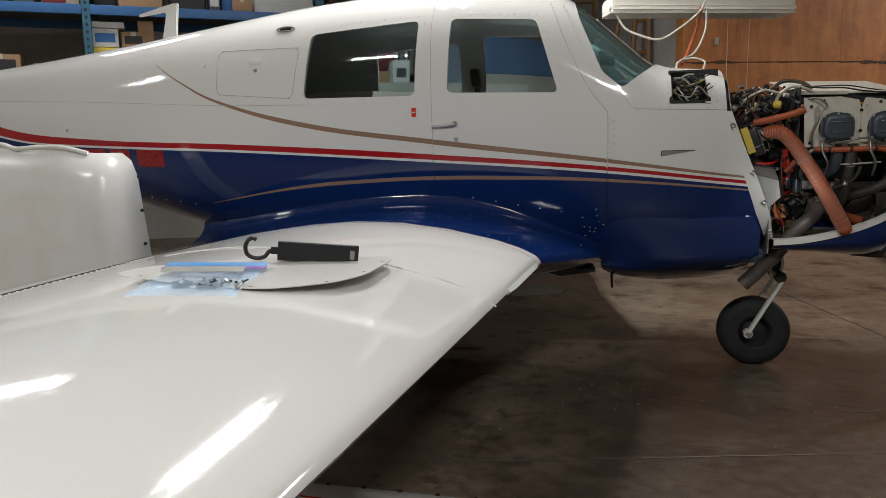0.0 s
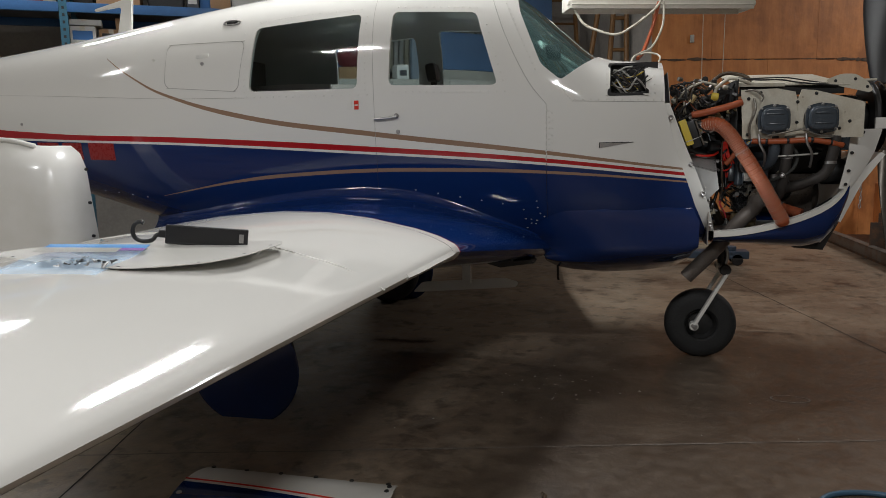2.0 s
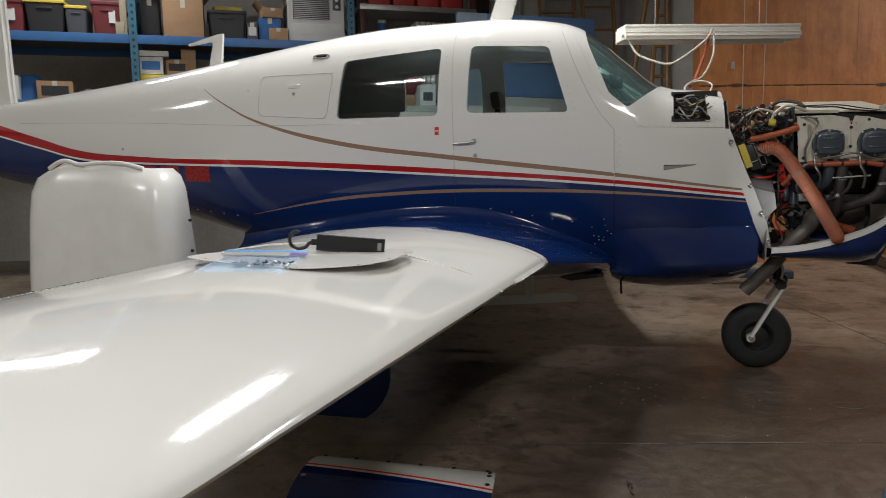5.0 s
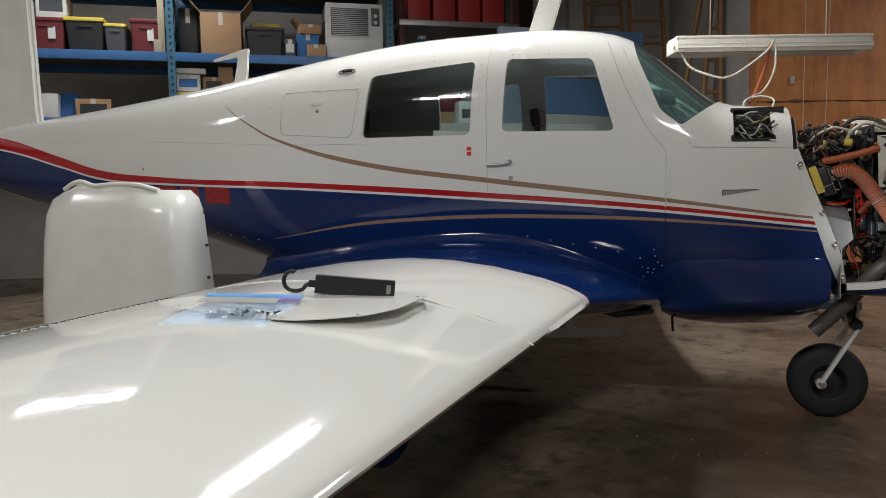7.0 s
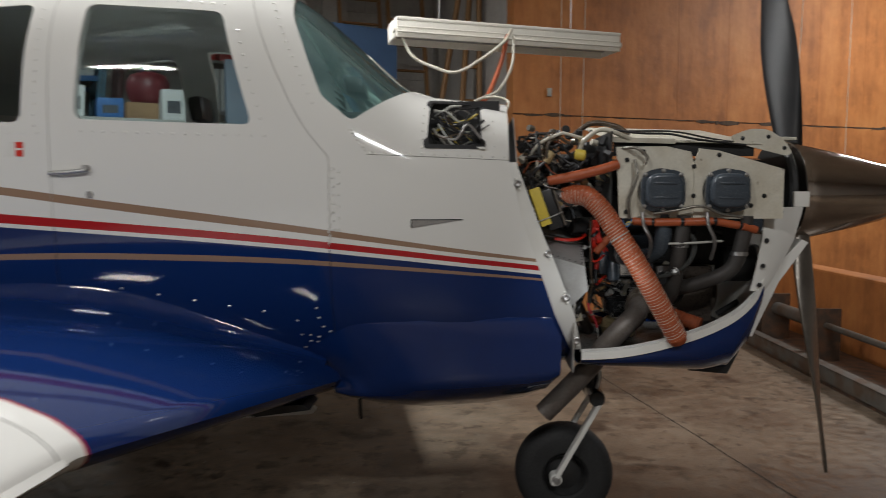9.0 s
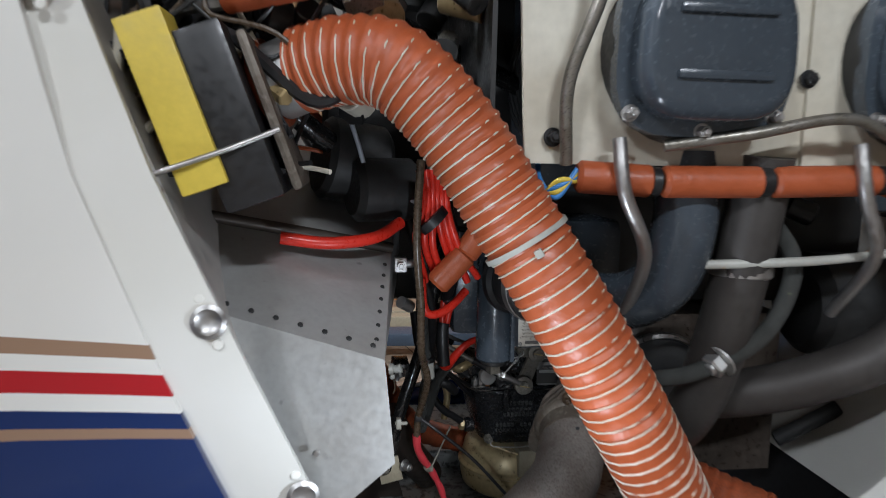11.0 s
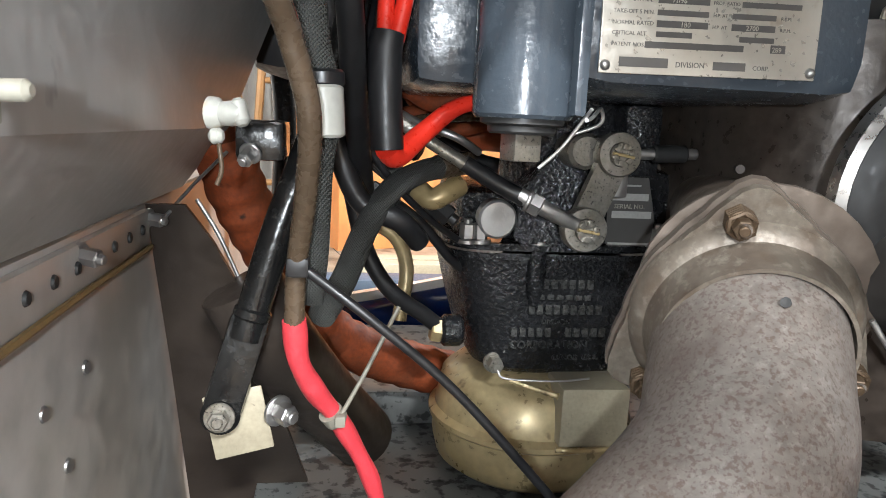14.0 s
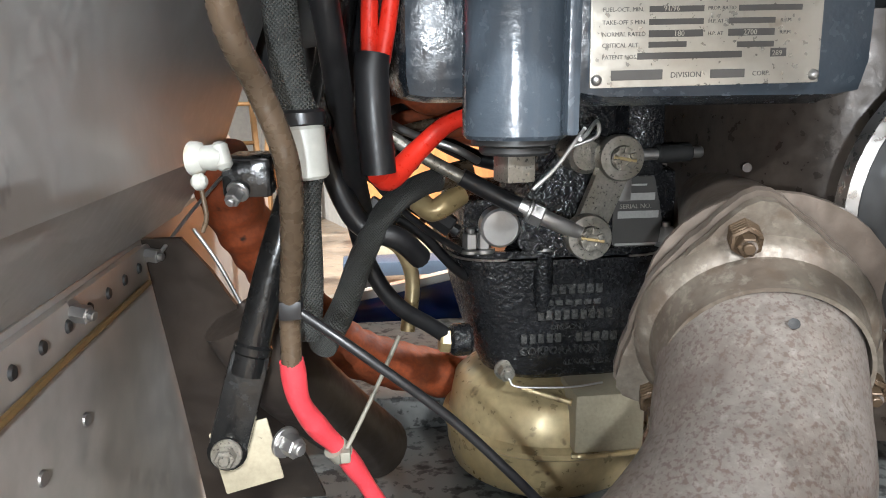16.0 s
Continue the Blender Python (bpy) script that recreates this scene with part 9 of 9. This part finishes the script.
tote(-2.66, 0.04, Z1, 0.40, 0.65, 0.36, DARKTOTE, YELLOW, "black storage tote with a yellow lid")
tote(-2.27, 0.06, Z1, 0.23, 0.5, 0.31, GREYTOTE, YELLOW, "grey storage tote with a yellow lid")
tote(-2.00, 0.05, Z1, 0.33, 0.6, 0.37, MAROON, MAROON, "maroon plastic storage tote with a paper label", WHITEBOX)
tote(-3.42, 0.08, Z1, 0.36, 0.6, 0.34, GREYTOTE, GREYTOTE, "grey plastic storage tote")
tote(-3.85, 0.08, Z1, 0.38, 0.6, 0.36, DARKTOTE, DARKTOTE, "black plastic storage tote")
carton(-2.95, 0.1, Z1 + 0.355, 0.30, 0.4, 0.26, WHITEBOX, "white printed carton stacked on a tote", 3, GREYTOTE)
carton(-1.50, 0.25, Z1, 0.20, 0.5, 0.55, DARKTOTE, "black upright case on the rack")
carton(-1.24, 0.02, Z1, 0.44, 0.5, 0.47, CARD, "large brown carton with open flaps", -2, None, True)
tote(-0.76, 0.05, Z1, 0.44, 0.6, 0.33, DARKTOTE, DARKTOTE, "black plastic storage tote")
carton(-0.70, 0.2, Z1 + 0.335, 0.32, 0.3, 0.07, YELLOW, "yellow and brown flat box on a tote", 8)
carton(-0.32, 0.05, Z1, 0.12, 0.3, 0.20, GREYTOTE, "small grey stacked case", 0, WHITEBOX)
carton(-0.18, 0.08, Z1, 0.26, 0.35, 0.27, BLUEBOX, "blue printed carton beside the totes", 0, BLUEBOX)
carton(-0.15, 0.06, Z1 + 0.275, 0.24, 0.3, 0.11, CARD, "brown open carton on a blue one", 6, None, True)
carton(-0.07, -0.01, Z1, 0.22, 0.05, 0.14, CARD, "small torn brown carton", -6)
bm = B()
slat = thing("timber_offcut", "pale upright timber offcut leaning in the rack", "timber", RK @ Vector((-1.66, 0.02, Z1)))
part("board", box(B(), (-1.70, 0.0, Z1 + 0.003), (-1.63, 0.03, 3.5), RK, 0.003), TAN, slat)
part("board", box(B(), (-1.75, -0.01, Z1 + 0.003), (-1.66, 0.02, 2.86), RK, 0.003), TAN, slat)


def window_unit():
    t = thing("air_conditioner", "white window air conditioner with grey louvres", "air conditioner", RK @ Vector((0.5, 0.2, Z1)))
    part("case", box(B(), (0.16, 0.0, Z1 + 0.003), (0.84, 0.5, 3.36), RK, 0.015), WHITEBOX, t)
    part("grille_recess", box(B(), (0.22, -0.006, 2.98), (0.66, 0.01, 3.30), RK, 0.004), GREYTOTE, t)
    for j in range(14):
        part("louvre", box(B(), (0.225, -0.014, 2.985 + j * 0.0225), (0.655, -0.004, 2.995 + j * 0.0225), RK, 0.002), STEEL, t)
    part("control_panel", box(B(), (0.70, -0.006, 3.10), (0.80, 0.01, 3.31), RK, 0.004), GREYTOTE, t)
    for z in (3.14, 3.22):
        part("knob", rod(B(), RK @ Vector((0.75, -0.004, z)), RK @ Vector((0.75, -0.022, z)), 0.02, seg=16, bevel=0.003), WHITEBOX, t)
    part("lower_panel", box(B(), (0.20, -0.004, 2.80), (0.80, 0.01, 2.93), RK, 0.004), WHITEBOX, t)


window_unit()
Z2 = 1.99
carton(-3.12, 0.1, Z2, 0.34, 0.4, 0.27, WHITEBOX, "white carton on the lower shelf")
solo("blue_cloth", lathe(B(), [(0.20, 0), (0.19, 0.12), (0.15, 0.24), (0.08, 0.30), (0, 0.31)], RK @ Matrix.Translation((-2.72, 0.35, Z2 + 0.003)) @ Matrix.Diagonal((1, 0.8, 1, 1)), 20), BLUEBOX, "crumpled dark blue cloth on the rack shelf", "cloth")
carton(-2.62, 0.12, Z2, 0.36, 0.35, 0.22, CARD, "low brown carton with a hand slot", 4, DARKTOTE)
rr2 = random.Random(5)
for k in range(3):
    bm = B()
    bmesh.ops.create_icosphere(bm, subdivisions=3, radius=0.13)
    for v in bm.verts:
        v.co *= 1 + 0.25 * noise.noise(v.co * 14 + Vector((k * 7, 0, 0)))
        v.co.z *= 0.55
        v.co = RK @ (v.co + Vector((-2.1 + 0.22 * k, 0.25, Z2 + 0.075)))
    solo("plastic_sack", bm, GREYTOTE if k % 2 else WHITEPLASTIC, "crumpled plastic sack on the rack shelf", "bag", "sacks on the rack")
carton(-1.54, 0.06, 2.30, 0.26, 0.3, 0.19, WHITEBOX, "white and navy printed carton", 0, BLUEBOX)
carton(-1.56, 0.05, 2.50, 0.34, 0.3, 0.06, WHITEBOX, "flat white carton on another", 2)
carton(-1.25, 0.1, 2.30, 0.24, 0.3, 0.17, CARD, "small dark brown carton", 0, DARKTOTE)
carton(-1.56, 0.04, Z2, 0.6, 0.4, 0.30, YELLOW, "yellow-brown crate on the lower shelf")
solo("board", box(B(), (-1.08, 0.12, Z2 + 0.004), (-0.92, 0.14, 2.60), RK, 0.003), CARD, "brown board standing in the rack", "board")
for k in range(5):
    carton(-4.0 + 0.55 * k if k < 2 else -0.8 + 0.5 * (k - 2), 0.2, Z2, 0.4, 0.4, 0.25 + 0.04 * k, (CARD, DARKTOTE, GREYTOTE, CARD, DARKTOTE)[k], "carton or case on the lower shelf")


def bin_shelf():
    t = thing("bin_shelf", "dark red steel shelf unit beside the rack", "shelf", RK @ Vector((1.7, 0.4, 0)))
    DR = material("dark_red_steel", (0.09, 0.02, 0.02), 0.5, var=0.15, scale=8)
    for uu in (1.10, 2.62):
        for v in (0.3, 0.8):
            part("post", box(B(), (uu, v, 0), (uu + 0.07, v + 0.05, 4.3), RK, 0.004), DR, t)
    for z in (1.2, 2.3, 3.27):
        part("shelf", box(B(), (1.1, 0.28, z - 0.07), (2.69, 0.85, z), RK, 0.004), STEEL, t)
    for k in range(4):
        M = RK @ Matrix.Translation((1.22 + 0.33 * k, 0.32, 3.273))
        bn = solo("plastic_bin", box(B(), (0, 0, 0), (0.29, 0.4, 0.5), M, 0.02), REDTOTE, "red plastic bin on the steel shelf", "bin", "red bins")
        part("rim", box(B(), (-0.01, -0.012, 0.46), (0.30, 0.41, 0.5), M, 0.006), REDTOTE, bn)
    for k in range(9):
        M = RK @ Matrix.Translation((1.85 + 0.075 * k, 0.34, 2.303))
        solo("binder", box(B(), (0, 0, 0), (0.055, 0.25, 0.78), M, 0.005), WHITEBOX if k % 3 else CREAM, "pale binder standing on the steel shelf", "binder", "binders")
    j = solo("clear_jug", lathe(B(), [(0, 0), (0.11, 0), (0.12, 0.03), (0.12, 0.5), (0.10, 0.6), (0.05, 0.68), (0.05, 0.76), (0, 0.76)], RK @ Matrix.Translation((1.42, 0.45, 2.303)), 24), BLUEBOX, "pale blue plastic jug on the shelf", "jug")
    part("cap", rod(B(), RK @ Vector((1.42, 0.45, 3.06)), RK @ Vector((1.42, 0.45, 3.10)), 0.055, seg=20), WHITEBOX, j)


bin_shelf()
# dark doorway panel and pilaster behind, at the back wall
w3 = thing("window_1", "dark framed window high in the back wall", "window", RK @ Vector((3.4, 0.7, 3)), kind="structure")
part("pane", box(B(), (2.85, 0.80, 2.4), (4.1, 0.82, 4.3), RK), BLACK, w3)
for lo, hi in (((2.75, 0.78, 2.3), (2.87, 0.84, 4.4)), ((4.08, 0.78, 2.3), (4.2, 0.84, 4.4)), ((2.75, 0.78, 2.25), (4.2, 0.84, 2.4)), ((3.0, 0.775, 3.3), (4.0, 0.80, 3.33))):
    part("frame", box(B(), lo, hi, RK, 0.004), BLOCKWALL, w3)
PALEWALL = material("pale_cabinet_paint", (0.36, 0.35, 0.32), 0.6, var=0.1, scale=4)
cb = thing("steel_cabinet", "pale grey steel cabinet beyond the aircraft", "cabinet", (0.3, 3.6, 0))
MC = Matrix.Translation((0.1, 3.3, 0)) @ Matrix.Rotation(RA, 4, "Z")
part("body", box(B(), (-1.6, 0, 0), (1.0, 0.5, 1.88), MC, 0.01), PALEWALL, cb)
pd = thing("blue_door", "pale door panel with a grey-blue upper half, standing behind the aircraft", "door", (0.5, 4.3, 0))
MD = Matrix.Translation((0.5, 4.3, 0)) @ Matrix.Rotation(RA, 4, "Z")
part("lower_panel", box(B(), (-0.39, -0.03, 0), (1.0, 0.03, 2.10), MD, 0.006), PALEWALL, pd)
part("upper_panel", box(B(), (-0.39, -0.03, 2.104), (1.0, 0.03, 2.9), MD, 0.006), material("grey_blue_door_paint", (0.08, 0.16, 0.31), 0.5, var=0.1, scale=3), pd, "grey-blue painted panel")
part("edge_post", box(B(), (-0.75, -0.04, 0), (-0.394, 0.04, 2.9), MD, 0.004), material("pale_blue_post_paint", (0.2, 0.25, 0.31), 0.5, var=0.1, scale=4), pd)
for k in range(4):
    d2 = part("door", box(B(), (-1.58 + 0.645 * k, -0.018, 0.06), (-0.96 + 0.645 * k, 0.0, 1.86), MC, 0.004), PALEWALL, cb)
    part("handle", box(B(), (-1.02 + 0.645 * k, -0.035, 0.8), (-1.0 + 0.645 * k, -0.015, 1.0), MC, 0.004), STEEL, d2)
for u0, w, h, mm, lb in ((-1.3, 0.16, 0.34, WHITEBOX, "white printed carton on the cabinet"), (-1.05, 0.2, 0.2, BLUEBOX, "blue and white carton on the cabinet"), (-0.55, 0.18, 0.34, WHITEBOX, "white printed carton on the cabinet"), (-0.22, 0.13, 0.2, WHITEBOX, "white printed carton on the cabinet")):
    M = MC @ Matrix.Translation((u0, 0.03, 1.883))
    c = solo("carton", box(B(), (0, 0, 0), (w, 0.2, h), M, 0.004), mm, lb, "box", "boxes on the cabinet")
    part("print", box(B(), (w * 0.2, -0.0015, h * 0.2), (w * 0.8, 0.001, h * 0.6), M), GREYTOTE, c)
c = solo("red_canister", lathe(B(), [(0, 0), (0.12, 0), (0.16, 0.06), (0.18, 0.16), (0.18, 0.26), (0.15, 0.36), (0.06, 0.42), (0, 0.42)], MC @ Matrix.Translation((-0.62, 0.34, 2.083)), 24), MAROON, "dark red metal tank standing on a carton", "canister")
part("neck", rod(B(), MC @ Vector((-0.62, 0.34, 2.50)), MC @ Vector((-0.62, 0.34, 2.54)), 0.03, seg=16), STEEL, c)
solo("carton", box(B(), (-0.8, 0.235, 1.883), (-0.44, 0.47, 2.08), MC, 0.004), CARD, "brown carton under a red tank", "box", "boxes on the cabinet")


def ladder(foot, lean, width, length, mat, label, turn=20):
    """A straight ladder leaning against the back wall."""
    M = Matrix.Translation(foot) @ Matrix.Rotation(math.radians(turn), 4, "Z") @ Matrix.Rotation(math.radians(-lean), 4, "X")
    t = thing("ladder", label, "ladder", foot, "ladders at the back wall")
    for s in (-1, 1):
        part("rail", box(B(), (s * width / 2 - 0.018, -0.035, 0), (s * width / 2 + 0.018, 0.035, length), M, 0.004), mat, t)
    for k in range(int(length / 0.31)):
        part("rung", rod(B(), M @ Vector((-width / 2, 0, 0.25 + 0.31 * k)), M @ Vector((width / 2, 0, 0.25 + 0.31 * k)), 0.016, seg=10), mat, t)


WOOD = material("yellowed_ladder_wood", (0.24, 0.125, 0.045), 0.55, var=0.15, scale=12)
ladder(bpos(-2.95, -1.3), 14, 0.48, 4.3, WOOD, "yellowed wooden ladder leaning at the wall")
ladder(bpos(-2.45, -1.2), 12, 0.42, 4.2, WOOD, "yellowed wooden ladder leaning at the wall")
st = thing("step_ladder", "old brown wooden step ladder by the wall", "ladder", bpos(-2.15, -0.7))
for a, b in (((-2.35, -0.6, 0), (-2.05, -0.75, 3.6)), ((-1.98, -0.6, 0), (-1.97, -0.75, 3.6)), ((-2.7, -0.9, 0), (-2.12, -0.8, 3.6))):
    part("rail", rod(B(), bpos(a[0], a[1], a[2]), bpos(b[0], b[1], b[2]), 0.03, seg=8), WOOD, st)
for k in range(9):
    z = 0.4 + 0.36 * k
    part("tread", rod(B(), bpos(-2.33 + 0.03 * k, -0.62 - 0.015 * k, z), bpos(-1.98, -0.62 - 0.015 * k, z), 0.022, seg=8), WOOD, st)
# pilaster between back wall and plywood
bm = B()
box(bm, (-3.35, 2.4, 0), (-3.05, 2.6, 5), RW)
solo("pilaster", bm, BLOCKWALL, "grey pilaster of the back wall", "pilaster", kind="structure", smooth=False)
WB = bpy.data.objects["wall_back"]
blk = None
for r_ in range(10):
    for c_ in range(10):
        u0 = -5.2 + 0.4 * c_ + (0.2 if r_ % 2 else 0)
        z0 = 2.3 + 0.2 * r_
        if u0 + 0.4 > -1.95:
            continue
        if blk is None:
            bm = box(B(), (0.004, -0.012, 0.004), (0.396, 0.001, 0.196), None, 0.003)
            blk = mesh_of("block", bm, BLOCKWALL, False)
        o = new("block", blk)
        o.parent = WB
        o.matrix_basis = RW @ Matrix.Translation((u0, 2.6, z0))
# crates far behind the tail
cr = thing("wire_crate", "dark wire crate with scrap on the floor", "crate", (-6.2, 1.3, 0))
for k in range(4):
    for (dx, dy) in ((0, 0), (0.8, 0), (0.8, 0.6), (0, 0.6)):
        if k == 0:
            part("post", rod(B(), (-6.2 + dx, 1.3 + dy, 0), (-6.2 + dx, 1.3 + dy, 0.5), 0.015, seg=8), RUST, cr)
    for a, b in (((0, 0), (0.8, 0)), ((0.8, 0), (0.8, 0.6)), ((0.8, 0.6), (0, 0.6)), ((0, 0.6), (0, 0))):
        part("wire_rail", rod(B(), (-6.2 + a[0], 1.3 + a[1], 0.05 + 0.14 * k), (-6.2 + b[0], 1.3 + b[1], 0.05 + 0.14 * k), 0.008, seg=6), RUST, cr)
part("base", box(B(), (-6.2, 1.3, 0), (-5.4, 1.9, 0.16)), RUST, cr)
# timber blocks on the floor on the far side
for x, y, w in ((2.55, 3.45, 0.6), (2.7, 3.62, 0.5)):
    solo("timber_block", box(B(), (x, y, 0), (x + w, y + 0.12, 0.10), None, 0.004), TAN, "pale timber block on the floor", "timber", "timber blocks")
tr = thing("floor_jack", "low dull blue trolley jack on the far side of the aircraft", "jack", (2.6, 3.0, 0))
JACKBLUE = material("dull_blue_jack_paint", (0.04, 0.06, 0.09), 0.5, var=0.2, scale=10)
part("frame", box(B(), (2.45, 2.92, 0.06), (3.25, 3.1, 0.13), None, 0.01), JACKBLUE, tr)
for x in (2.55, 3.15):
    for y in (2.92, 3.07):
        part("caster", rod(B(), (x, y, 0.05), (x, y + 0.03, 0.05), 0.05, seg=20), BLACK, tr)
part("saddle", rod(B(), (3.1, 3.0, 0.13), (3.1, 3.0, 0.17), 0.05, seg=20, bevel=0.005), JACKBLUE, tr)
